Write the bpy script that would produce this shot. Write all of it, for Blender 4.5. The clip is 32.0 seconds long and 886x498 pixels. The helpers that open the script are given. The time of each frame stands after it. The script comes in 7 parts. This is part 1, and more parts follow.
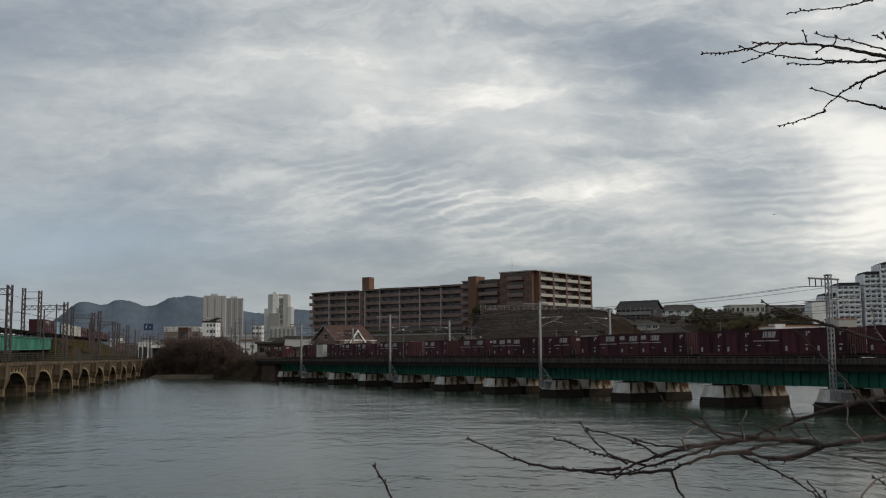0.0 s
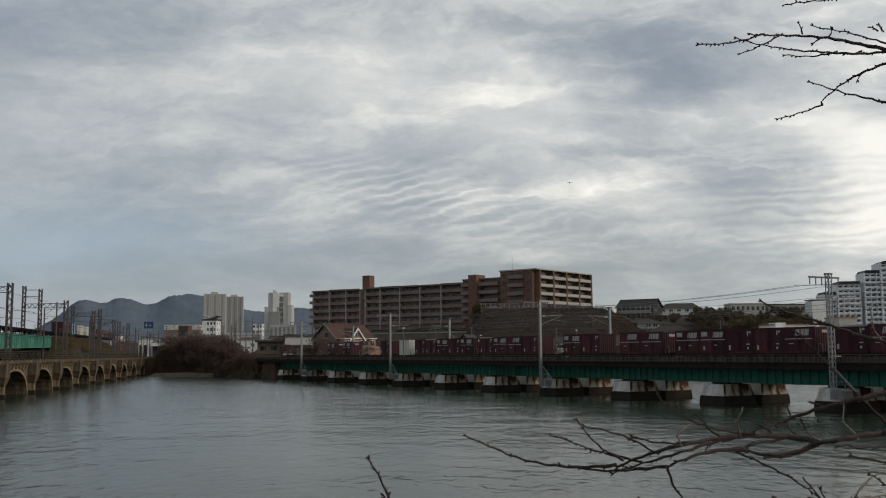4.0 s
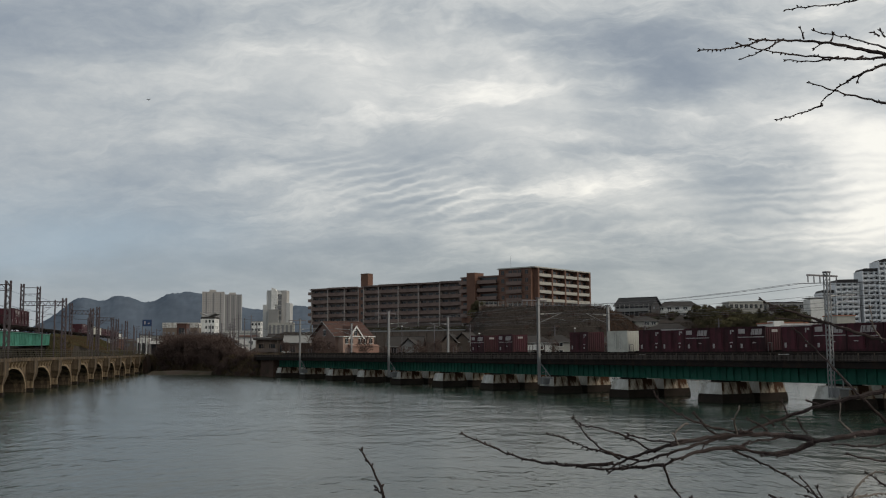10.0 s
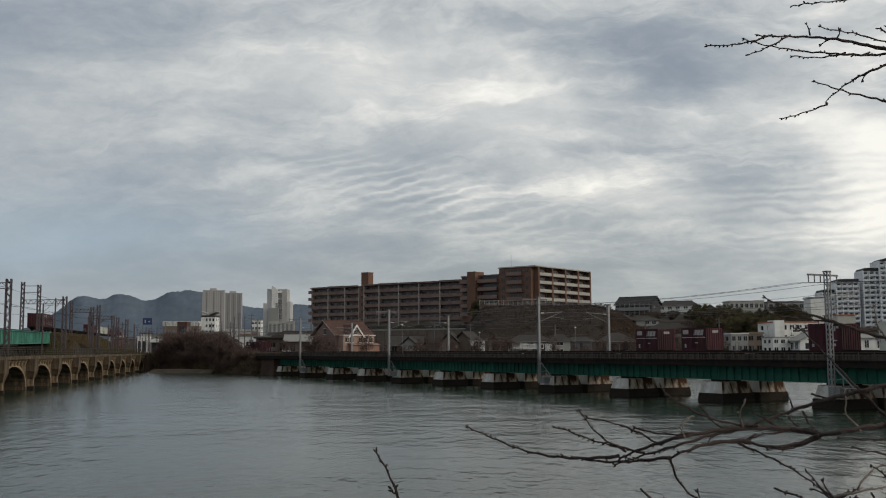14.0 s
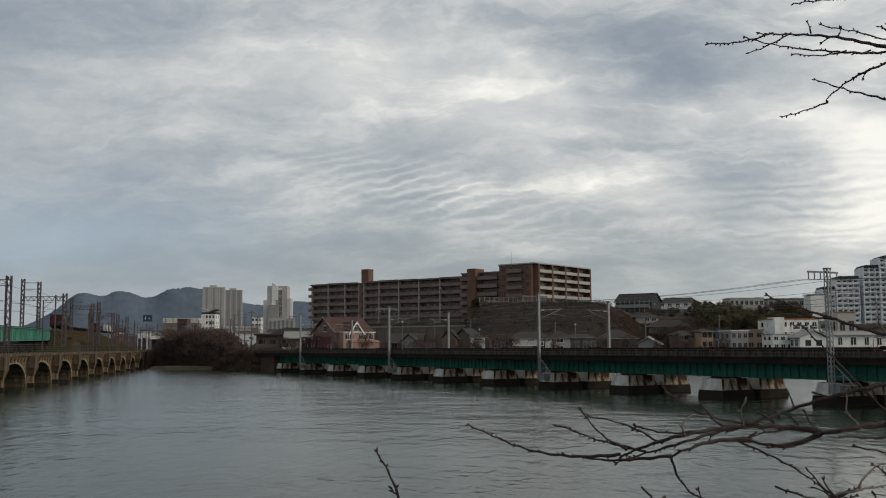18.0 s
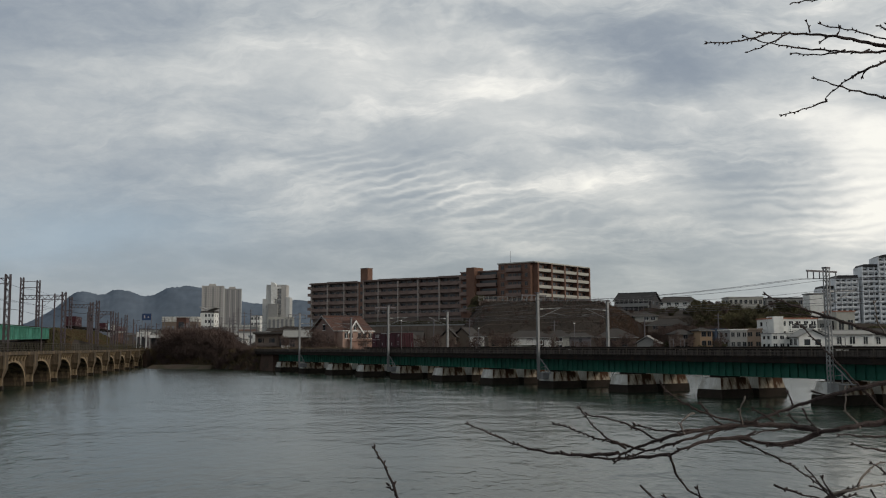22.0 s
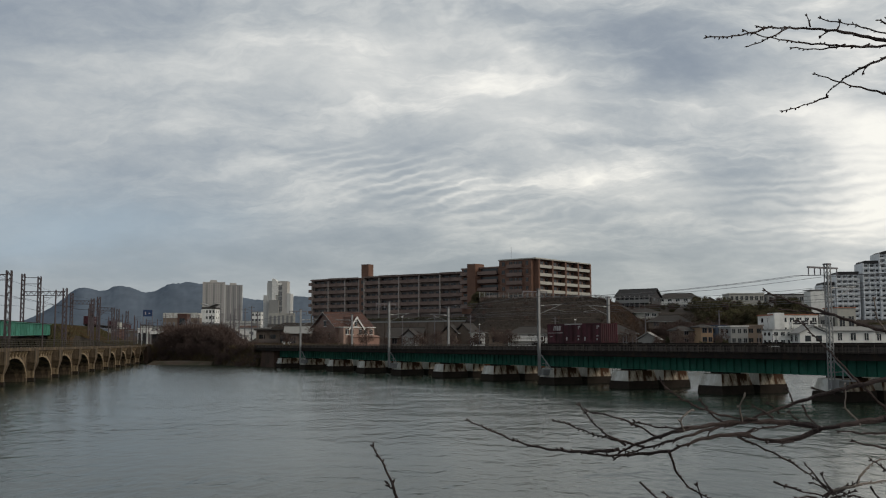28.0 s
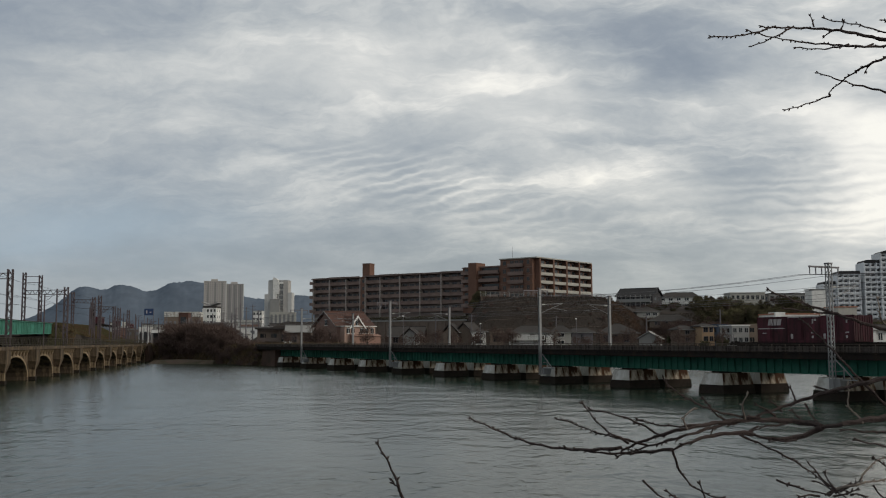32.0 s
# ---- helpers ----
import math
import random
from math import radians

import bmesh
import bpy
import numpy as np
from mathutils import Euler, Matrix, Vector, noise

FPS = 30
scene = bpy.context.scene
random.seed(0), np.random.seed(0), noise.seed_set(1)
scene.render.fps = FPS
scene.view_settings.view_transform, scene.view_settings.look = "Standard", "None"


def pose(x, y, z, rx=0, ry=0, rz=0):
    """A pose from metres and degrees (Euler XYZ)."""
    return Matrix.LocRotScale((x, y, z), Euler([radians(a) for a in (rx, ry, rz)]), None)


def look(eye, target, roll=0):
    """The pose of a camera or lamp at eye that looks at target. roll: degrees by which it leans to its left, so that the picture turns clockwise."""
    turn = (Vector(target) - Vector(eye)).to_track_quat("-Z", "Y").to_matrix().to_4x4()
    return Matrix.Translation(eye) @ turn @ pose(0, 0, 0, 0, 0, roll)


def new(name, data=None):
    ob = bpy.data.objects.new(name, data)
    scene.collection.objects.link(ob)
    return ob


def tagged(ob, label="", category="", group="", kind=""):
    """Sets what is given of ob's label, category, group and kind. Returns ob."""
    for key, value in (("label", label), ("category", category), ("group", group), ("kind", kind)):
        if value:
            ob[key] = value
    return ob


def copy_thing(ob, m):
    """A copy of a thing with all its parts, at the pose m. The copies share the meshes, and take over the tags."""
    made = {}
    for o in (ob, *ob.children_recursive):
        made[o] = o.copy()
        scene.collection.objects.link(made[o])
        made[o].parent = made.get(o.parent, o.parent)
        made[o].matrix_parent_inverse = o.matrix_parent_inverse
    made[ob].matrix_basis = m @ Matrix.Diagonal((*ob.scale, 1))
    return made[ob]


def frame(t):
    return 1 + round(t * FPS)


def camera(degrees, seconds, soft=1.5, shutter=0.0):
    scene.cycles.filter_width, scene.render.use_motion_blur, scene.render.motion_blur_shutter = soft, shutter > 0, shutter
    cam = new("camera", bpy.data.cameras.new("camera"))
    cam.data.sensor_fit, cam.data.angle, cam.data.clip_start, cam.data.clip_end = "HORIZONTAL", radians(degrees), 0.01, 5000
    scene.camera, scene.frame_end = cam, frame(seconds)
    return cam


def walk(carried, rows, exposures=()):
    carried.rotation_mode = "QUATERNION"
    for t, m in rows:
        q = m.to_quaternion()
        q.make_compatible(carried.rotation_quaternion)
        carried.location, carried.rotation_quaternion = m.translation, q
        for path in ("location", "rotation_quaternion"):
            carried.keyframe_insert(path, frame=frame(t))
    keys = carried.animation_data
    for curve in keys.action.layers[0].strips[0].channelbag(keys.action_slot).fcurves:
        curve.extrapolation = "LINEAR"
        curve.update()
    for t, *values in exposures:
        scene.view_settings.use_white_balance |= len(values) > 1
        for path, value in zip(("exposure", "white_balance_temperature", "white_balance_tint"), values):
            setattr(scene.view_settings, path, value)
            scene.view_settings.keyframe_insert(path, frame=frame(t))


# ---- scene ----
SECONDS = 32.0
cam = camera(48.5, SECONDS, soft=1.1)
# seconds, tilt, pan, roll: a hand-held camera on the river bank, slowly sinking its gaze
PATH = [
    (0, 96.130, -0.029, -0.468), (0.5, 96.121, -0.027, -0.471), (1, 96.104, -0.016, -0.474), (1.5, 96.073, 0.003, -0.470),
    (2, 96.048, 0.007, -0.464), (2.5, 96.036, -0.001, -0.467), (3, 96.038, 0.005, -0.457), (3.5, 96.039, 0.014, -0.440),
    (5.5, 95.995, -0.119, -0.398), (6, 95.976, -0.116, -0.394), (6.5, 95.958, -0.102, -0.383), (7, 95.946, -0.079, -0.359),
    (7.5, 95.941, -0.055, -0.326), (8, 95.938, -0.036, -0.319), (8.5, 95.934, -0.039, -0.338), (9, 95.929, -0.061, -0.357),
    (9.5, 95.922, -0.083, -0.383), (10, 95.918, -0.100, -0.400), (10.5, 95.917, -0.104, -0.398), (11, 95.920, -0.100, -0.373),
    (11.5, 95.917, -0.098, -0.335), (12, 95.892, -0.105, -0.328), (12.5, 95.862, -0.114, -0.338), (13, 95.844, -0.116, -0.328),
    (13.5, 95.840, -0.103, -0.320), (14, 95.851, -0.075, -0.310), (14.5, 95.871, -0.051, -0.302), (16.5, 95.768, -0.069, -0.301),
    (17, 95.737, -0.068, -0.301), (17.5, 95.702, -0.068, -0.299), (18, 95.676, -0.068, -0.298), (18.5, 95.652, -0.068, -0.298),
    (19, 95.636, -0.069, -0.290), (19.5, 95.619, -0.080, -0.280), (20, 95.602, -0.104, -0.292), (20.5, 95.604, -0.123, -0.301),
    (21, 95.623, -0.129, -0.290), (21.5, 95.627, -0.121, -0.265), (22, 95.610, -0.114, -0.254), (22.5, 95.581, -0.114, -0.277),
    (23, 95.545, -0.112, -0.277), (23.5, 95.514, -0.100, -0.250), (24, 95.495, -0.080, -0.251), (24.5, 95.491, -0.068, -0.263),
    (25, 95.491, -0.065, -0.267), (25.5, 95.488, -0.065, -0.266), (27.5, 95.388, -0.063, -0.232), (28, 95.396, -0.063, -0.237),
    (28.5, 95.405, -0.060, -0.220), (29, 95.406, -0.052, -0.197), (29.5, 95.391, -0.040, -0.177), (30, 95.365, -0.030, -0.173),
    (30.5, 95.346, -0.020, -0.188), (31, 95.338, -0.010, -0.197), (31.5, 95.338, -0.003, -0.196), (32, 95.341, -0.000, -0.199),
]
walk(cam, [(t, pose(0, 0, 5.5, tilt, 0, pan) @ pose(0, 0, 0, 0, 0, roll)) for t, tilt, pan, roll in PATH])

# ---- world, sun ----
scene.view_settings.exposure = 0.0
SUN_SIDE, SUN_HEIGHT = radians(106), radians(24)          # clockwise from straight ahead, and above the horizon


def node(tree, kind, **settings):
    n = tree.nodes.new(kind)
    for key, value in settings.items():
        if key in n.inputs:
            n.inputs[key].default_value = value
    return n


def maths(tree, op, a, b=None, c=None, clamp=False):
    n = tree.nodes.new("ShaderNodeMath")
    n.operation, n.use_clamp = op, clamp
    for i, v in enumerate((a, b, c)):
        if v is None:
            continue
        if isinstance(v, (int, float)):
            n.inputs[i].default_value = v
        else:
            tree.links.new(v, n.inputs[i])
    return n.outputs[0]


def ramp(tree, fac, stops, ease="LINEAR"):
    n = tree.nodes.new("ShaderNodeValToRGB")
    n.color_ramp.interpolation = ease
    while len(n.color_ramp.elements) < len(stops):
        n.color_ramp.elements.new(0.5)
    for e, (p, c) in zip(n.color_ramp.elements, stops):
        e.position, e.color = p, (*c, 1) if len(c) == 3 else c
    tree.links.new(fac, n.inputs[0])
    return n.outputs[0]


def mix(tree, fac, a, b, blend="MIX"):
    n = tree.nodes.new("ShaderNodeMix")
    n.data_type, n.blend_type = "RGBA", blend
    for slot, v in ((0, fac), (6, a), (7, b)):
        if isinstance(v, (int, float)):
            n.inputs[slot].default_value = v
        elif isinstance(v, tuple):
            n.inputs[slot].default_value = (*v, 1)
        else:
            tree.links.new(v, n.inputs[slot])
    return n.outputs[2]


def make_world():
    world = bpy.data.worlds.new("overcast_sky")
    scene.world = world
    world.use_nodes = True
    tr = world.node_tree
    tr.nodes.clear()
    link = tr.links.new
    coord = tr.nodes.new("ShaderNodeTexCoord")
    split = tr.nodes.new("ShaderNodeSeparateXYZ")
    link(coord.outputs["Generated"], split.inputs[0])
    x, y, z = split.outputs
    up = maths(tr, "MAXIMUM", z, 0.0)
    # a sheet of cloud overhead, seen in perspective
    far = maths(tr, "ADD", up, 0.30)
    u = maths(tr, "DIVIDE", x, far)
    v = maths(tr, "DIVIDE", y, far)

    def vec(p, q, r=0.0):
        n = tr.nodes.new("ShaderNodeCombineXYZ")
        for i, w in enumerate((p, q, r)):
            if isinstance(w, float):
                n.inputs[i].default_value = w
            else:
                link(w, n.inputs[i])
        return n.outputs[0]

    def cloud(vector, scale, detail=5.0, rough=0.55, distort=0.0):
        n = node(tr, "ShaderNodeTexNoise", Scale=scale, Detail=detail, Roughness=rough, Distortion=distort)
        link(vector, n.inputs["Vector"])
        return n.outputs["Fac"]

    # bearing and height, as tangents, for the large forms, made ragged
    yy = maths(tr, "MAXIMUM", y, 0.05)
    a0 = maths(tr, "DIVIDE", x, yy)
    e0 = maths(tr, "DIVIDE", z, yy)
    rag1 = cloud(vec(u, v, 5.5), 3.0, 5.0, 0.6)
    rag2 = cloud(vec(u, v, 8.5), 3.4, 5.0, 0.6)
    a = maths(tr, "ADD", a0, maths(tr, "MULTIPLY", maths(tr, "SUBTRACT", rag1, 0.5), 0.16))
    e = maths(tr, "ADD", e0, maths(tr, "MULTIPLY", maths(tr, "SUBTRACT", rag2, 0.5), 0.085))

    def blob(ca, ce, wa, we, turn=0.0, plain=False):
        """A soft bank of cloud, 1 in its middle: its bearing, height, half-widths and lean."""
        da, de = maths(tr, "SUBTRACT", a0 if plain else a, ca), maths(tr, "SUBTRACT", e0 if plain else e, ce)
        c, s = math.cos(turn), math.sin(turn)
        p = maths(tr, "ADD", maths(tr, "MULTIPLY", da, c / wa), maths(tr, "MULTIPLY", de, s / wa))
        q = maths(tr, "ADD", maths(tr, "MULTIPLY", da, -s / we), maths(tr, "MULTIPLY", de, c / we))
        r = maths(tr, "ADD", maths(tr, "MULTIPLY", p, p), maths(tr, "MULTIPLY", q, q))
        return maths(tr, "EXPONENT", maths(tr, "MULTIPLY", r, -1.0))

    lean = radians(-14)
    ur = maths(tr, "ADD", maths(tr, "MULTIPLY", u, math.cos(lean)), maths(tr, "MULTIPLY", v, math.sin(lean)))
    vr = maths(tr, "SUBTRACT", maths(tr, "MULTIPLY", v, math.cos(lean)), maths(tr, "MULTIPLY", u, math.sin(lean)))
    big = cloud(vec(maths(tr, "MULTIPLY", ur, 0.9), vr, 3.7), 2.2, 6.0, 0.55, 0.5)
    fine = cloud(vec(maths(tr, "MULTIPLY", a0, 0.9), maths(tr, "MULTIPLY", maths(tr, "ADD", e0, maths(tr, "MULTIPLY", a0, 0.10)), 2.8), 9.1), 8.0, 7.0, 0.6, 0.6)
    shreds = cloud(vec(a0, maths(tr, "MULTIPLY", maths(tr, "ADD", e0, maths(tr, "MULTIPLY", a0, 0.12)), 1.7), 4.4), 24.0, 6.0, 0.62, 0.5)
    # rippled rows of cloud over the apartment house, and finer ones towards the sun
    warp = cloud(vec(u, v, 1.3), 5.0, 3.0, 0.5)
    wave = maths(tr, "MULTIPLY", maths(tr, "SUBTRACT", e0, maths(tr, "MULTIPLY", a0, 0.28)), 540.0)
    wave = maths(tr, "SINE", maths(tr, "ADD", wave, maths(tr, "MULTIPLY", warp, 24.0)))
    wave = maths(tr, "MULTIPLY", wave, maths(tr, "ADD", maths(tr, "MULTIPLY", wave, 0.4), 0.75))
    rows2 = maths(tr, "SINE", maths(tr, "ADD", maths(tr, "MULTIPLY", maths(tr, "ADD", e0, maths(tr, "MULTIPLY", a0, -0.08)), 560.0), maths(tr, "MULTIPLY", warp, 22.0)))
    # drawn-out wisps with a crisp upper edge, and thin threads between them
    lean2 = radians(-9)
    p2 = maths(tr, "ADD", maths(tr, "MULTIPLY", u, math.cos(lean2)), maths(tr, "MULTIPLY", v, math.sin(lean2)))
    q2 = maths(tr, "SUBTRACT", maths(tr, "MULTIPLY", v, math.cos(lean2)), maths(tr, "MULTIPLY", u, math.sin(lean2)))
    curl = cloud(vec(u, v, 2.2), 4.0, 4.0, 0.6)
    q2 = maths(tr, "ADD", q2, maths(tr, "MULTIPLY", maths(tr, "SUBTRACT", curl, 0.5), 0.26))
    wisps = cloud(vec(maths(tr, "MULTIPLY", p2, 0.46), q2, 6.6), 6.0, 8.0, 0.60, 0.15)
    crisp = maths(tr, "POWER", maths(tr, "MULTIPLY", maths(tr, "SUBTRACT", wisps, 0.40), 3.2, clamp=True), 1.4)
    threads = cloud(vec(maths(tr, "MULTIPLY", p2, 0.5), q2, 1.9), 21.0, 6.0, 0.66, 0.3)
    light = maths(tr, "ADD", 0.441, maths(tr, "MULTIPLY", maths(tr, "SUBTRACT", big, 0.5), 0.30))
    light = maths(tr, "ADD", light, maths(tr, "MULTIPLY", maths(tr, "SUBTRACT", fine, 0.5), 0.22))
    light = maths(tr, "ADD", light, maths(tr, "MULTIPLY", maths(tr, "SUBTRACT", shreds, 0.5), 0.16))
    # low down, the distance smooths the cloud
    clear_up = maths(tr, "MULTIPLY", maths(tr, "SUBTRACT", e0, 0.02), 8.0, clamp=True)
    # the wisps thin out up the river
    wispy = maths(tr, "MULTIPLY", maths(tr, "ADD", a0, 0.62), 1.55, clamp=True)
    light = maths(tr, "ADD", light, maths(tr, "MULTIPLY", maths(tr, "MULTIPLY", maths(tr, "MULTIPLY", crisp, clear_up), wispy), 0.41))
    light = maths(tr, "ADD", light, maths(tr, "MULTIPLY", maths(tr, "MULTIPLY", maths(tr, "SUBTRACT", threads, 0.5), clear_up), 0.15))
    light = maths(tr, "ADD", light, maths(tr, "MULTIPLY", maths(tr, "MULTIPLY", wave, blob(-0.01, 0.157, 0.125, 0.027, -0.22, True)), 0.125))
    light = maths(tr, "ADD", light, maths(tr, "MULTIPLY", maths(tr, "MULTIPLY", rows2, blob(0.40, 0.140, 0.13, 0.05, 0.0, True)), 0.07))
    for weight, *form in BANKS:
        light = maths(tr, "ADD", light, maths(tr, "MULTIPLY", blob(*form), weight))
    # brighter towards the hidden sun
    toward = tr.nodes.new("ShaderNodeVectorMath")
    toward.operation = "DOT_PRODUCT"
    toward.inputs[1].default_value = (math.sin(SUN_SIDE) * math.cos(SUN_HEIGHT), math.cos(SUN_SIDE) * math.cos(SUN_HEIGHT), math.sin(SUN_HEIGHT))
    link(coord.outputs["Generated"], toward.inputs[0])
    glow = maths(tr, "POWER", maths(tr, "MAXIMUM", toward.outputs["Value"], 0.0), 3.0)
    light = maths(tr, "ADD", light, maths(tr, "MULTIPLY", glow, 0.32), clamp=True)
    colour = ramp(tr, light, CLOUD_COLOURS, "B_SPLINE")
    sky = tr.nodes.new("ShaderNodeTexSky")
    sky.sky_type, sky.sun_disc = "NISHITA", False
    sky.sun_elevation, sky.sun_rotation = SUN_HEIGHT, SUN_SIDE
    # thin places let a little of the blue through
    blue = mix(tr, 1.0, sky.outputs[0], (0.085, 0.085, 0.085), "MULTIPLY")
    thin = maths(tr, "MULTIPLY", maths(tr, "SUBTRACT", 0.58, light, clamp=True), 0.5, clamp=True)
    colour = mix(tr, thin, colour, blue)
    # a clearer stretch of pale blue low down the river, and high up
    clear = maths(tr, "MULTIPLY", blob(-0.40, 0.115, 0.16, 0.040, 0.0), 0.55)
    colour = mix(tr, clear, colour, (0.37, 0.475, 0.565))
    haze = blob(0.14, 0.05, 0.36, 0.10, 0.0, True)
    colour = mix(tr, haze, colour, mix(tr, 1.0, colour, (1.02, 1.005, 0.955), "MULTIPLY"))
    # above the view an added tint on the unseen cloud warms the scene's light
    high = maths(tr, "MULTIPLY", maths(tr, "SUBTRACT", z, 0.36), 3.0, clamp=True)
    colour = mix(tr, high, colour, mix(tr, 1.0, colour, (1.03, 0.985, 0.90), "MULTIPLY"))
    # below the horizon: the dull ground
    below = maths(tr, "MULTIPLY", maths(tr, "MULTIPLY", z, -30.0), 1.0, clamp=True)
    colour = mix(tr, below, colour, (0.06, 0.06, 0.06))
    back = node(tr, "ShaderNodeBackground", Strength=1.0)
    link(colour, back.inputs[0])
    out = tr.nodes.new("ShaderNodeOutputWorld")
    link(back.outputs[0], out.inputs[0])
    sun = new("sun", bpy.data.lights.new("sun", "SUN"))
    sun.data.energy, sun.data.angle, sun.data.color = 0.98, radians(16), (1.0, 0.89, 0.75)
    sun.matrix_world = look((60, 40, 60), (60 - 50 * math.sin(SUN_SIDE), 40 - 50 * math.cos(SUN_SIDE), 60 - 50 * math.tan(SUN_HEIGHT)))


# weight, bearing, height, half-widths, lean
BANKS = [
    (0.20, 0.02, 0.260, 0.19, 0.045, -0.30), (0.10, -0.22, 0.275, 0.20, 0.035, -0.05), (0.14, 0.205, 0.145, 0.075, 0.024, -0.15), (0.09, 0.10, 0.180, 0.11, 0.030, -0.35),
    (0.48, 0.455, 0.175, 0.085, 0.095, 0.20), (0.22, 0.345, 0.236, 0.13, 0.025, -0.1), (0.17, 0.42, 0.112, 0.12, 0.035, 0.1), (-0.14, 0.23, 0.289, 0.085, 0.026, -0.35),
    (-0.12, 0.25, 0.330, 0.075, 0.028, 0.0), (-0.08, 0.19, 0.206, 0.10, 0.013, -0.1), (-0.08, 0.31, 0.175, 0.07, 0.014, 0.0), (-0.14, -0.40, 0.345, 0.22, 0.045, 0.0),
    (-0.10, -0.30, 0.150, 0.22, 0.040, 0.1), (-0.10, -0.02, 0.085, 0.5, 0.026, 0.0), (-0.09, -0.42, 0.075, 0.22, 0.060, 0.0), (0.13, 0.080, 0.283, 0.085, 0.016, -0.574), (-0.08, 0.135, 0.302, 0.09, 0.022, -0.5),
]
CLOUD_COLOURS = [(0.0, (0.20, 0.235, 0.29)), (0.3, (0.305, 0.345, 0.395)), (0.5, (0.438, 0.475, 0.500)), (0.7, (0.622, 0.640, 0.638)), (0.85, (0.83, 0.825, 0.792)), (1.0, (0.98, 0.965, 0.90))]
make_world()

# ---- materials ----
def material(name, colour, rough=0.8, metal=0.0, vary=0.18, grain=6.0, bump=0.25, stain=None, stain_scale=0.5, per_piece=0.0, spec=0.22, streak=None):
    """A worn surface: fine grain, broad stains, an optional second colour in patches or in runs downwards."""
    m = bpy.data.materials.new(name)
    m.use_nodes = True
    tr = m.node_tree
    bsdf = tr.nodes["Principled BSDF"]
    link = tr.links.new
    coord = tr.nodes.new("ShaderNodeTexCoord")
    where = coord.outputs["Object"]
    small = node(tr, "ShaderNodeTexNoise", Scale=grain, Detail=4.0, Roughness=0.6)
    broad = node(tr, "ShaderNodeTexNoise", Scale=grain * 0.09, Detail=3.0, Roughness=0.6)
    link(where, small.inputs["Vector"])
    link(where, broad.inputs["Vector"])
    low, high = tuple(c * (1 - vary) for c in colour), tuple(min(1, c * (1 + vary)) for c in colour)
    col = ramp(tr, small.outputs["Fac"], [(0.3, low), (0.7, high)])
    col = mix(tr, 0.5, col, ramp(tr, broad.outputs["Fac"], [(0.3, low), (0.7, high)]))
    if stain:
        patch = node(tr, "ShaderNodeTexNoise", Scale=stain_scale, Detail=6.0, Roughness=0.65)
        link(where, patch.inputs["Vector"])
        col = mix(tr, ramp(tr, patch.outputs["Fac"], [(0.48, (0, 0, 0)), (0.66, (1, 1, 1))]), col, stain)
    if streak:
        tone, strength, width, reach = streak
        stretch = node(tr, "ShaderNodeMapping")
        stretch.inputs["Scale"].default_value = (width, width, reach)
        link(where, stretch.inputs["Vector"])
        run = node(tr, "ShaderNodeTexNoise", Scale=1.0, Detail=4.0, Roughness=0.6)
        link(stretch.outputs[0], run.inputs["Vector"])
        col = mix(tr, maths(tr, "MULTIPLY", ramp(tr, run.outputs["Fac"], [(0.44, (0, 0, 0)), (0.56, (1, 1, 1))]), strength), col, tone)
    if per_piece:
        info = tr.nodes.new("ShaderNodeObjectInfo")
        n = tr.nodes.new("ShaderNodeHueSaturation")
        link(maths(tr, "ADD", maths(tr, "MULTIPLY", info.outputs["Random"], 2 * per_piece), 1 - per_piece), n.inputs["Value"])
        link(col, n.inputs["Color"])
        col = n.outputs[0]
    link(col, bsdf.inputs["Base Color"])
    bsdf.inputs["Metallic"].default_value = metal
    bsdf.inputs["Specular IOR Level"].default_value = spec
    link(maths(tr, "ADD", maths(tr, "MULTIPLY", small.outputs["Fac"], 0.25), rough - 0.12, clamp=True), bsdf.inputs["Roughness"])
    if bump:
        b = node(tr, "ShaderNodeBump", Strength=bump, Distance=0.02)
        link(small.outputs["Fac"], b.inputs["Height"])
        link(b.outputs[0], bsdf.inputs["Normal"])
    return m


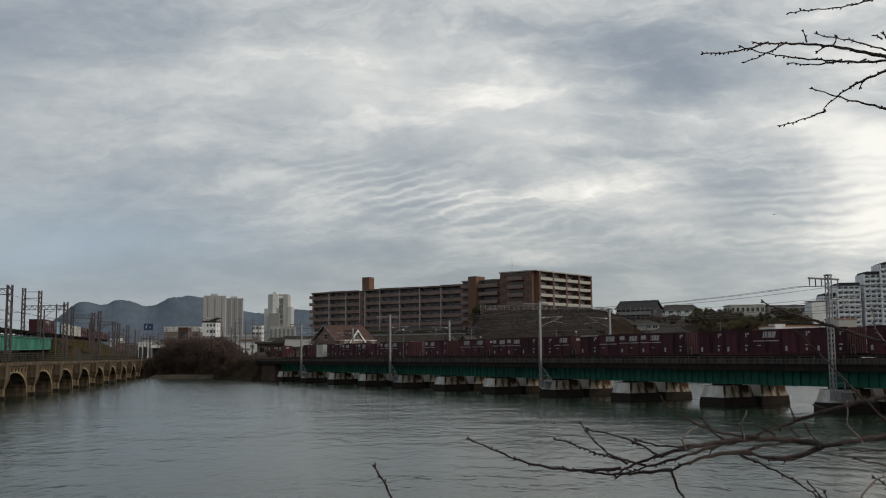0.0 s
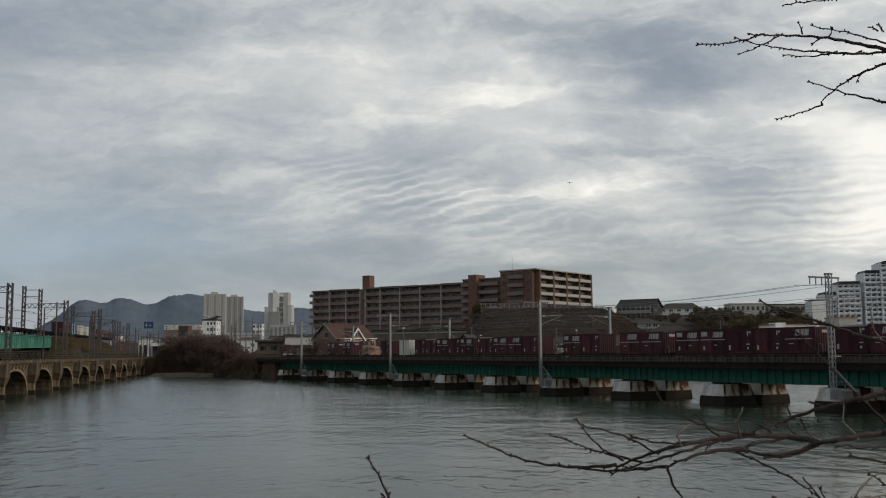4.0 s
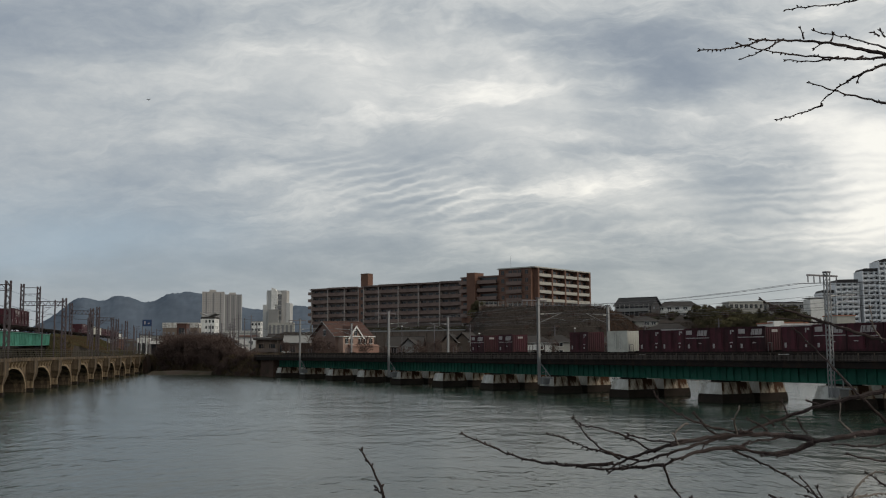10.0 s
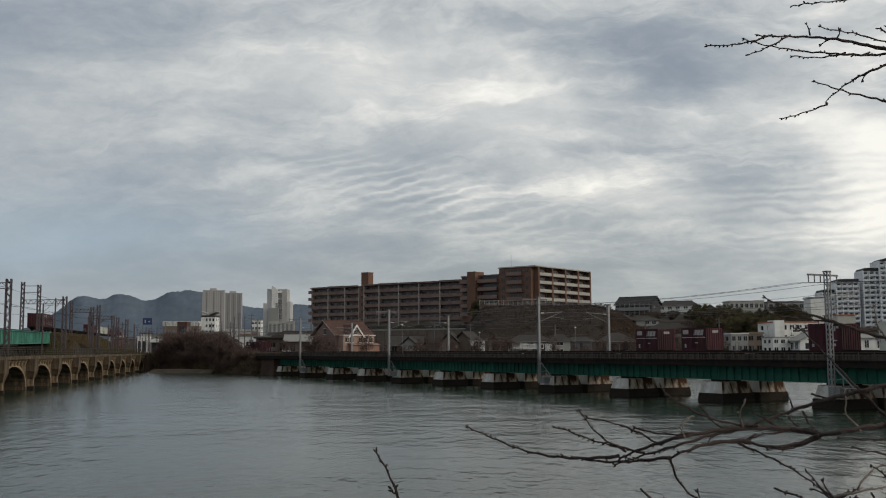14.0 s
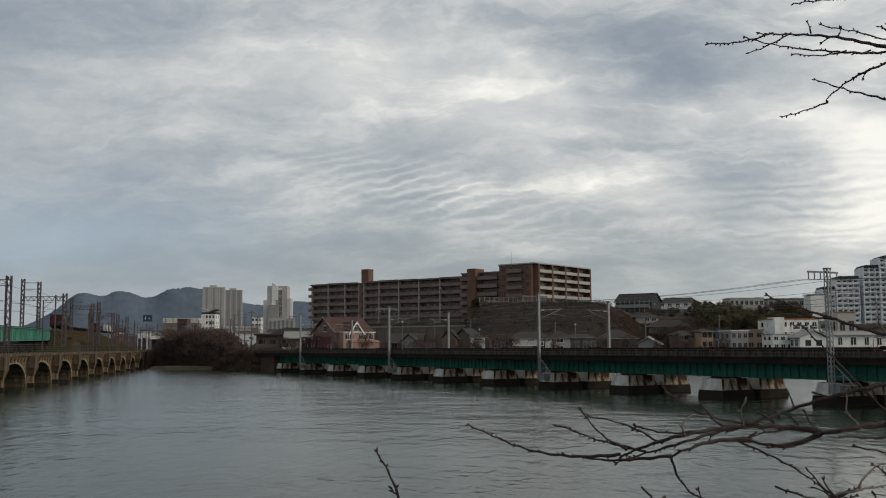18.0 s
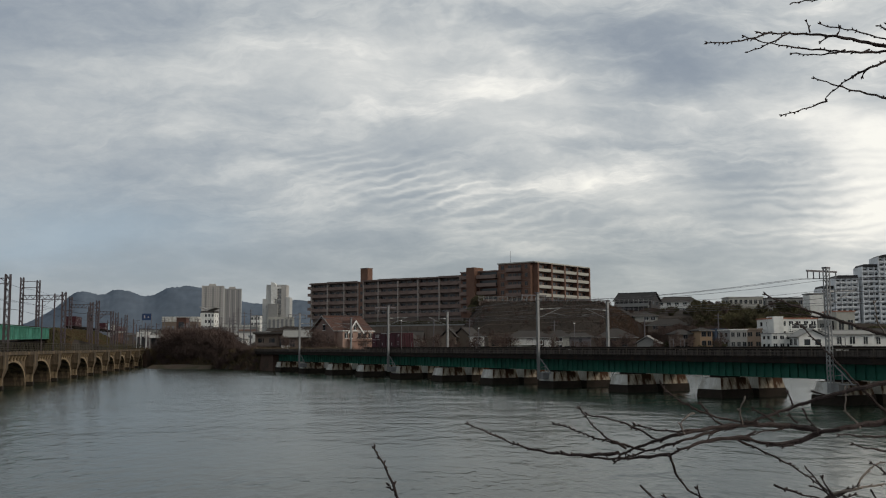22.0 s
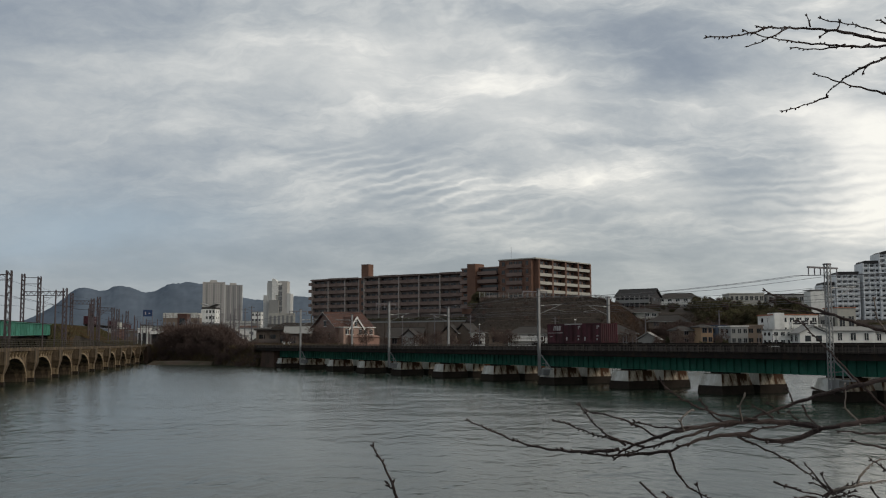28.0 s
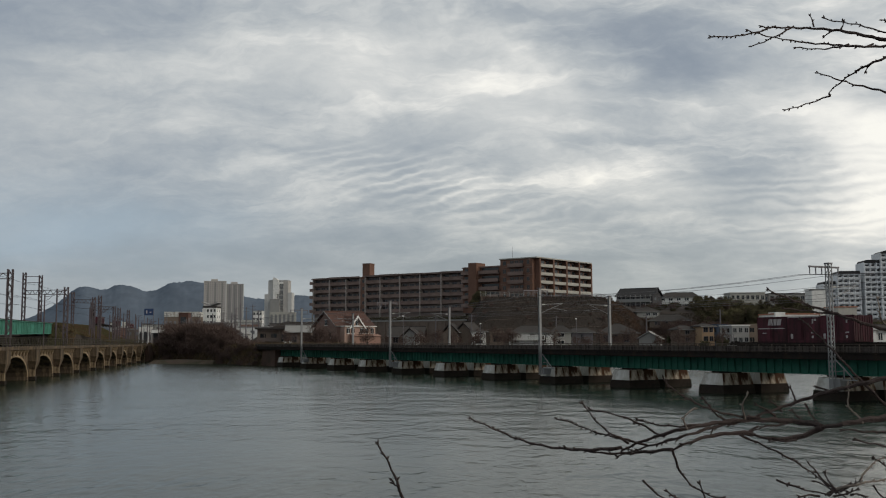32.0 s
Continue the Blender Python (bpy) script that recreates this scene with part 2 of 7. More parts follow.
def water_material():
    m = bpy.data.materials.new("river_water")
    m.use_nodes = True
    tr = m.node_tree
    bsdf = tr.nodes["Principled BSDF"]
    link = tr.links.new
    bsdf.inputs["Base Color"].default_value = (0.018, 0.030, 0.021, 1)
    bsdf.inputs["IOR"].default_value = 1.333
    bsdf.inputs["Specular IOR Level"].default_value = 0.28
    bsdf.inputs["Specular Tint"].default_value = (1.0, 1.0, 0.935, 1)
    coord = tr.nodes.new("ShaderNodeTexCoord")
    heights = []
    for scale, stretch, amount, detail in ((0.11, (0.8, 1.2, 1), 0.40, 1.5), (0.27, (1.0, 0.95, 1), 0.28, 1.0), (0.8, (1.3, 0.7, 1), 0.105, 1.2), (2.5, (1.4, 0.6, 1), 0.036, 1.5)):
        mp = node(tr, "ShaderNodeMapping")
        mp.inputs["Scale"].default_value = stretch
        mp.inputs["Rotation"].default_value = (0, 0, 0.12)
        link(coord.outputs["Object"], mp.inputs["Vector"])
        n = node(tr, "ShaderNodeTexNoise", Scale=scale, Detail=detail, Roughness=0.5, Distortion=0.35)
        link(mp.outputs[0], n.inputs["Vector"])
        heights.append(maths(tr, "MULTIPLY", n.outputs["Fac"], amount))
    # calm and ruffled reaches, drawn out across the stream
    reach = node(tr, "ShaderNodeTexNoise", Scale=0.07, Detail=6.0, Roughness=0.65, Distortion=0.8)
    mp = node(tr, "ShaderNodeMapping")
    mp.inputs["Scale"].default_value = (0.45, 1.6, 1)
    link(coord.outputs["Object"], mp.inputs["Vector"])
    link(mp.outputs[0], reach.inputs["Vector"])
    # the current is ruffled along the bridge, calm towards the old viaduct
    where = tr.nodes.new("ShaderNodeSeparateXYZ")
    link(coord.outputs["Object"], where.inputs[0])
    across = maths(tr, "ADD", maths(tr, "MULTIPLY", where.outputs[0], 0.877), maths(tr, "MULTIPLY", where.outputs[1], 0.481))
    current = ramp(tr, maths(tr, "DIVIDE", across, 80.0, clamp=True), [(0.10, (0.20,) * 3), (0.5, (0.36,) * 3), (0.85, (0.85,) * 3)], "EASE")
    strength = ramp(tr, reach.outputs["Fac"], [(0.36, (0.35,) * 3), (0.52, (0.7,) * 3), (0.66, (1,) * 3)])
    b = node(tr, "ShaderNodeBump", Distance=1.0)
    swell = maths(tr, "MULTIPLY", maths(tr, "ADD", heights[0], heights[1]), current)
    link(strength, b.inputs["Strength"])
    link(maths(tr, "ADD", swell, maths(tr, "ADD", heights[2], heights[3])), b.inputs["Height"])
    # normals lean to this bank, like the wavelet sides seen, which lifts the reflections
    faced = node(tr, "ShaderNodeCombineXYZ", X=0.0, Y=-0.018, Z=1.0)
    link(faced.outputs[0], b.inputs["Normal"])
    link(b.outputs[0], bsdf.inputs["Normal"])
    bsdf.inputs["Roughness"].default_value = 0.16
    return m


def glass_material(name, colour, rough=0.08):
    """Window glass before a dark room: a dark gloss."""
    m = bpy.data.materials.new(name)
    m.use_nodes = True
    b = m.node_tree.nodes["Principled BSDF"]
    b.inputs["Base Color"].default_value = (*colour, 1)
    b.inputs["Roughness"].default_value = rough
    b.inputs["Specular IOR Level"].default_value = 0.4
    return m


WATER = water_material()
GLASS = glass_material("window_glass", (0.02, 0.024, 0.028))
GROUND = material("earth_and_dry_grass", (0.046, 0.037, 0.032), 0.95, vary=0.35, grain=2.0, bump=0.5, stain=(0.032, 0.028, 0.025), stain_scale=0.1)
GRASS = material("embankment_grass", (0.092, 0.083, 0.042), 0.95, vary=0.3, grain=1.2, bump=0.5, stain=(0.120, 0.066, 0.042), stain_scale=0.11)
# the haze of distance is painted into the hills' blue-grey
HILL = material("haze_tinted_forest", (0.118, 0.146, 0.188), 1.0, vary=0.2, grain=0.02, bump=0.0, spec=0.0)
BRICK = material("brown_tile_facade", (0.160, 0.089, 0.064), 0.75, vary=0.2, grain=3.0, stain=(0.118, 0.066, 0.05), stain_scale=0.12)
BROWN = material("tan_rendered_parapet", (0.208, 0.154, 0.137), 0.85, vary=0.15, grain=2.0, stain=(0.16, 0.115, 0.10), stain_scale=0.3)
DARKWALL = material("brown_balcony_wall", (0.178, 0.145, 0.130), 0.9, vary=0.2, grain=2.0)
CREAM = material("cream_balcony_panel", (0.37, 0.365, 0.335), 0.8, vary=0.1, grain=2.0, stain=(0.41, 0.395, 0.355), stain_scale=0.4)
WHITE = material("white_painted_wall", (0.72, 0.72, 0.70), 0.8, vary=0.08, grain=2.0, stain=(0.55, 0.55, 0.53), stain_scale=0.5)
GREYWALL = material("grey_rendered_wall", (0.27, 0.27, 0.265), 0.85, vary=0.12, grain=2.0, stain=(0.26, 0.26, 0.25), stain_scale=0.4)
CONCRETE = material("weathered_concrete", (0.33, 0.32, 0.29), 0.9, vary=0.2, grain=3.0, bump=0.4, stain=(0.19, 0.18, 0.16), stain_scale=0.6, streak=((0.10, 0.09, 0.08), 0.6, 2.2, 0.25))
PALECON = material("pale_bleached_concrete", (0.56, 0.565, 0.545), 0.9, vary=0.15, grain=3.0, bump=0.4, stain=(0.34, 0.33, 0.30), stain_scale=0.9, streak=((0.30, 0.27, 0.23), 0.45, 1.8, 0.3))
RUSTCON = material("rust_streaked_concrete", (0.46, 0.41, 0.33), 0.9, vary=0.2, grain=3.0, bump=0.4, stain=(0.2, 0.15, 0.1), stain_scale=0.8, streak=((0.060, 0.028, 0.014), 1.0, 1.3, 0.10))
WETCON = material("wet_tide_concrete", (0.030, 0.024, 0.020), 0.85, vary=0.4, grain=4.0, bump=0.6, spec=0.08, stain=(0.016, 0.015, 0.013), stain_scale=0.8)
GREEN = material("green_bridge_paint", (0.026, 0.142, 0.102), 0.55, vary=0.2, grain=3.0, bump=0.1, stain=(0.022, 0.095, 0.07), stain_scale=0.5, per_piece=0.25)
MINT = material("mint_bridge_paint", (0.115, 0.335, 0.270), 0.6, vary=0.15, grain=3.0, bump=0.1, stain=(0.09, 0.26, 0.21), stain_scale=0.6, streak=((0.05, 0.15, 0.11), 0.6, 2.0, 0.3))
SOOT = material("sooty_timber_and_steel", (0.020, 0.017, 0.016), 0.85, vary=0.4, grain=8.0, bump=0.4, stain=(0.03, 0.023, 0.018), stain_scale=1.2, spec=0.08)
STEEL = material("galvanised_steel", (0.27, 0.275, 0.28), 0.55, 0.35, vary=0.15, grain=9.0, bump=0.1)
DULLSTEEL = material("dull_grey_steel", (0.15, 0.14, 0.15), 0.6, 0.3, vary=0.25, grain=9.0, bump=0.1)
RUSTSTEEL = material("rusty_mast_steel", (0.102, 0.083, 0.090), 0.7, 0.2, vary=0.3, grain=9.0, bump=0.1)
MAROON = material("maroon_container_paint", (0.0708, 0.0186, 0.0275), 0.65, vary=0.2, grain=4.0, bump=0.08, stain=(0.042, 0.013, 0.016), stain_scale=0.9, per_piece=0.35, streak=((0.026, 0.012, 0.014), 0.6, 1.6, 0.3))
PALEBOX = material("off_white_container_paint", (0.55, 0.55, 0.50), 0.6, vary=0.1, grain=4.0, bump=0.08, stain=(0.45, 0.44, 0.40), stain_scale=0.9)
BLUEBOX = material("pale_blue_container_paint", (0.30, 0.42, 0.52), 0.6, vary=0.1, grain=4.0, bump=0.08)
NAVYBOX = material("navy_container_paint", (0.03, 0.05, 0.13), 0.6, vary=0.1, grain=4.0, bump=0.08)
MARK = material("faded_white_marking", (0.38, 0.35, 0.35), 0.7, vary=0.35, grain=9.0, bump=0)
BARK = material("brown_grey_bark", (0.060, 0.046, 0.044), 0.85, vary=0.5, grain=140.0, bump=0.6, spec=0.12)
TWIG = material("bare_brown_twigs", (0.104, 0.073, 0.064), 0.95, vary=0.3, grain=3.0, bump=0)
LEAF = material("dull_evergreen_leaves", (0.080, 0.075, 0.046), 0.95, vary=0.25, grain=0.8, bump=0, stain=(0.115, 0.085, 0.058), stain_scale=0.12, spec=0.03)
ROOF = material("grey_slate_roof", (0.062, 0.057, 0.055), 0.85, vary=0.25, grain=4.0, bump=0.4, spec=0.08)
ROOFRED = material("brown_clay_roof", (0.095, 0.050, 0.040), 0.8, vary=0.3, grain=4.0, bump=0.4, stain=(0.06, 0.04, 0.036), stain_scale=0.4)
ROOFORANGE = material("orange_clay_roof", (0.33, 0.15, 0.10), 0.8, vary=0.2, grain=4.0, bump=0.4)
PINK = material("salmon_rendered_wall", (0.27, 0.165, 0.13), 0.85, vary=0.15, grain=2.0, stain=(0.26, 0.17, 0.14), stain_scale=0.5)
YELLOW = material("ochre_rendered_wall", (0.36, 0.25, 0.16), 0.85, vary=0.15, grain=2.0)
TANWALL = material("tan_boarded_wall", (0.17, 0.135, 0.11), 0.85, vary=0.2, grain=2.0)
VIADUCTCON = material("brown_stained_concrete", (0.165, 0.122, 0.080), 0.9, vary=0.3, grain=3.0, bump=0.5, stain=(0.085, 0.066, 0.048), stain_scale=0.5, streak=((0.040, 0.032, 0.025), 0.75, 1.6, 0.18))
ARCHCON = material("pale_yellow_arch_concrete", (0.33, 0.255, 0.165), 0.9, vary=0.35, grain=3.0, bump=0.4, stain=(0.13, 0.10, 0.068), stain_scale=0.7)
BANKWALL = material("brown_retaining_wall", (0.16, 0.128, 0.108), 0.9, vary=0.2, grain=2.0, bump=0.4, stain=(0.105, 0.085, 0.072), stain_scale=0.2)
SIGNBLUE = material("blue_sign_enamel", (0.03, 0.055, 0.13), 0.5, vary=0.1, grain=2.0, bump=0)
SIGNALRED = material("red_signal_lens", (0.45, 0.02, 0.03), 0.4, vary=0.1, grain=9.0, bump=0)
PALETWIG = material("pale_lichened_bark", (0.20, 0.17, 0.15), 0.85, vary=0.3, grain=140.0, bump=0.4)
SCRUB = material("dry_hillside_scrub", (0.044, 0.036, 0.031), 0.95, vary=0.25, grain=0.5, bump=0, stain=(0.078, 0.062, 0.052), stain_scale=0.16)
SAND = material("brown_river_sand", (0.080, 0.060, 0.047), 0.95, vary=0.35, grain=3.0, bump=0.4, stain=(0.045, 0.044, 0.026), stain_scale=0.4)
BLUEWALL = material("faded_blue_boarding", (0.055, 0.075, 0.11), 0.8, vary=0.2, grain=3.0)
FIN = material("pale_concrete_fin", (0.34, 0.30, 0.275), 0.9, vary=0.15, grain=2.0)
FARGLASS = material("grey_far_windows", (0.185, 0.19, 0.20), 0.5, vary=0.2, grain=0.3, bump=0)
FARTOWER = material("grey_tower_cladding", (0.40, 0.385, 0.37), 0.85, vary=0.1, grain=0.4)
TOWERPALE = material("pale_tower_cladding", (0.46, 0.465, 0.46), 0.85, vary=0.08, grain=0.4)
FARTOWERDARK = material("dim_grey_tower_cladding", (0.28, 0.275, 0.275), 0.85, vary=0.1, grain=0.4)

ROOFDARK = material("black_slate_roof", (0.036, 0.035, 0.037), 0.75, vary=0.25, grain=4.0, bump=0.4)
DARKEARTH = material("dark_brown_bank_masonry", (0.078, 0.049, 0.039), 0.95, vary=0.4, grain=2.0, bump=0.6, stain=(0.045, 0.036, 0.026), stain_scale=0.5)
RAILING = material("brown_rusted_railing", (0.085, 0.070, 0.060), 0.75, 0.1, vary=0.3, grain=6.0, bump=0.1)
MOSSRAIL = material("mossy_dark_railing", (0.060, 0.056, 0.040), 0.8, 0.1, vary=0.3, grain=6.0, bump=0.1)
# white paint with the blue of the sky's light mixed into its colour
BLUEWHITE = material("skylight_tinted_white", (0.75, 0.775, 0.80), 0.75, vary=0.08, grain=2.0, stain=(0.61, 0.63, 0.655), stain_scale=0.3)
# pink render darkened to give the gable its shade away from the sun
SHADEPINK = material("shaded_pink_render", (0.225, 0.152, 0.128), 0.85, vary=0.15, grain=2.0, stain=(0.165, 0.115, 0.10), stain_scale=0.5)
RUSTGRASS = material("rust_brown_grass", (0.105, 0.066, 0.046), 0.95, vary=0.3, grain=0.6, bump=0, stain=(0.075, 0.052, 0.040), stain_scale=0.2)
DRYGRASS = material("dry_bank_grass", (0.105, 0.080, 0.045), 0.95, vary=0.35, grain=1.0, bump=0, stain=(0.10, 0.062, 0.046), stain_scale=0.2)
PILASTER = material("pale_viaduct_pier", (0.27, 0.205, 0.130), 0.9, vary=0.35, grain=3.0, bump=0.5, stain=(0.09, 0.068, 0.048), stain_scale=0.7, streak=((0.05, 0.037, 0.026), 0.8, 1.6, 0.25))
PALEPINK = material("pale_pink_render", (0.36, 0.255, 0.21), 0.85, vary=0.12, grain=2.0, stain=(0.30, 0.20, 0.165), stain_scale=0.5)
OLIVELEAF = material("olive_bamboo_leaves", (0.118, 0.108, 0.062), 0.95, vary=0.25, grain=0.8, bump=0, stain=(0.095, 0.075, 0.05), stain_scale=0.2, spec=0.03)
CHARWALL = material("charcoal_render_and_shade", (0.050, 0.050, 0.054), 0.85, vary=0.2, grain=2.0, stain=(0.065, 0.06, 0.06), stain_scale=0.4)
PANEL = material("rusty_guard_mesh", (0.034, 0.029, 0.027), 0.9, vary=0.45, grain=5.0, bump=0.3, stain=(0.070, 0.060, 0.057), stain_scale=1.4, spec=0.05, streak=((0.13, 0.115, 0.105), 0.55, 5.0, 0.15))
# ---- building blocks ----
class Shape:
    """Gathers corners and faces of one mesh."""

    def __init__(self):
        self.v, self.f = [], []

    def add(self, verts, faces, m=None):
        k = len(self.v)
        self.v += [tuple(m @ Vector(p)) if m else tuple(p) for p in verts]
        self.f += [tuple(i + k for i in face) for face in faces]
        return self

    def box(self, x0, x1, y0, y1, z0, z1, m=None):
        return self.taper(x0, x1, y0, y1, z0, x0, x1, y0, y1, z1, m)

    def taper(self, x0, x1, y0, y1, z0, a0, a1, b0, b1, z1, m=None):
        return self.add([(x0, y0, z0), (x1, y0, z0), (x1, y1, z0), (x0, y1, z0), (a0, b0, z1), (a1, b0, z1), (a1, b1, z1), (a0, b1, z1)],
                        [(3, 2, 1, 0), (4, 5, 6, 7), (0, 1, 5, 4), (1, 2, 6, 5), (2, 3, 7, 6), (3, 0, 4, 7)], m)

    def bar(self, p, q, w, h=None):
        """A square bar from p to q."""
        p, q = Vector(p), Vector(q)
        d = q - p
        turn = d.to_track_quat("Z", "Y").to_matrix().to_4x4()
        h = h or w
        return self.box(-w / 2, w / 2, -h / 2, h / 2, 0, d.length, Matrix.Translation(p) @ turn)

    def tube(self, points, radii, sides=6):
        pts = [Vector(p) for p in points]
        rings = []
        for i, p in enumerate(pts):
            d = (pts[min(i + 1, len(pts) - 1)] - pts[max(i - 1, 0)]).normalized()
            side = d.cross(Vector((0.13, 0.31, 0.94)))
            side = side.normalized() if side.length > 1e-4 else Vector((1, 0, 0))
            other = d.cross(side)
            r = radii[i] if isinstance(radii, (list, tuple)) else radii
            rings.append([p + (side * math.cos(2 * math.pi * k / sides) + other * math.sin(2 * math.pi * k / sides)) * r for k in range(sides)])
        faces = []
        for i in range(len(pts) - 1):
            for k in range(sides):
                n = (k + 1) % sides
                faces.append((i * sides + k, i * sides + n, (i + 1) * sides + n, (i + 1) * sides + k))
        last = (len(pts) - 1) * sides
        faces += [tuple(range(sides))[::-1], tuple(range(last, last + sides))]
        return self.add([v for r in rings for v in r], faces)

    def prism(self, outline, y0, y1, m=None):
        """An outline in x and z, drawn out along y."""
        n = len(outline)
        return self.add([(x, y0, z) for x, z in outline] + [(x, y1, z) for x, z in outline],
                        [tuple(range(n)), tuple(range(2 * n - 1, n - 1, -1))] + [(i, i + n, (i + 1) % n + n, (i + 1) % n) for i in range(n)], m)

    def mesh(self, name):
        me = bpy.data.meshes.new(name)
        me.from_pydata(self.v, [], self.f)
        bm = bmesh.new()
        bm.from_mesh(me)
        bmesh.ops.recalc_face_normals(bm, faces=bm.faces)
        bm.to_mesh(me)
        bm.free()
        return me


def thing(name, label, category, m=None, group="", kind=""):
    """An Empty that carries the parts of one thing."""
    ob = tagged(new(name), label, category, group, kind)
    ob.empty_display_size = 0.3
    if m:
        ob.matrix_world = m
    return ob


def part(name, shape, mat, parent, label="", m=None):
    me = shape if isinstance(shape, bpy.types.Mesh) else shape.mesh(name)
    if not me.materials:
        me.materials.append(mat)
    ob = new(name, me)
    ob.parent = parent
    if m:
        ob.matrix_basis = m
    return tagged(ob, label)


def single(name, shape, mat, label, category="", kind="", m=None, group=""):
    """A thing, or a piece of the setting, of one mesh."""
    ob = new(name, shape.mesh(name))
    ob.data.materials.append(mat)
    if m:
        ob.matrix_world = m
    return tagged(ob, label, category, group, kind)


def smooth(a, b, x):
    t = min(1.0, max(0.0, (x - a) / (b - a)))
    return t * t * (3 - 2 * t)


rng = random.Random(7)

# ---- ground and water ----
def shore(x):
    """How far off the far bank lies."""
    if x < -78:
        return 262 + (-78 - x) * 0.2
    if x < -40:
        return 262 - (x + 78) / 38 * 54
    return 208 + smooth(-40, 0, x) * 12


def land(x, y):
    bank = smooth(shore(x) - 1.5, shore(x) + 5, y)
    left = smooth(-66 - 0.17 * (y - 133), -72 - 0.17 * (y - 133), x) if y < 290 else 0
    base = -2.5 + 6.2 * max(bank, left)
    if y < 290:
        # the railway embankment along the old viaduct
        mid = -24 - 0.278 * y
        height = 8.95 + (y - 196) * 0.010 - max(0, 181 - y) * 0.8 - max(0, abs(x - mid) - 3.6) * 0.50
        base = max(base, height) if y > 168 and x < -59.0 - 0.173 * (y - 133) else base
    if y < 20:
        # this bank, where the cherry trees stand
        base = -2.5 + 6.3 * (1 - smooth(3, 18, y))
    knoll = smooth(266, 302, y) * smooth(0, 14, x) * (1 - smooth(46, 76, x - (y - 300) * 0.3))
    ridge = smooth(285, 350, y) * smooth(45, 75, x) * (1 - smooth(0.385, 0.415, x / max(y, 1)))
    shelf = smooth(262, 325, y) * smooth(42, 58, x) * (1 - smooth(82, 98, x)) * (1 - smooth(340, 380, y))
    terrace = smooth(347, 353, y) * smooth(-75, -55, x)
    rise = max(knoll * 14.9, ridge * 12.5, shelf * 12.8, terrace * 8.9)
    return base + rise * (1 - smooth(700, 1500, y))


def build_ground():
    xs = [-5000, -3000, -1800, -1000, -600, -400, -300, -240] + [-200 + 3 * i for i in range(134)] + [220, 280, 380, 600, 1000, 1800, 3000, 5000]
    ys = [-400, -100, -30, 0, 3, 6, 9, 12, 15, 18, 22, 40, 90] + [110 + 3 * i for i in range(110)] + [450, 480, 520, 600, 800, 1200, 2000, 3000, 4950]
    verts = [(x, y, land(x, y) + (noise.noise((x * 0.09, y * 0.09, 0)) * 0.5 if y > 225 else 0)) for y in ys for x in xs]
    n = len(xs)
    faces = [(j * n + i, j * n + i + 1, (j + 1) * n + i + 1, (j + 1) * n + i) for j in range(len(ys) - 1) for i in range(n - 1)]
    ob = single("ground", Shape().add(verts, faces), GROUND, "brown earth and dry winter grass on the river banks", "ground", "structure")
    for p in ob.data.polygons:
        p.use_smooth = True
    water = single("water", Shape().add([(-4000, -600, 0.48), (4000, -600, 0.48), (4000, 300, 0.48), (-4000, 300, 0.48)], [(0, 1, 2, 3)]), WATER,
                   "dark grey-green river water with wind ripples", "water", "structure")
    return ob, water


ground, water = build_ground()

# ---- the railway bridge: x runs along it towards the camera's side, y away over the river ----
BRIDGE = pose(0, 0, 0, 0, 0, -61.27)
NEAR, FAR = 69.4, 73.7          # middles of the two tracks
RAIL = 4.38
SPAN, FIRST = 13.5, -56.5       # pier spacing, and the first pier


def lattice(shape, x, y, z0, z1, w, step, leg=0.07, lace=0.035):
    """A square lattice mast."""
    h = w / 2
    for sx in (-h, h):
        for sy in (-h, h):
            shape.box(x + sx - leg / 2, x + sx + leg / 2, y + sy - leg / 2, y + sy + leg / 2, z0, z1)
    n = max(1, int((z1 - z0) / step))
    for i in range(n):
        a, b = z0 + (z1 - z0) * i / n, z0 + (z1 - z0) * (i + 1) / n
        s = 1 if i % 2 else -1
        for k in (-h, h):
            shape.bar((x - s * h, y + k, a), (x + s * h, y + k, b), lace)
            shape.bar((x + k, y - s * h, a), (x + k, y + s * h, b), lace)
    return shape


def build_piers():
    first = None
    for i in range(-1, 11):
        s = FIRST - SPAN * i
        for y0, y1 in ((NEAR - 2.1, NEAR + 1.75), (FAR - 1.55, FAR + 1.95)):
            m = BRIDGE @ pose(s, 0, 0)
            pier = thing("bridge_pier", "pale concrete bridge pier, rust-streaked, dark wet foot in the river", "bridge pier", m @ pose(0, y0, 0), "piers of the railway bridge")
            d = y1 - y0
            part("shaft", Shape().taper(-1.51, 1.51, -0.02, d + 0.02, 1.28, -1.22, 1.22, 0.22, d - 0.15, 2.38), RUSTCON, pier, "concrete with runs of rust")
            part("end_face", Shape().taper(-1.47, 1.47, -0.06, 0.03, 1.29, -1.19, 1.19, 0.19, 0.26, 2.36), PALECON, pier, "bleached pale concrete")
            part("wet_foot", Shape().taper(-1.95, 1.95, -0.35, d + 0.3, -2.5, -1.57, 1.57, -0.09, d + 0.07, 1.30), WETCON, pier, "dark wet concrete")
            for k in (-0.75, 0.75):
                part("bearing", Shape().box(-1.0, 1.0, d / 2 + k - 0.2, d / 2 + k + 0.2, 2.36, 2.56), SOOT, pier)


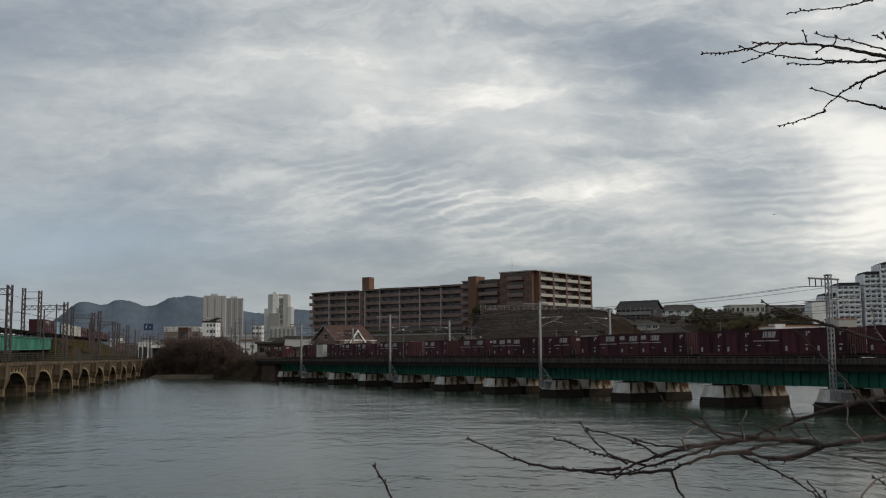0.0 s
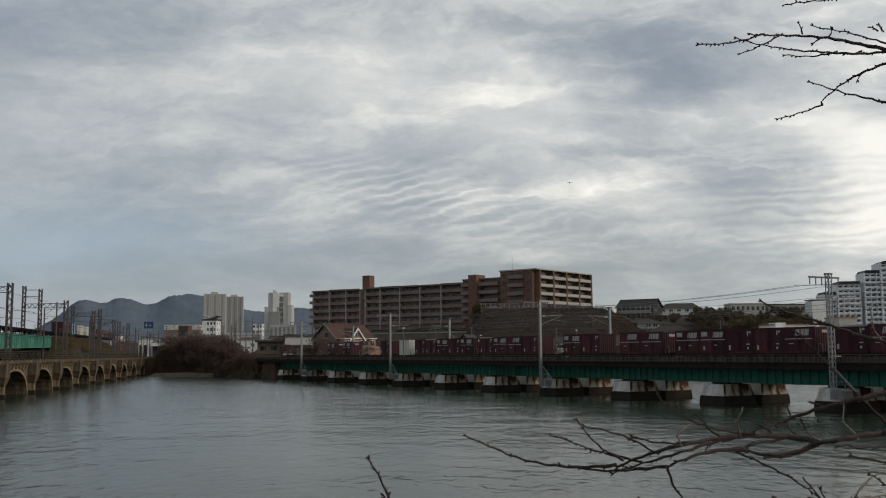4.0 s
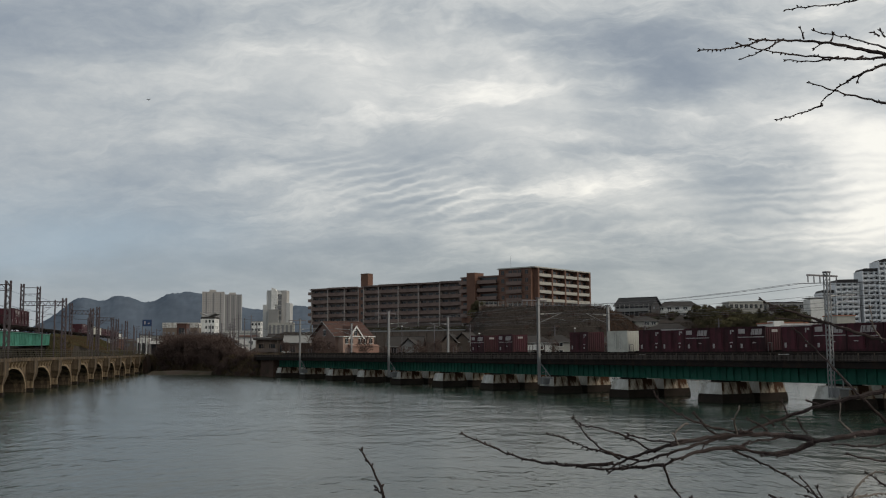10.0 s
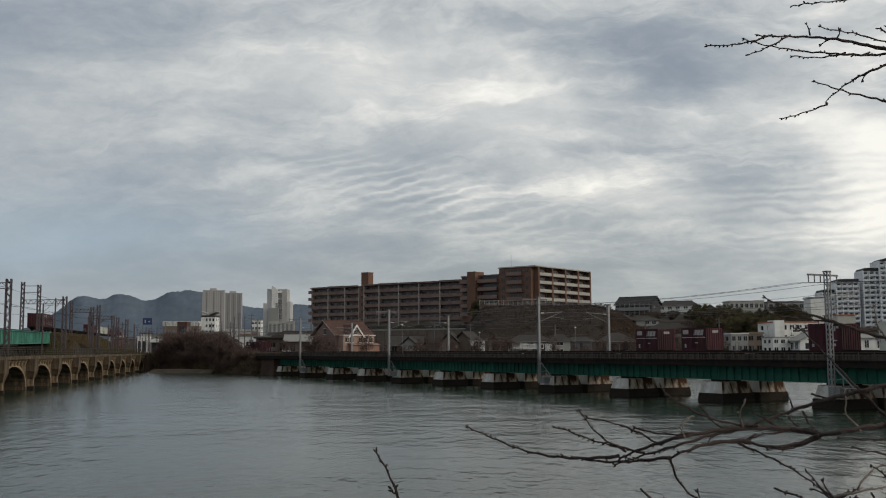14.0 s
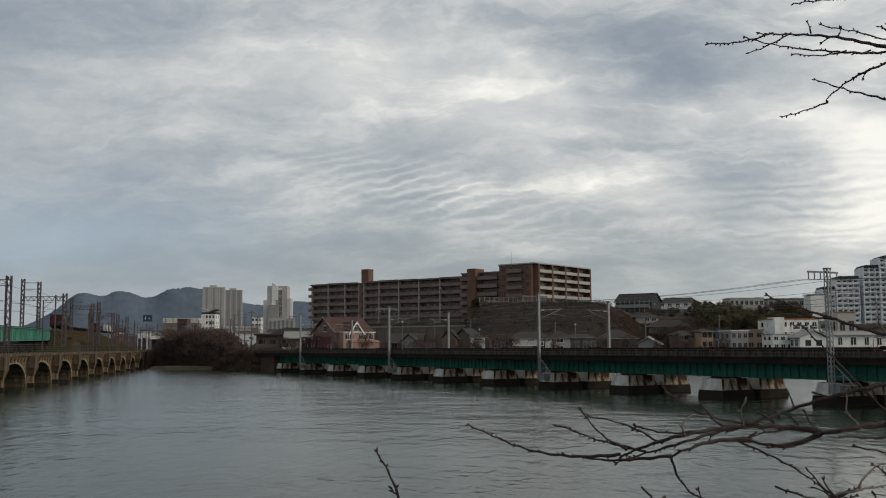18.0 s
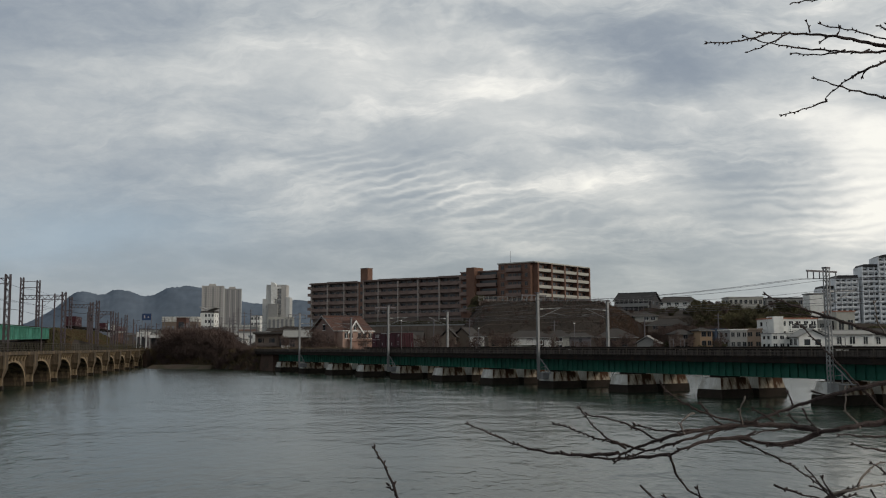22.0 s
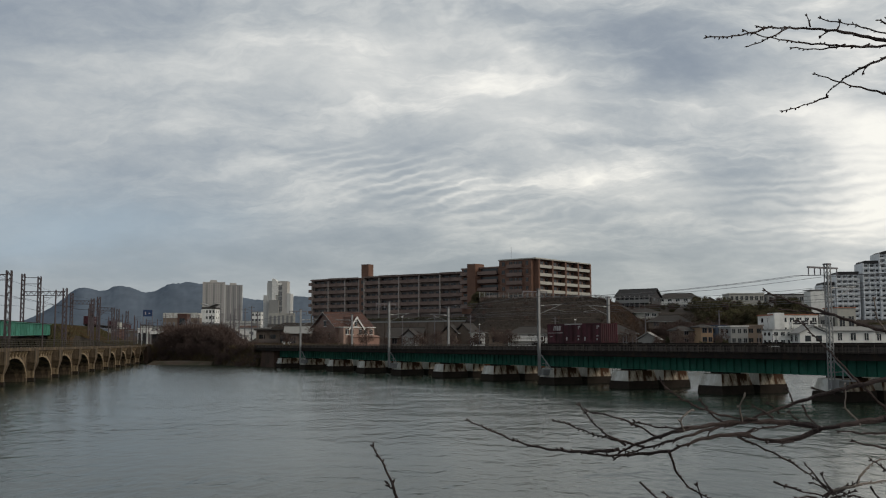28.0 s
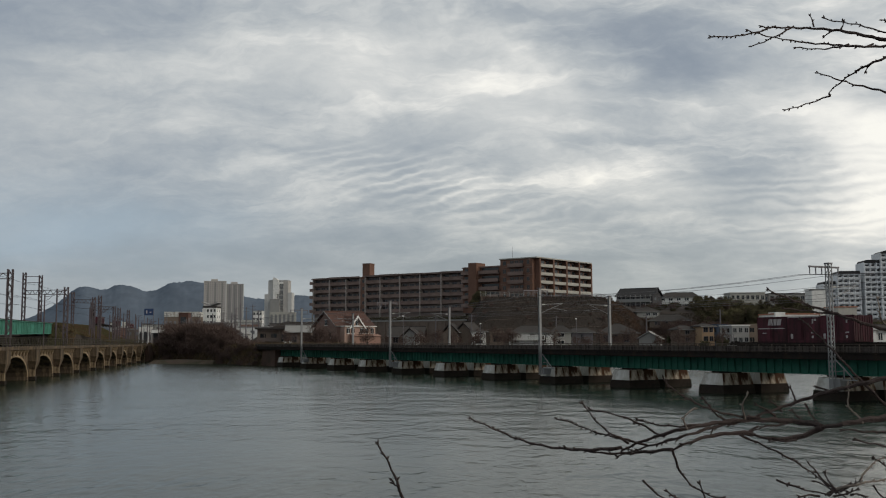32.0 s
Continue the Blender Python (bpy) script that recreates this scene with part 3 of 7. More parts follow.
def build_girders():
    """Each span of each track: two plate girders with stiffeners and flanges, braced together."""
    for i in range(-2, 11):
        s1 = FIRST - SPAN * i - 0.06
        s0 = s1 - SPAN + 0.12
        for mid in (NEAR, FAR):
            span = thing("girder_span", "green steel plate girder span with vertical stiffeners", "bridge girder", BRIDGE @ pose((s0 + s1) / 2, mid, 0), "girder spans of the railway bridge")
            h = (s1 - s0) / 2
            for k in (-1, 1):
                g = part("girder", Shape().box(-h, h, k * 1.0 - 0.015, k * 1.0 + 0.015, 2.58, 3.92), GREEN, span)
                part("top_flange", Shape().box(-h, h, k - 0.2, k + 0.2, 3.90, 3.95), GREEN, g)
                part("bottom_flange", Shape().box(-h, h, k - 0.2, k + 0.2, 2.55, 2.59), GREEN, g)
                if k < 0 and mid == NEAR:
                    for j in range(15):
                        x = -h + 0.03 + (2 * h - 0.06) * j / 14
                        wide = 0.05 if j in (0, 14) else 0.028
                        part("stiffener", Shape().box(x - wide, x + wide, k - 0.17, k - 0.012, 2.59, 3.90), GREEN, g)
            frame_bars = Shape()
            for j in range(5):
                x = -h + 0.4 + (2 * h - 0.8) * j / 4
                frame_bars.bar((x, -1, 2.7), (x, 1, 3.8), 0.09).bar((x, -1, 3.8), (x, 1, 2.7), 0.09)
            part("cross_bracing", frame_bars, SOOT, span)


def build_deck():
    lo, hi = -206.0, 20.0
    for mid, name in ((NEAR, "near"), (FAR, "far")):
        track = thing("railway_track", "sooty timber sleepers and worn steel rails on the bridge", "track", BRIDGE @ pose(0, mid, 0))
        ties = Shape()
        x = lo
        while x < hi:
            ties.box(x, x + 0.22, -1.3, 1.3, 3.95, 4.25)
            x += 0.62
        tagged(part("sleepers", ties, SOOT, track), kind="stuff")
        for k in (-0.53, 0.53):
            part("rail", Shape().box(lo - 400, hi, k - 0.035, k + 0.035, 4.25, RAIL), DULLSTEEL, track)
        part("guard_timber", Shape().box(lo, hi, -1.42, -1.24, 4.05, 4.35), SOOT, track)
    walkway = thing("bridge_walkway", "sooty plank walkway with a thin steel railing", "walkway", BRIDGE @ pose(0, NEAR - 2.05, 0))
    for i in range(int((hi - lo) / 4.5)):
        part("plank_panel", Shape().box(lo + 4.5 * i + 0.02, lo + 4.5 * i + 4.48, -0.55, 0.5, 3.93, 4.02), SOOT, walkway)
    part("edge_beam", Shape().box(lo, hi, -0.68, -0.55, 3.86, 4.34), SOOT, walkway)
    part("edge_pipe", Shape().tube([(lo, -0.72, 4.42), (hi, -0.72, 4.42)], 0.06, 6), SOOT, walkway)
    me = Shape().box(-0.03, 0.03, -0.03, 0.03, 0, 1.12).mesh("post")
    for i in range(int((hi - lo) / 1.5)):
        part("post", me, RAILING, walkway, m=pose(lo + 1.5 * i, -0.6, 4.02))
    for i in range(int((hi - lo) / 4.5)):
        part("mesh_panel", Shape().box(lo + 4.5 * i + 0.06, lo + 4.5 * i + 4.44, -0.58, -0.56, 4.36, 4.98), PANEL, walkway)
    for z in (4.58, 4.85, 5.12):
        part("handrail", Shape().tube([(lo, -0.6, z), (hi, -0.6, z)], 0.022, 5), RAILING, walkway)
    back = thing("bridge_walkway", "far-side plank walkway with a thin steel railing", "walkway", BRIDGE @ pose(0, FAR + 2.05, 0))
    part("plank_deck", Shape().box(lo, hi, -0.5, 0.55, 3.93, 4.02), SOOT, back)
    posts = Shape()
    for i in range(int((hi - lo) / 1.5)):
        posts.box(lo + 1.5 * i - 0.03, lo + 1.5 * i + 0.03, 0.47, 0.53, 4.02, 5.14)
    tagged(part("posts", posts, RAILING, back), kind="stuff")
    for z in (4.58, 5.12):
        part("handrail", Shape().tube([(lo, 0.5, z), (hi, 0.5, z)], 0.022, 5), RAILING, back)
    abut = single("abutment", Shape().taper(-203, -193.6, NEAR - 2.6, FAR + 4.5, -2, -202, -194.4, NEAR - 2.2, FAR + 4.5, 3.9), DARKEARTH, "dark brown stained masonry bridge abutment on the far bank", "abutment", "structure", BRIDGE)
    return abut


def build_poles():
    """Catenary masts, on brackets at every third pier, on both sides."""
    for j, s in enumerate((-14.5, -55.3, -97.1, -138.1, -176.8), -1):
        for y, side in ((NEAR - 3.1, 1), (FAR + 3.4, -1)):
            tall = 11.65 if side > 0 else 10.9
            mast = thing("catenary_mast", "grey lattice steel catenary mast bracketed to a bridge pier", "mast", BRIDGE @ pose(s - (0.5 if side < 0 else 0), y, 0), "catenary masts of the bridge")
            if j <= 0:
                part("lattice_column", lattice(Shape(), 0, 0, 1.5, tall, 0.34, 0.40, 0.07, 0.04), STEEL, mast)
            else:
                part("column", Shape().box(-0.15, -0.09, -0.14, 0.14, 1.5, tall).box(0.09, 0.15, -0.14, 0.14, 1.5, tall).box(-0.1, 0.1, -0.03, 0.03, 1.5, tall), STEEL, mast)
            part("cap", Shape().box(-0.24, 0.24, -0.24, 0.24, tall, tall + 0.12), DULLSTEEL, mast)
            foot = Shape().bar((0.15, 0.2 * side, 3.9), (1.7, 0.6 * side, 2.2), 0.09).bar((0.15, 0.2 * side, 2.25), (1.9, 0.6 * side, 2.25), 0.09)
            foot.bar((0.8, 0.4 * side, 3.1), (0.8, 0.4 * side, 2.25), 0.07).bar((0.15, 0.3 * side, 2.9), (0.9, 0.4 * side, 3.0), 0.06)
            foot.box(-0.45, 0.6, 0.15 * side, 1.3 * side, 1.55, 2.3)
            part("foot_bracket", foot, STEEL, mast)
            arm = Shape().tube([(0, 0, 9.75), (0, 3.4 * side, 9.95)], 0.035, 5).tube([(0, 0, 8.7), (0, 3.2 * side, 9.9)], 0.03, 5)
            arm.tube([(0, 2.0 * side, 9.35), (0, 3.9 * side, 9.1)], 0.022, 5)
            part("cantilever_arm", arm, STEEL, mast)
            part("insulator", Shape().tube([(0, 0.35 * side, 9.77), (0, 0.75 * side, 9.79)], 0.075, 8), PALECON, mast)
            if side > 0:
                part("cross_arm", Shape().box(-0.06, 0.06, -2.3, 1.25, tall - 0.32, tall - 0.18), DULLSTEEL, mast)
                for k in (-2.2, -1.5, -0.8, 1.15):
                    part("insulator", Shape().tube([(0, k, tall - 0.32), (0, k, tall - 0.85)], 0.05, 8), DULLSTEEL, mast)
    runs = [(NEAR - 3.1 - 2.2, 10.8), (NEAR - 3.1 - 1.5, 10.8), (NEAR - 3.1 + 1.15, 10.8), (NEAR, 9.9), (NEAR, 9.0), (FAR, 9.9), (FAR, 9.0), (FAR + 3.4, 10.9)]
    for y, z in runs:
        points = []
        for j in range(-2, 10):
            s = FIRST - 3 * SPAN * j
            for k in range(6):
                t = k / 6
                sag = 0.55 * 4 * t * (1 - t) if z > 9.5 else 0.0
                points.append((s - 3 * SPAN * t, y, z - sag))
        single("overhead_wire", Shape().tube(points, 0.017, 4), DULLSTEEL, "thin dark overhead wire sagging between masts", "wire", m=BRIDGE, group="overhead wires")


# ---- the old arched viaduct: x runs along it away from the camera, y away from the river ----
VIADUCT = Matrix.Translation((-55.6, 133, 0)) @ pose(0, 0, 0, 0, 0, 99.83)
BAY = 15.3


def build_viaduct():
    via = thing("arched_viaduct", "weathered concrete viaduct with stained arches over the water", "viaduct", VIADUCT, kind="structure")
    deep = 9.0
    for i in range(-3, 8):
        x0 = BAY * i
        # the spandrel wall with its arch cut out
        r, cx, spring = BAY / 2 - 1.35, BAY / 2, 0.9
        rise = 2.75
        outline = [(0, -2.5), (1.35, -2.5), (1.35, spring)]
        outline += [(cx - r * math.cos(math.pi * k / 14), spring + rise * math.sin(math.pi * k / 14)) for k in range(1, 14)]
        outline += [(BAY - 1.35, spring), (BAY - 1.35, -2.5), (BAY, -2.5), (BAY, 4.55), (0, 4.55)]
        # built as strips between the arch and the deck
        wall = Shape()
        arch = [(1.35, spring)] + outline[3:16] + [(BAY - 1.35, spring)]
        for (xa, za), (xb, zb) in zip(arch, arch[1:]):
            wall.add([(xa, 0, za), (xb, 0, zb), (xb, 0, 4.55), (xa, 0, 4.55), (xa, deep, za), (xb, deep, zb), (xb, deep, 4.55), (xa, deep, 4.55)],
                     [(0, 1, 2, 3), (7, 6, 5, 4), (0, 4, 5, 1), (3, 2, 6, 7)])
        wall.box(0, 1.35, 0, deep, -2.5, 4.55).box(BAY - 1.35, BAY, 0, deep, -2.5, 4.55)
        part("arch_bay", wall, VIADUCTCON, via, m=pose(x0, 0, 0))
        ring = Shape()
        outer = [(x + (x - cx) * 0.055, z + 0.32 * max(0, (z - spring)) / rise) for x, z in arch]
        for (a, b, c, d) in zip(arch, arch[1:], outer[1:], outer):
            ring.add([(a[0], -0.06, a[1]), (b[0], -0.06, b[1]), (c[0], -0.06, c[1]), (d[0], -0.06, d[1]), (a[0], 0.1, a[1]), (b[0], 0.1, b[1]), (c[0], 0.1, c[1]), (d[0], 0.1, d[1])],
                     [(0, 1, 2, 3), (0, 4, 5, 1), (3, 2, 6, 7)])
        part("arch_ring", ring, ARCHCON, via, "paler concrete arch ring", m=pose(x0, 0, 0))
        part("pilaster", Shape().box(-0.36, 0.36, -0.75, 0.05, -2.5, 2.3), PILASTER, via, m=pose(x0, 0, 0))
        part("bracket", Shape().taper(-0.4, 0.4, -0.78, 0.05, 1.9, -1.15, 1.15, -1.05, 0.05, 3.0).box(-1.15, 1.15, -1.05, 0.05, 3.0, 4.54), VIADUCTCON, via, "dark stained bracket", m=pose(x0, 0, 0))
        part("wet_foot", Shape().taper(-0.6, 0.6, -1.0, 0.1, -2.5, -0.44, 0.44, -0.84, 0.1, 0.95), WETCON, via, m=pose(x0, 0, 0))
        for k in range(9):
            part("corbel", Shape().taper(-0.17, 0.17, -0.16, 0.05, 3.75, -0.17, 0.17, -0.5, 0.05, 4.55), PILASTER, via, m=pose(x0 + BAY * (k + 0.5) / 9, 0, 0))
        part("ledge", Shape().box(0, BAY, -0.62, deep, 4.55, 4.95), VIADUCTCON, via, m=pose(x0, 0, 0))
    part("end_wall", Shape().taper(0, 9, -1.6, 9, -2.5, 0, 8, -0.6, 9, 4.9), DARKEARTH, via, "dark masonry end of the viaduct", m=pose(BAY * 8, 0, 0))
    fence = thing("viaduct_railing", "dull brown steel railing along the viaduct edge", "railing", VIADUCT @ pose(0, -0.45, 4.95))
    me = Shape().box(-0.04, 0.04, -0.04, 0.04, 0, 1.15).mesh("post")
    for i in range(110):
        part("post", me, MOSSRAIL, fence, m=pose(-46 + 1.5 * i, 0, 0))
    for z in (0.3, 0.58, 0.86, 1.12):
        part("rail", Shape().box(-46, 118, -0.025, 0.025, z - 0.03, z + 0.03), MOSSRAIL, fence)


def build_left_line():
    """The raised line behind the viaduct: a mint girder bridge, then a bank."""
    girder = thing("girder_bridge", "bright mint-green plate girder bridge over the bank", "bridge girder", LEFT)
    for k in (-2.4, 2.4):
        g = part("girder", Shape().box(-97, -17, k - 0.02, k + 0.02, -1.9, -0.1), MINT, girder)
        part("top_flange", Shape().box(-97, -17, k - 0.25, k + 0.25, -0.1, -0.02), MINT, g)
        part("bottom_flange", Shape().box(-97, -17, k - 0.25, k + 0.25, -1.95, -1.89), MINT, g)
        for j in range(50):
            part("stiffener", Shape().box(-97 + 1.6 * j - 0.04, -97 + 1.6 * j + 0.04, k - 0.2, k + 0.2, -1.89, -0.1), MINT, g)
    lower = Shape().box(-97, -19, -2.0, 2.0, -2.6, -2.3)
    for j in range(9):
        lower.bar((-95 + 9 * j, -2, -4.0), (-90.5 + 9 * j, -2, -2.4), 0.22).bar((-90.5 + 9 * j, -2, -2.4), (-86 + 9 * j, -2, -4.0), 0.22)
    lower.box(-97, -19, -2.15, -1.9, -4.2, -3.95)
    part("lower_truss", lower, SOOT, girder)
    part("deck", Shape().box(-97, -16.5, -2.2, 2.2, -0.02, 0.12), SOOT, girder)
    for k in (-0.53, 0.53):
        part("rail", Shape().box(-97, 300, k - 0.04, k + 0.04, 0.12, 0.28), DULLSTEEL, girder)
    part("abutment", Shape().box(-18.5, -14.0, -2.7, 2.7, -8.5, -1.9), VIADUCTCON, girder)


# the raised line: x runs away from the camera, at sleeper level, slightly climbing
LEFT = Matrix.Translation((-78.5, 196, 9.15)) @ pose(0, 0, 0, 0, 0, 105.53) @ pose(0, 0, 0, 0, -0.55, 0)

build_viaduct()
build_left_line()
build_poles()

# ---- buildings ----
def facade_frame(ax, ay, bx, by, z):
    """A frame at a wall's foot: x runs from a to b along the wall, y into the house."""
    return Matrix.Translation((ax, ay, z)) @ pose(0, 0, 0, 0, 0, math.degrees(math.atan2(by - ay, bx - ax))), math.hypot(bx - ax, by - ay)


def balconies(house, length, floors, high, bays, rail_mat, wall_mat, fin_mat, base=0.0, depth=1.6, x0=0.0, frame_mat=None, m=None, windows=2, fin=0.16, rail_h=0.98, frames=True, shares=()):
    """Storeys of deep balconies between upright fins, with glazed doors behind; shares: the widths of unequal bays."""
    m = m or Matrix()
    shares = shares or (1,) * bays
    ends = [x0 + length * sum(shares[:b]) / sum(shares) for b in range(bays + 1)]
    slab = Shape().box(x0, x0 + length, -depth, 0.05, -0.12, 0.12).mesh("balcony_slab")
    made = {}
    for f in range(floors):
        z = base + f * high
        part("balcony_slab", slab, rail_mat, house, m=m @ pose(0, 0, z))
        for b in range(bays):
            w = ends[b + 1] - ends[b]
            key = round(w, 3)
            if key not in made:
                rail = Shape().box(0.14, w - 0.14, -depth - 0.02, -depth + 0.10, 0.12, rail_h).box(0.1, w - 0.1, -depth - 0.06, -depth + 0.14, rail_h, rail_h + 0.07)
                door = Shape().box(0, w / windows * 0.62, -0.03, 0.03, 0.1, 2.05)
                bars = Shape().box(-0.08, 0, -0.06, 0.03, 0.1, 2.1).box(w / windows * 0.62, w / windows * 0.62 + 0.08, -0.06, 0.03, 0.1, 2.1)
                bars.box(-0.08, w / windows * 0.62 + 0.08, -0.06, 0.03, 2.05, 2.15).box(w / windows * 0.3, w / windows * 0.33, -0.06, 0.03, 0.1, 2.05)
                made[key] = rail.mesh("parapet"), door.mesh("window"), bars.mesh("window_frame")
            rail, door, bars = made[key]
            part("parapet", rail, rail_mat, house, m=m @ pose(ends[b], 0, z))
            for k in range(windows):
                win = part("window", door, GLASS, house, m=m @ pose(ends[b] + w / windows * (k + 0.19), -0.02, z))
                if frames:
                    part("window_frame", bars, frame_mat or DULLSTEEL, win)
    for x in ends:
        part("fin", Shape().box(-fin, fin, -depth - 0.14, 0.02, base - 0.2, base + floors * high + 0.1), fin_mat, house, m=m @ pose(x, 0, 0))


def long_apartments():
    for (ax, ay, bx, by, top, floors, bays, name) in ((-53.2, 409.2, -32.6, 395.9, 31.1, 5, 3, "end"), (-30.3, 393.0, 8.6, 367.5, 31.2, 5, 5, "main")):
        m, length = facade_frame(ax, ay, bx, by, 0)
        house = thing("apartment_building", "brown tiled apartment block with deep balconies on a terrace", "apartment building", m)
        part("wall", Shape().box(0, length, 0, 11, 3, top - 0.2), DARKWALL, house)
        part("roof", Shape().box(-0.6, length + 0.3, -2.0, 11.4, top - 0.25, top + 0.1), BROWN, house)
        shares = (1, 1, 0.83) if name == "end" else (0.78, 1, 1, 1.02, 1.08)
        ends = [length * sum(shares[:k]) / sum(shares) for k in range(bays + 1)]
        for k in range(bays):
            part("roof_edge", Shape().box(ends[k] + 0.15, ends[k + 1] - 0.15, -2.1, -1.6, top + 0.1, top + (0.30, 0.46, 0.38)[k % 3]), DARKWALL, house, "dark stepped roof edge")
        high = 2.9
        balconies(house, length, floors, high, bays, BROWN, DARKWALL, FIN, base=top - floors * high + 0.05, depth=1.4, windows=3, fin=0.24, rail_h=1.18, shares=shares)
        part("plinth", Shape().box(0, length, -0.4, 0, 3, top - floors * high - 0.1), DARKWALL, house, "dark open ground storey")
        for k in range(bays + 1):
            part("column", Shape().box(-0.22, 0.22, -1.9, -1.4, 3, top - floors * high - 0.1), CONCRETE, house, m=pose(ends[k], 0, 0))
        if name == "end":
            for f in range(5):
                part("side_balcony", Shape().box(-1.7, 0, -1.7, 2.5, top - 1.0 - f * high - 1.2, top - 1.0 - f * high), BROWN, house)
        else:
            # balconies that round the near corner, and the narrow stair bay between the two blocks
            for f in range(5):
                z = top - 5 * high + 0.05 + f * high
                bow = [(length + 0.1, -1.8)] + [(length + 0.1 + 2.2 * math.sin(math.pi / 2 * k / 5), 0.6 - 2.4 * math.cos(math.pi / 2 * k / 5)) for k in range(1, 6)] + [(length + 2.3, 4.0), (length + 0.1, 4.0)]
                shell = Shape().add([(x, y, z - 0.12) for x, y in bow] + [(x, y, z + 1.2) for x, y in bow], [tuple(range(8))[::-1], tuple(range(8, 16))] + [(k, (k + 1) % 8, (k + 1) % 8 + 8, k + 8) for k in range(8)])
                part("corner_balcony", shell, BROWN, house, "rounded corner balcony")
                part("corner_slab", Shape().box(length, length + 2.0, -1.2, 4.0, z + 2.55, z + 2.72), DARKWALL, house)
                win = part("window", Shape().box(-1.9, -0.9, -0.85, -0.75, z + 0.5, z + 1.7), GLASS, house)
                part("window_frame", Shape().box(-2.0, -0.8, -0.9, -0.8, z + 0.38, z + 0.5).box(-2.0, -0.8, -0.9, -0.8, z + 1.7, z + 1.8), BROWN, win)
            part("stair_bay", Shape().box(-2.9, -0.2, -0.8, 6, 3, top - 0.1), BRICK, house, "brown tiled stair bay")
    m, _ = facade_frame(-32.4, 394.5, -28.2, 391.7, 0)
    tower = thing("lift_tower", "brown tiled lift tower rising over the apartment roofs", "tower", m)
    part("wall", Shape().box(0, 3.6, 0, 3.2, 25, 36.4), BRICK, tower)
    part("roof", Shape().box(-0.12, 3.72, -0.12, 3.32, 36.4, 36.6), BROWN, tower)
    m, length = facade_frame(-31, 352, 11, 330, 0)
    wall = thing("retaining_wall", "grey-brown concrete retaining wall below the apartment terrace", "retaining wall", m)
    part("wall", Shape().box(0, length, 0, 1.0, 3, 12.3), BANKWALL, wall)
    part("coping", Shape().box(-0.2, length + 0.2, -0.25, 1.2, 12.3, 12.75), GREYWALL, wall)
    for k in range(14):
        part("buttress", Shape().taper(-0.35, 0.35, -0.9, 0.05, 3, -0.3, 0.3, -0.3, 0.05, 12.2), BANKWALL, wall, m=pose(length / 14 * (k + 0.5), 0, 0))


def corner_apartments():
    # the front faces down the river; its sunny long side looks to the camera's right
    top, high, floors = 32.9, 2.78, 5
    m, length = facade_frame(29.6, 325, 51.8, 352.8, 0)
    house = thing("apartment_building", "orange-brown tiled apartment block with pale balcony panels on a knoll", "apartment building", m)
    part("wall", Shape().box(0, length, 0, 13, 17, top - 0.1), BRICK, house)
    part("roof", Shape().box(-0.3, length + 0.3, -1.9, 13.3, top - 0.1, top + 0.28), CREAM, house)
    balconies(house, length - 2.0, floors, high, 4, CREAM, BRICK, BRICK, base=top - floors * high, depth=1.7, x0=2.0, windows=3, fin=0.42, rail_h=0.86)
    side = Matrix.Translation((0, 13, 0)) @ pose(0, 0, 0, 0, 0, -90)
    for f in range(floors):
        z = top - floors * high + f * high
        part("balcony_slab", Shape().box(3.6, 9.8, -1.0, 0.05, z - 0.1, z + 0.12), BROWN, house, m=side)
        part("parapet", Shape().box(3.6, 9.8, -1.05, -0.9, z + 0.12, z + 1.15), BROWN, house, m=side)
        for x0, x1, low in ((4.1, 5.5, 0.15), (6.0, 7.4, 0.15), (7.9, 9.3, 0.15), (1.1, 2.3, 0.8), (10.8, 11.8, 0.8)):
            win = part("window", Shape().box(x0, x1, -0.06, 0.02, z + low, z + 2.1), GLASS, house, m=side)
            part("window_frame", Shape().box(x0 - 0.1, x1 + 0.1, -0.1, 0.02, z + 2.1, z + 2.2).box(x0 - 0.1, x1 + 0.1, -0.1, 0.02, z + low - 0.1, z + low).box((x0 + x1) / 2 - 0.04, (x0 + x1) / 2 + 0.04, -0.09, 0.0, z + low, z + 2.1), BROWN, win)
        part("tile_band", Shape().box(0.02, 12.98, -0.05, 0.0, z - 0.14, z + 0.02), BROWN, house, m=side)
    part("aerial", Shape().tube([(1.5, 9, top), (1.5, 9, top + 4.5)], 0.04, 5), DULLSTEEL, house)
    m, length = facade_frame(6.9, 343, 19.6, 333.5, 0)
    wing = thing("apartment_building", "stepped brown tiled wing with a round-shouldered stair tower", "apartment building", m)
    part("wall", Shape().box(0, length, 0, 10, 15, 30.6), BRICK, wing)
    part("stair_tower", Shape().box(4.0, 7.4, -2.4, 3, 15, 32.2), BRICK, wing)
    part("roof", Shape().box(-0.2, length, -0.3, 10.2, 30.6, 31.0), BROWN, wing)
    for f in range(5):
        z = 17.2 + 2.78 * f
        for xa, xb in ((0.3, 3.8), (7.6, length - 0.3)):
            part("balcony", Shape().box(xa, xb, -1.5, 0, z - 0.1, z + 0.1).box(xa, xb, -1.55, -1.4, z, z + 1.15), BROWN, wing)
            win = part("window", Shape().box(xa + 0.5, xb - 0.5, -0.05, 0.02, z + 0.15, z + 2.1), GLASS, wing)


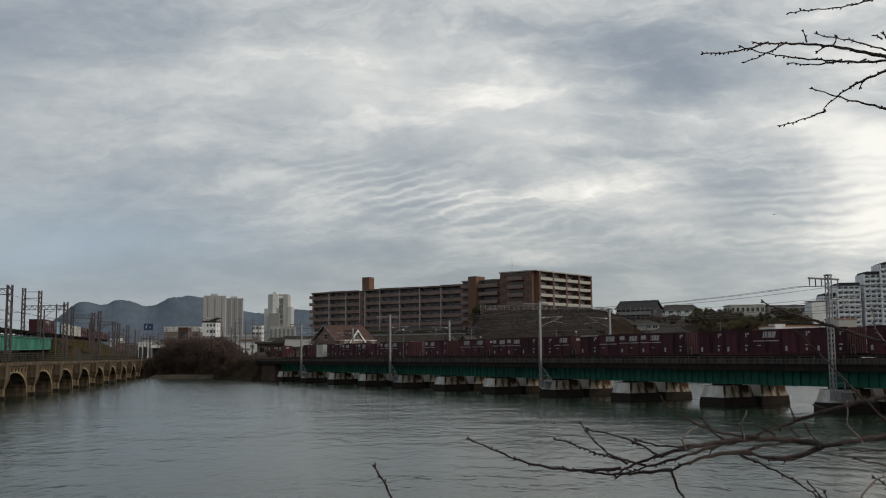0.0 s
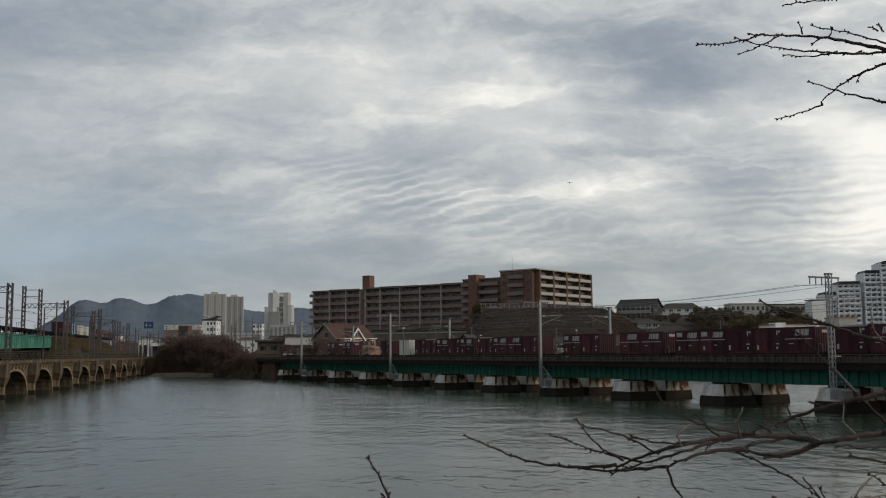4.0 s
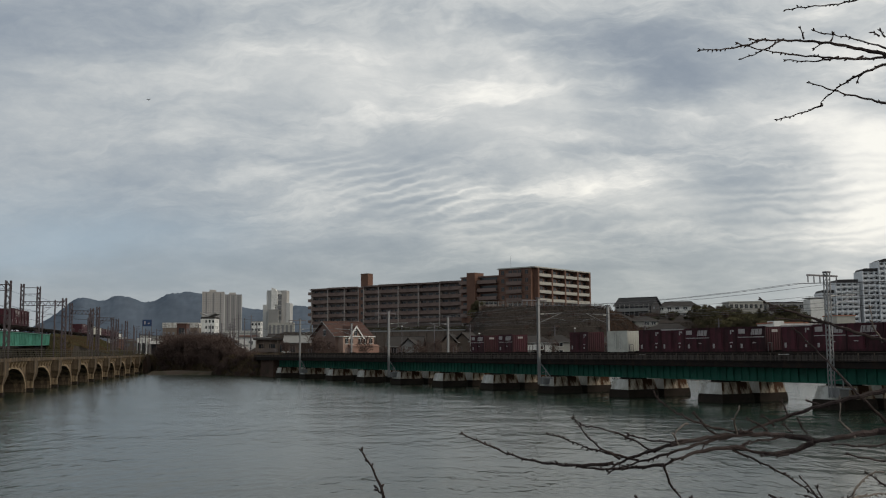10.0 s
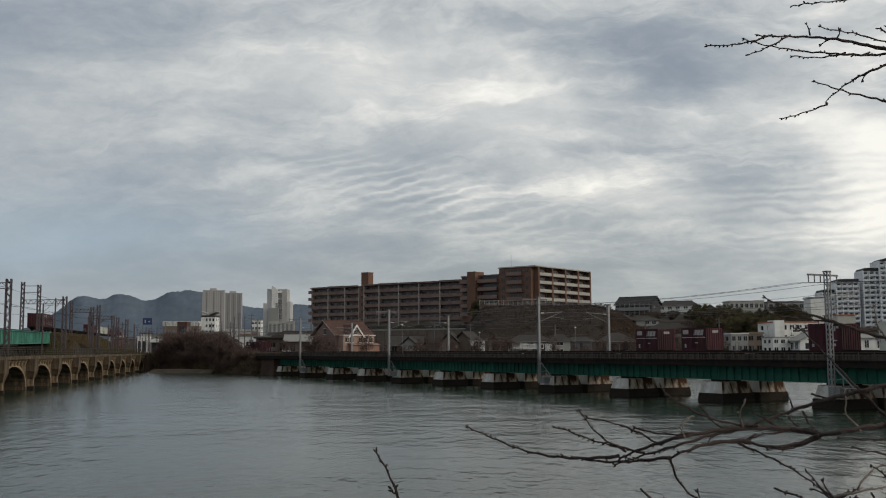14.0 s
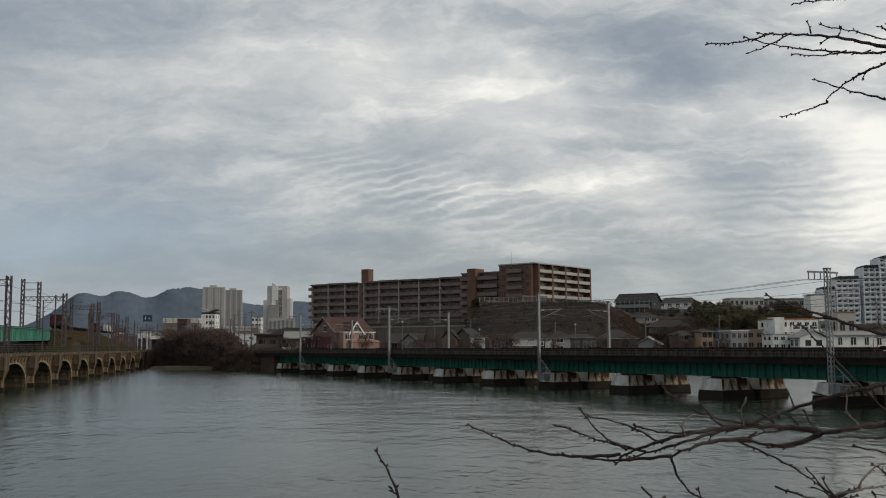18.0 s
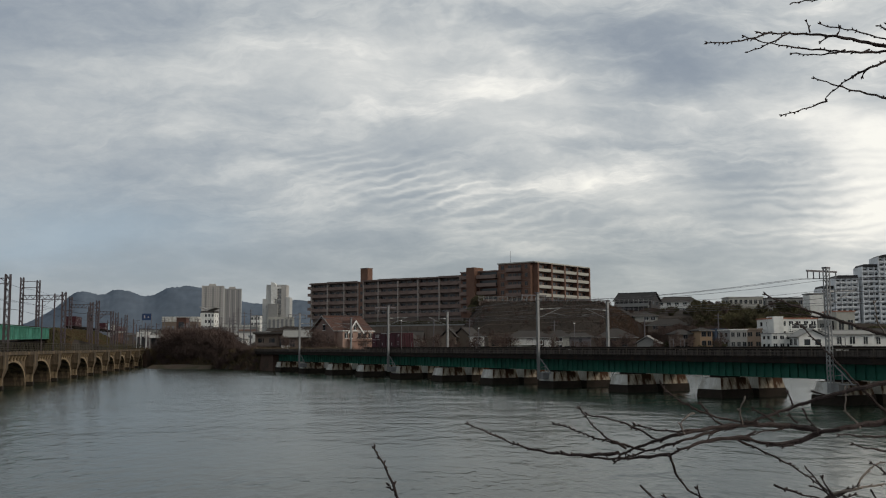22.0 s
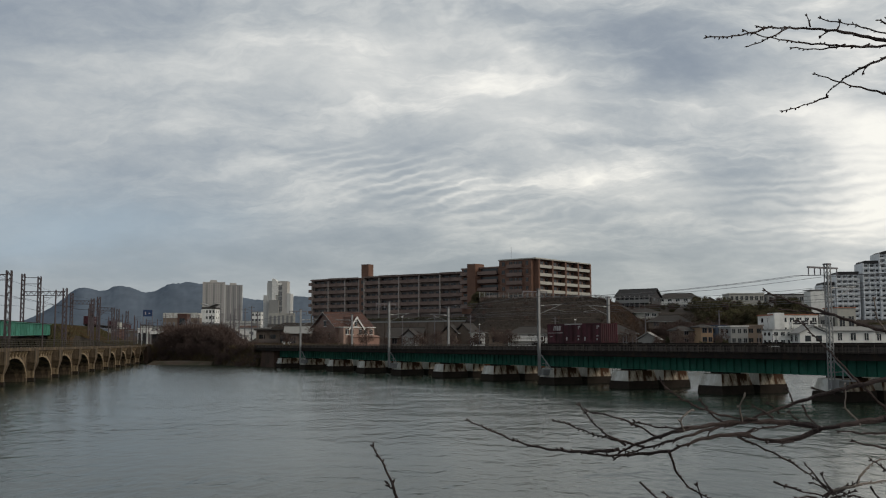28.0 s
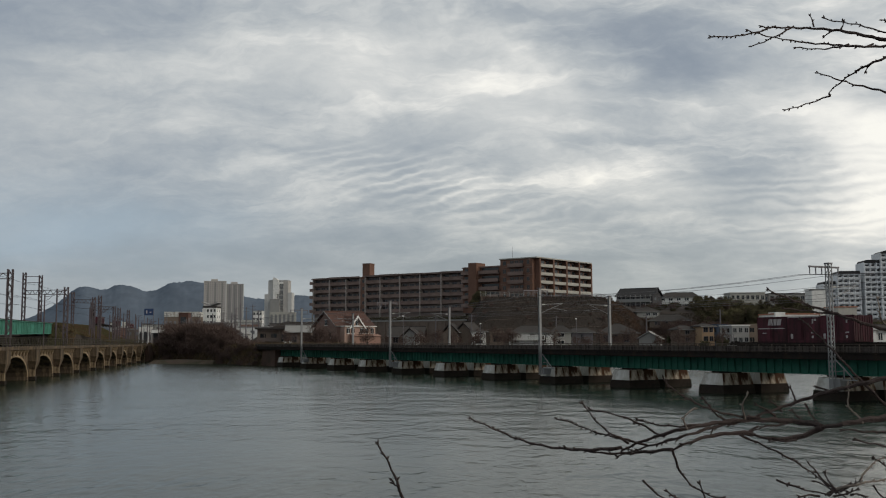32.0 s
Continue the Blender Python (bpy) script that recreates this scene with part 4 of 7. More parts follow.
def terraced_apartments():
    """White stepped flats with rounded dark roofs on the far hill."""
    for x, wide, top, y in ((213.4, 6.6, 37.9, 552), (220.6, 12.2, 43.6, 550), (235.0, 9.6, 49.6, 548), (243.4, 25, 54.8, 546)):
        m = Matrix.Translation((x, y, 0)) @ pose(0, 0, 0, 0, 0, -6)
        house = thing("terraced_apartments", "white stepped apartment block with a rounded dark roof", "apartment building", m, "terraced white apartment blocks")
        part("wall", Shape().box(0, wide, 0, 14, 2, top - 1.6), BLUEWHITE, house)
        part("end_wall", Shape().box(-0.25, 0, -1.6, 14, 2, top - 1.3), BLUEWHITE, house, "white end wall")
        hood = [(-0.2, 0)] + [(-0.2 + wide * 0.16 * k / 5, 1.7 * math.sin(math.pi / 2 * k / 5)) for k in range(1, 6)] + [(wide, 1.7), (wide, 0)]
        part("roof", Shape().prism([(x, top - 1.6 + z) for x, z in hood], -0.9, 13), ROOFDARK, house, "rounded dark metal roof")
        floors = int((top - 2 - 8.5) / 2.75)
        balconies(house, wide - 0.2, floors, 2.75, 3 if wide < 11 else (4 if wide < 15 else 8), BLUEWHITE, BLUEWHITE, BLUEWHITE, base=top - 1.7 - floors * 2.75, depth=1.5, x0=0.1, windows=1, frames=False, fin=0.16, rail_h=1.0)


def gable_house(x, y, z, turn, wide, deep, wall_h, roof_h, wall_mat, roof_mat, label, windows=((0.25, 0.55), (0.75, 0.55)), hip=0.0, eave=0.6, storeys=2, balcony=False):
    """A dwelling with a ridged roof along its width; hip: how far the ridge is drawn in."""
    m = pose(x, y, z, 0, 0, turn)
    frame_mat = WHITE if wall_mat in (WHITE, CREAM) else DULLSTEEL
    house = thing("house", label, "house", m)
    part("wall", Shape().box(-wide / 2, wide / 2, 0, deep, -5.0, wall_h), wall_mat, house)
    a, b, c = wide / 2 + eave, -eave, deep + eave
    ridge = wide / 2 + (eave if not hip else -hip)
    t = 0.18
    roof = Shape()
    v = [(-a, b, wall_h - 0.15), (a, b, wall_h - 0.15), (a, c, wall_h - 0.15), (-a, c, wall_h - 0.15), (-ridge, deep / 2, wall_h + roof_h), (ridge, deep / 2, wall_h + roof_h)]
    v += [(p[0], p[1], p[2] + t) for p in v]
    ends = [(1, 2, 5), (3, 0, 4), (7, 8, 11), (9, 6, 10), (1, 2, 8, 7), (3, 0, 6, 9)] if hip else [(1, 5, 11, 7), (5, 2, 8, 11), (0, 6, 10, 4), (4, 10, 9, 3)]
    roof.add(v, [(0, 1, 5, 4), (2, 3, 4, 5), (6, 7, 11, 10), (8, 9, 10, 11), (0, 1, 7, 6), (2, 3, 9, 8)] + ends)
    part("roof", roof, roof_mat, house)
    part("ridge_cap", Shape().tube([(-ridge, deep / 2, wall_h + roof_h + t), (ridge, deep / 2, wall_h + roof_h + t)], 0.16, 6), roof_mat, house)
    part("gutter", Shape().tube([(-a, b - 0.05, wall_h - 0.1), (a, b - 0.05, wall_h - 0.1)], 0.07, 6), GREYWALL, house)
    if not hip:
        for sx in (-1, 1):
            part("gable", Shape().add([(sx * (wide / 2 - 0.02), 0, wall_h - 0.1), (sx * (wide / 2 - 0.02), deep, wall_h - 0.1), (sx * (wide / 2 - 0.02), deep / 2, wall_h + roof_h - 0.15), (sx * (wide / 2 - 0.22), 0, wall_h - 0.1), (sx * (wide / 2 - 0.22), deep, wall_h - 0.1), (sx * (wide / 2 - 0.22), deep / 2, wall_h + roof_h - 0.15)], [(0, 1, 2), (5, 4, 3), (0, 3, 4, 1), (1, 4, 5, 2), (2, 5, 3, 0)]), wall_mat, house)
    for f in range(storeys):
        zz = wall_h * f / storeys + wall_h / storeys * 0.35
        for u, w in windows:
            hw = w * 1.3
            cx = -wide / 2 + wide * u
            win = part("window", Shape().box(cx - hw, cx + hw, -0.04, 0.05, zz, zz + wall_h / storeys * 0.48), GLASS, house)
            part("window_frame", Shape().box(cx - hw - 0.1, cx + hw + 0.1, -0.09, 0.02, zz - 0.1, zz).box(cx - hw - 0.1, cx + hw + 0.1, -0.09, 0.02, zz + wall_h / storeys * 0.48, zz + wall_h / storeys * 0.48 + 0.1).box(cx - 0.04, cx + 0.04, -0.08, 0.0, zz, zz + wall_h / storeys * 0.48).box(cx - hw - 0.1, cx - hw, -0.09, 0.02, zz, zz + wall_h / storeys * 0.48).box(cx + hw, cx + hw + 0.1, -0.09, 0.02, zz, zz + wall_h / storeys * 0.48), frame_mat, win)
        for v in (0.3, 0.7):
            win = part("window", Shape().box(wide / 2 - 0.05, wide / 2 + 0.04, deep * v - 0.7, deep * v + 0.7, zz, zz + wall_h / storeys * 0.45), GLASS, house)
    if balcony:
        zz = wall_h * 0.5
        bal = part("balcony", Shape().box(-wide * 0.45, wide * 0.3, -1.3, 0, zz - 0.12, zz + 0.05), WHITE, house, "white balcony")
        for k in range(12):
            part("baluster", Shape().box(-0.09, 0.09, -1.3, -1.2, zz, zz + 1.0), WHITE, bal, m=pose(-wide * 0.45 + wide * 0.75 * k / 11, 0, 0))
        part("handrail", Shape().box(-wide * 0.45, wide * 0.3, -1.34, -1.16, zz + 0.95, zz + 1.08), WHITE, bal)
    return house


def flat_house(x, y, z, turn, wide, deep, high, wall_mat, label, rows=2, cols=4, roof_mat=None, parapet=0.4, group="", name="house", category="house", far=False):
    m = pose(x, y, z, 0, 0, turn)
    house = thing(name, label, category, m, group)
    part("wall", Shape().box(-wide / 2, wide / 2, 0, deep, -5.0, high), wall_mat, house)
    part("roof", Shape().box(-wide / 2 - 0.2, wide / 2 + 0.2, -0.2, deep + 0.2, high, high + parapet), roof_mat or wall_mat, house)
    fh = high / rows
    cw = wide / cols
    pane = Shape().box(-cw * 0.27, cw * 0.27, -0.04, 0.04, 0, fh * 0.45).mesh("window")
    trim = Shape().box(-cw * 0.27 - 0.1, cw * 0.27 + 0.1, -0.12, 0.02, -0.12, 0.0).box(-cw * 0.27 - 0.1, cw * 0.27 + 0.1, -0.1, 0.02, fh * 0.45, fh * 0.45 + 0.08).box(-0.03, 0.03, -0.08, 0.0, 0, fh * 0.45).mesh("window_frame")
    for r in range(rows if far else 0):
        band = Shape()
        for c in range(cols):
            x0 = -wide / 2 + cw * (c + 0.5)
            band.box(x0 - cw * 0.27, x0 + cw * 0.27, -0.05, 0.04, r * fh + fh * 0.36, r * fh + fh * 0.70)
        tagged(part("window_band", band, FARGLASS, house), kind="stuff")
    for r in range(0 if far else rows):
        for c in range(cols):
            win = part("window", pane, GLASS, house, m=pose(-wide / 2 + cw * (c + 0.5), -0.01, r * fh + fh * 0.32))
            part("window_frame", trim, wall_mat, win)
        for v in (0.3, 0.7):
            for sx in (-1, 1):
                part("window", Shape().box(sx * wide / 2 - 0.03, sx * wide / 2 + 0.03, deep * v - 0.6, deep * v + 0.6, r * fh + fh * 0.32, r * fh + fh * 0.75), GLASS, house)
    return house


def build_houses():
    # the brown-roofed house with a white-edged gable
    h = gable_house(-21.6, 240.2, 4.0, 42, 10.9, 9, 5.2, 3.4, SHADEPINK, ROOFRED, "salmon and tan house with a brown clay roof and white-edged gable", ((0.2, 0.5),))
    part("front_wing", Shape().box(-4.6, 4.7, -2.2, 0.2, -1.5, 5.0), PALEPINK, h, "pale pink rendered wing")
    part("front_gable", Shape().prism([(-3.0, 4.9), (1.0, 4.9), (-1.0, 7.2)], -2.3, 3.5), PALEPINK, h, "cream cross gable")
    part("gable_roof", Shape().prism([(-3.5, 4.6), (-1.0, 7.7), (1.5, 4.6), (1.1, 4.6), (-1.0, 7.2), (-3.1, 4.6)], -2.7, 4.2), ROOFRED, h)
    part("barge_board", Shape().prism([(-3.6, 4.5), (-1.0, 7.75), (1.6, 4.5), (1.15, 4.5), (-1.0, 7.15), (-3.15, 4.5)], -2.8, -2.7), WHITE, h, "white barge board")
    part("wing_eave", Shape().box(-4.8, 4.9, -2.6, 0.0, 5.0, 5.2), WHITE, h, "white eave board")
    # the broad end gable with its white edge and two small windows
    edge = [(-0.75, 4.92), (4.5, 8.72), (9.75, 4.92), (9.75, 5.06), (4.5, 8.92), (-0.75, 5.06)]
    part("barge_board", Shape().add([(-6.15, y, z) for y, z in edge] + [(-6.05, y, z) for y, z in edge], [(0, 1, 4, 5), (1, 2, 3, 4), (11, 10, 7, 6), (10, 9, 8, 7), (0, 6, 7, 1), (1, 7, 8, 2), (3, 9, 10, 4), (4, 10, 11, 5)]), GREYWALL, h, "thin grey barge board")
    for y, z in ((2.6, 2.4), (5.8, 2.4), (4.2, 5.4)):
        win = part("window", Shape().box(-5.52, -5.44, y - 0.5, y + 0.5, z, z + 1.3), GLASS, h)
        part("window_frame", Shape().box(-5.56, -5.46, y - 0.6, y + 0.6, z - 0.12, z - 0.01).box(-5.56, -5.46, y - 0.6, y + 0.6, z + 1.3, z + 1.4), WHITE, win)
    for x, z in ((-3.6, 3.4), (-2.2, 3.4), (-1.0, 5.3), (0.4, 3.4), (2.0, 3.4), (3.6, 3.4)):
        win = part("window", Shape().box(x - 0.42, x + 0.42, -2.36, -2.28, z, z + 1.2), GLASS, h)
        part("window_frame", Shape().box(x - 0.52, x + 0.52, -2.38, -2.3, z - 0.12, z - 0.01).box(x - 0.52, x + 0.52, -2.38, -2.3, z + 1.2, z + 1.3).box(x - 0.03, x + 0.03, -2.38, -2.3, z, z + 1.2), WHITE, win)
    part("porch", Shape().box(-3.0, 5.2, -3.6, -2.2, -1, 2.7), PINK, h, "salmon garden wall")
    part("porch_roof", Shape().taper(-3.2, 5.4, -3.9, -2.1, 2.7, -3.2, 5.4, -2.4, -2.1, 3.2), PINK, h)
    gable_house(-37.4, 256, 4.0, 4, 6.4, 6, 3.9, 1.6, BANKWALL, GREYWALL, "low grey shed with a broad pale roof", ((0.3, 0.5),), storeys=1)
    shop = flat_house(-45.0, 262, 4.0, 4, 8.4, 8, 4.7, TANWALL, "flat brown workshop with a dark overhanging roof", 1, 3, ROOF)
    part("roof_slab", Shape().box(-4.9, 4.9, -1.2, 8.6, 4.75, 5.2), ROOF, shop, "dark overhanging roof slab")
    part("veranda", Shape().box(-4.3, 1.5, -1.0, 0, 1.5, 1.65).box(-4.3, 1.5, -1.0, -0.92, 1.65, 2.5), DARKWALL, shop, "brown veranda parapet")
    for k in range(4):
        part("post", Shape().box(-4.25 + 1.9 * k, -4.11 + 1.9 * k, -0.98, -0.84, -1, 4.75), DARKWALL, shop)
    single("plant_box", Shape().box(-1.0, 1.0, 0, 1.2, -0.6, 1.1), WHITE, "white steel equipment box beside the line", "box", "", pose(-37.6, 238, 4.6))
    gable_house(-10.0, 262, 4.2, -4, 9, 8, 2.6, 2.4, TANWALL, ROOF, "low tan house with a slate-blue roof", ((0.2, 0.5), (0.5, 0.6), (0.8, 0.5)), storeys=1)
    gable_house(-6.6, 256, 4.0, 80, 5, 3.2, 3.0, 1.7, GREYWALL, ROOF, "small grey annexe with a white gable", ((0.5, 0.5),), storeys=1)
    gable_house(4.2, 264, 4.2, 80, 7, 3.6, 3.6, 2.2, TANWALL, ROOF, "grey house with a dark gable", ((0.25, 0.5), (0.75, 0.5)))
    gable_house(9.0, 266, 4.2, 66, 7, 4.6, 3.6, 2.4, TANWALL, ROOF, "grey house with a dark gable beside a pole", ((0.25, 0.5), (0.75, 0.5)))
    gable_house(9.2, 254, 4.2, 0, 3.6, 5, 3.7, 0.4, WHITE, ROOF, "small white house with a balcony", ((0.5, 0.7),), hip=1, balcony=True)
    flat_house(14.0, 258, 4.2, 0, 3.4, 4, 3.4, TANWALL, "narrow tan garden store beside the houses", 1, 1)
    gable_house(21.4, 240, 4.0, -3, 10.5, 8, 3.4, 1.6, WHITE, ROOF, "cream bungalow with a grey hipped roof and balcony", ((0.75, 0.7),), storeys=1, hip=3, balcony=True)
    gable_house(29.3, 246, 4.0, -8, 5, 6, 3.6, 1.6, CREAM, ROOF, "small cream house with a hipped roof", ((0.5, 0.6),), hip=2)
    gable_house(35.2, 250, 4.0, 0, 5.4, 7, 3.6, 0.9, DULLSTEEL, ROOF, "dark blue-grey metal shed", ((0.5, 0.2),), storeys=1, hip=1)
    gable_house(44.8, 252, 4.0, -5, 9.6, 9, 3.4, 2.2, TANWALL, ROOF, "tan rendered house with a broad hipped roof", ((0.15, 0.4), (0.4, 0.5), (0.7, 0.5)), storeys=1, hip=4)
    gable_house(54.5, 248, 3.9, 70, 5, 5, 2.0, 1.6, GREYWALL, GREYWALL, "low grey shed with a white gable edge", ((0.5, 0.3),), storeys=1)
    # up the slope
    gable_house(62.4, 300, 12.3, -4, 6.8, 7, 1.9, 1.3, CREAM, ROOF, "cream house with a grey pyramid roof on the slope", ((0.5, 0.5), (0.8, 0.5)), storeys=1, hip=3.0)
    gable_house(66.0, 288, 9.3, -16, 11.3, 7, 1.9, 1.7, TANWALL, ROOF, "tan house with a long grey tiled roof on the slope", ((0.2, 0.5), (0.4, 0.5)), storeys=1, hip=3)
    gable_house(68.7, 256, 4.5, 8, 3.3, 6, 4.6, 0.5, YELLOW, ROOF, "ochre two-storey house with a balcony", ((0.3, 0.4), (0.75, 0.3)), hip=1)
    gable_house(64.3, 260, 4.5, 8, 4.0, 7, 3.8, 0.9, TANWALL, ROOF, "brown boarded house with a dark roof", ((0.5, 0.4),), hip=1)
    flat_house(74.0, 262, 4.3, 8, 2.5, 6, 5.0, BLUEWALL, "narrow house with faded blue boarding", 2, 1)
    flat_house(71.6, 247, 4.3, 8, 3.6, 3, 1.6, BLUEWALL, "low fence of faded blue boards", 1, 1, parapet=0.1)
    flat_house(72.3, 240, 4.3, 8, 4.4, 7, 4.6, GREYWALL, "pale grey two-storey house with square windows", 2, 3, WHITE, 0.25)
    flat_house(77.0, 243, 4.3, 8, 4.2, 6, 4.7, TANWALL, "tan two-storey annexe with a railed balcony", 2, 2)
    # the white cluster with an orange roof edge
    big = flat_house(87.5, 244, 4.3, 6, 11.6, 9, 7.4, WHITE, "white three-storey house with terraces and an orange roof edge", 3, 6, ROOFORANGE, 0.3)
    part("corner_turret", Shape().box(-5.9, -3.4, -1.0, 3, -1.5, 8.0), WHITE, big)
    part("terrace", Shape().box(-2.5, 5.8, -1.8, 0.0, 3.9, 4.1), WHITE, big)
    for k in range(9):
        part("baluster", Shape().box(-2.45 + k * 1.02, -2.3 + k * 1.02, -1.8, -1.7, 4.1, 5.0), WHITE, big)
    part("terrace_rail", Shape().box(-2.5, 5.9, -1.85, -1.65, 4.95, 5.1), WHITE, big)
    for z in (2.2, 4.6):
        # a flat charcoal sheet on the wall stands for the loggia's shaded depth
        part("loggia", Shape().box(-1.2, 5.7, -0.08, 0.0, z, z + 1.5), CHARWALL, big, "dark recessed loggia")
        for k in range(4):
            part("pillar", Shape().box(-1.2 + 2.2 * k, -0.9 + 2.2 * k, -0.3, -0.08, z - 0.3, z + 1.6), WHITE, big)
        part("loggia_rail", Shape().box(-1.2, 5.7, -0.28, -0.1, z, z + 0.5), WHITE, big)
    part("step_block", Shape().box(1.0, 5.7, 1.0, 8, 6.6, 7.5), CREAM, big)
    flat_house(80.4, 233, 4.2, 6, 5.0, 6, 3.7, WHITE, "white two-storey house with small windows", 2, 3, GREYWALL, 0.2)
    gable_house(82.4, 231, 4.2, -84, 5.5, 6.6, 3.0, 1.6, WHITE, GREYWALL, "white gabled house facing the river", ((0.3, 0.5), (0.7, 0.5)), storeys=1)
    flat_house(101.0, 246, 4.5, 6, 4.8, 7, 9.0, CREAM, "cream square house tower with an orange roof edge", 1, 2, ROOFORANGE, 0.25)
    flat_house(96.6, 248, 4.5, 6, 3.6, 7, 6.6, GREYWALL, "grey three-storey annexe with railed windows", 3, 2)
    gable_house(97.0, 233, 4.2, 6, 11.0, 6, 3.6, 0.7, WHITE, GREYWALL, "white house with a low pale grey roof and lattice windows", ((0.2, 0.4), (0.5, 0.5), (0.8, 0.4)), storeys=1)
    gable_house(107, 236, 4.2, 6, 9, 7, 3.4, 1.3, WHITE, ROOF, "white house with a low grey roof beside the river", ((0.2, 0.4), (0.6, 0.5)), storeys=1)
    # on the ridge
    h = gable_house(63.4, 326, 15.9, -34, 12.6, 8, 4.1, 2.6, CHARWALL, ROOFDARK, "dark two-storey apartments with a long slate roof", ((0.1, 0.5), (0.3, 0.5), (0.5, 0.5), (0.7, 0.5), (0.9, 0.5)))
    part("gallery", Shape().box(-6.0, 6.0, -1.3, 0, 2.1, 2.3).box(-6.0, 6.0, -1.3, -1.22, 2.3, 3.2), GREYWALL, h, "grey gallery rail")
    for k in range(8):
        part("post", Shape().box(-6.0 + 1.7 * k, -5.86 + 1.7 * k, -1.3, -1.16, -1, 4.5), GREYWALL, h)
    gable_house(81.4, 340, 15.9, -18, 13.4, 8, 4.4, 1.5, WHITE, ROOF, "white apartment block with a grey roof and balconies on the ridge", ((0.1, 0.5), (0.3, 0.5), (0.5, 0.5), (0.7, 0.5), (0.9, 0.5)), hip=2, balcony=True)
    gable_house(97.0, 346, 13.6, 80, 6.5, 6, 5.0, 1.9, TANWALL, ROOF, "brown house with a gabled roof among the trees", ((0.3, 0.5), (0.7, 0.5)))
    flat_house(115.2, 372, 16.4, 0, 13, 9, 6.6, CREAM, "cream flats on the ridge above the trees", 2, 7)
    flat_house(131.2, 375, 16.2, 0, 14, 9, 6.6, GREYWALL, "grey flats on the ridge above the trees", 2, 6, ROOF)
    block = thing("stair_block", "windowless pale concrete stair block behind the white houses", "building", pose(121.6, 318, 8))
    part("wall", Shape().box(-2.4, 2.4, 0, 6, -3, 13.4), WHITE, block)
    part("roof", Shape().box(-2.75, 2.75, -0.15, 6.15, 13.6, 13.9), GREYWALL, block)
    # across the river mouth, behind the thicket
    flat_house(-138, 520, 3.5, 4, 18, 12, 15.2, TANWALL, "long grey warehouse with a broad pale roof band", 2, 8, PALECON, 2.6, far=True)
    flat_house(-166.0, 700, 4, 0, 9.5, 14, 25.5, WHITE, "white office block with a dark winged roof", 6, 4, ROOF, 1.2, name="office_block", category="office block")
    block = [o for o in bpy.data.objects if o.name.startswith("office_block") and not o.parent][-1]
    part("roof_wing", Shape().prism([(-5.6, 29.8), (0, 27.8), (5.6, 29.8), (5.6, 29.0), (0, 26.8), (-5.6, 29.0)], -1, 14), GREYWALL, block, "grey winged roof slab")
    part("bright_panel", Shape().box(-5.2, -2.0, -0.3, 0, 17, 25), WHITE, block, "plain white panel")
    shop = flat_house(-100.2, 330, 3.5, 6, 3.4, 6, 6.6, WHITE, "white shop with dark panels, a flat roof and a pale canopy", 1, 2)
    for k in range(2):
        part("sign_bar", Shape().box(-1.3 + 1.5 * k, -0.5 + 1.5 * k, -0.2, -0.1, 1.4, 5.4), CHARWALL, shop)
    part("canopy", Shape().box(2.6, 7.4, -1.5, 4, 5.0, 6.0), WHITE, shop, "pale canopy")
    for k in (2.9, 7.1):
        part("canopy_post", Shape().box(k - 0.12, k + 0.12, -1.3, -1.1, -1, 5.0), GREYWALL, shop)
    part("canopy_wall", Shape().box(2.8, 7.2, 1, 4, -1, 5.0), CHARWALL, shop)
    flat_house(-85.5, 420, 3.5, 0, 13, 9, 10.2, GREYWALL, "grey works with a pale flat roof and a band of windows", 2, 6, PALECON, 1.0)
    flat_house(-132, 700, 4, 0, 6.8, 8, 23, WHITE, "slim white block of flats in the town", 6, 3, GREYWALL, name="apartment_block", category="apartment block")
    flat_house(-87.5, 400, 3.5, 0, 5.0, 6, 7.4, MAROON, "low maroon shop in the riverside town", 1, 3, GREYWALL, 0.3)
    gable_house(-59.7, 300, 3.6, 70, 4, 4.8, 4.2, 1.4, TOWERPALE, GREYWALL, "small pale shed with a low pitched roof", ((0.5, 0.3),), storeys=1)
    flat_house(-124, 470, 3.5, 0, 4.5, 6, 15.5, ROOFRED, "narrow red-brown stair tower in the town", 2, 1)
    flat_house(-105, 480, 3.5, 0, 12, 8, 9.0, GREYWALL, "grey flat-roofed works in the town", 2, 5)
    board = thing("sign_board", "blue sign board on a steel gantry", "sign", pose(-98.6, 330, 3.5, 0, 0, 4))
    part("panel", Shape().box(-1.5, 1.5, -0.1, 0.1, 10.9, 13.1), SIGNBLUE, board)
    part("sign_bar", Shape().box(-0.9, -0.5, -0.14, -0.1, 11.5, 12.5), MARK, board)
    part("sign_bar", Shape().box(0.3, 0.8, -0.14, -0.1, 11.7, 12.1), MARK, board)
    for k in (-1.5, 1.5):
        part("post", Shape().tube([(k, 0.1, -1), (k, 0.1, 13)], 0.12, 6), DULLSTEEL, board)
    for x, y, h, w, cols in ((-348, 1500, 92.5, 33, 12), (-319.5, 1508, 88.5, 26, 9)):
        flat_house(x, y, 5, 14, w, 14, h, FARTOWER if h > 90 else FARTOWERDARK, "tall grey residential tower far across the town", 28, cols, name="tower_block", category="tower block", group="far tower blocks", far=True)
        block = [o for o in bpy.data.objects if o.name.startswith("tower_block") and not o.parent][-1]
        # strips proud of the wall, greyed to look like the shade of upright bays
        for k in (-0.32, 0.0, 0.32):
            part("recess", Shape().box(w * k - 0.7, w * k + 0.7, -0.25, 0.0, 0, h - 2), FARGLASS, block)
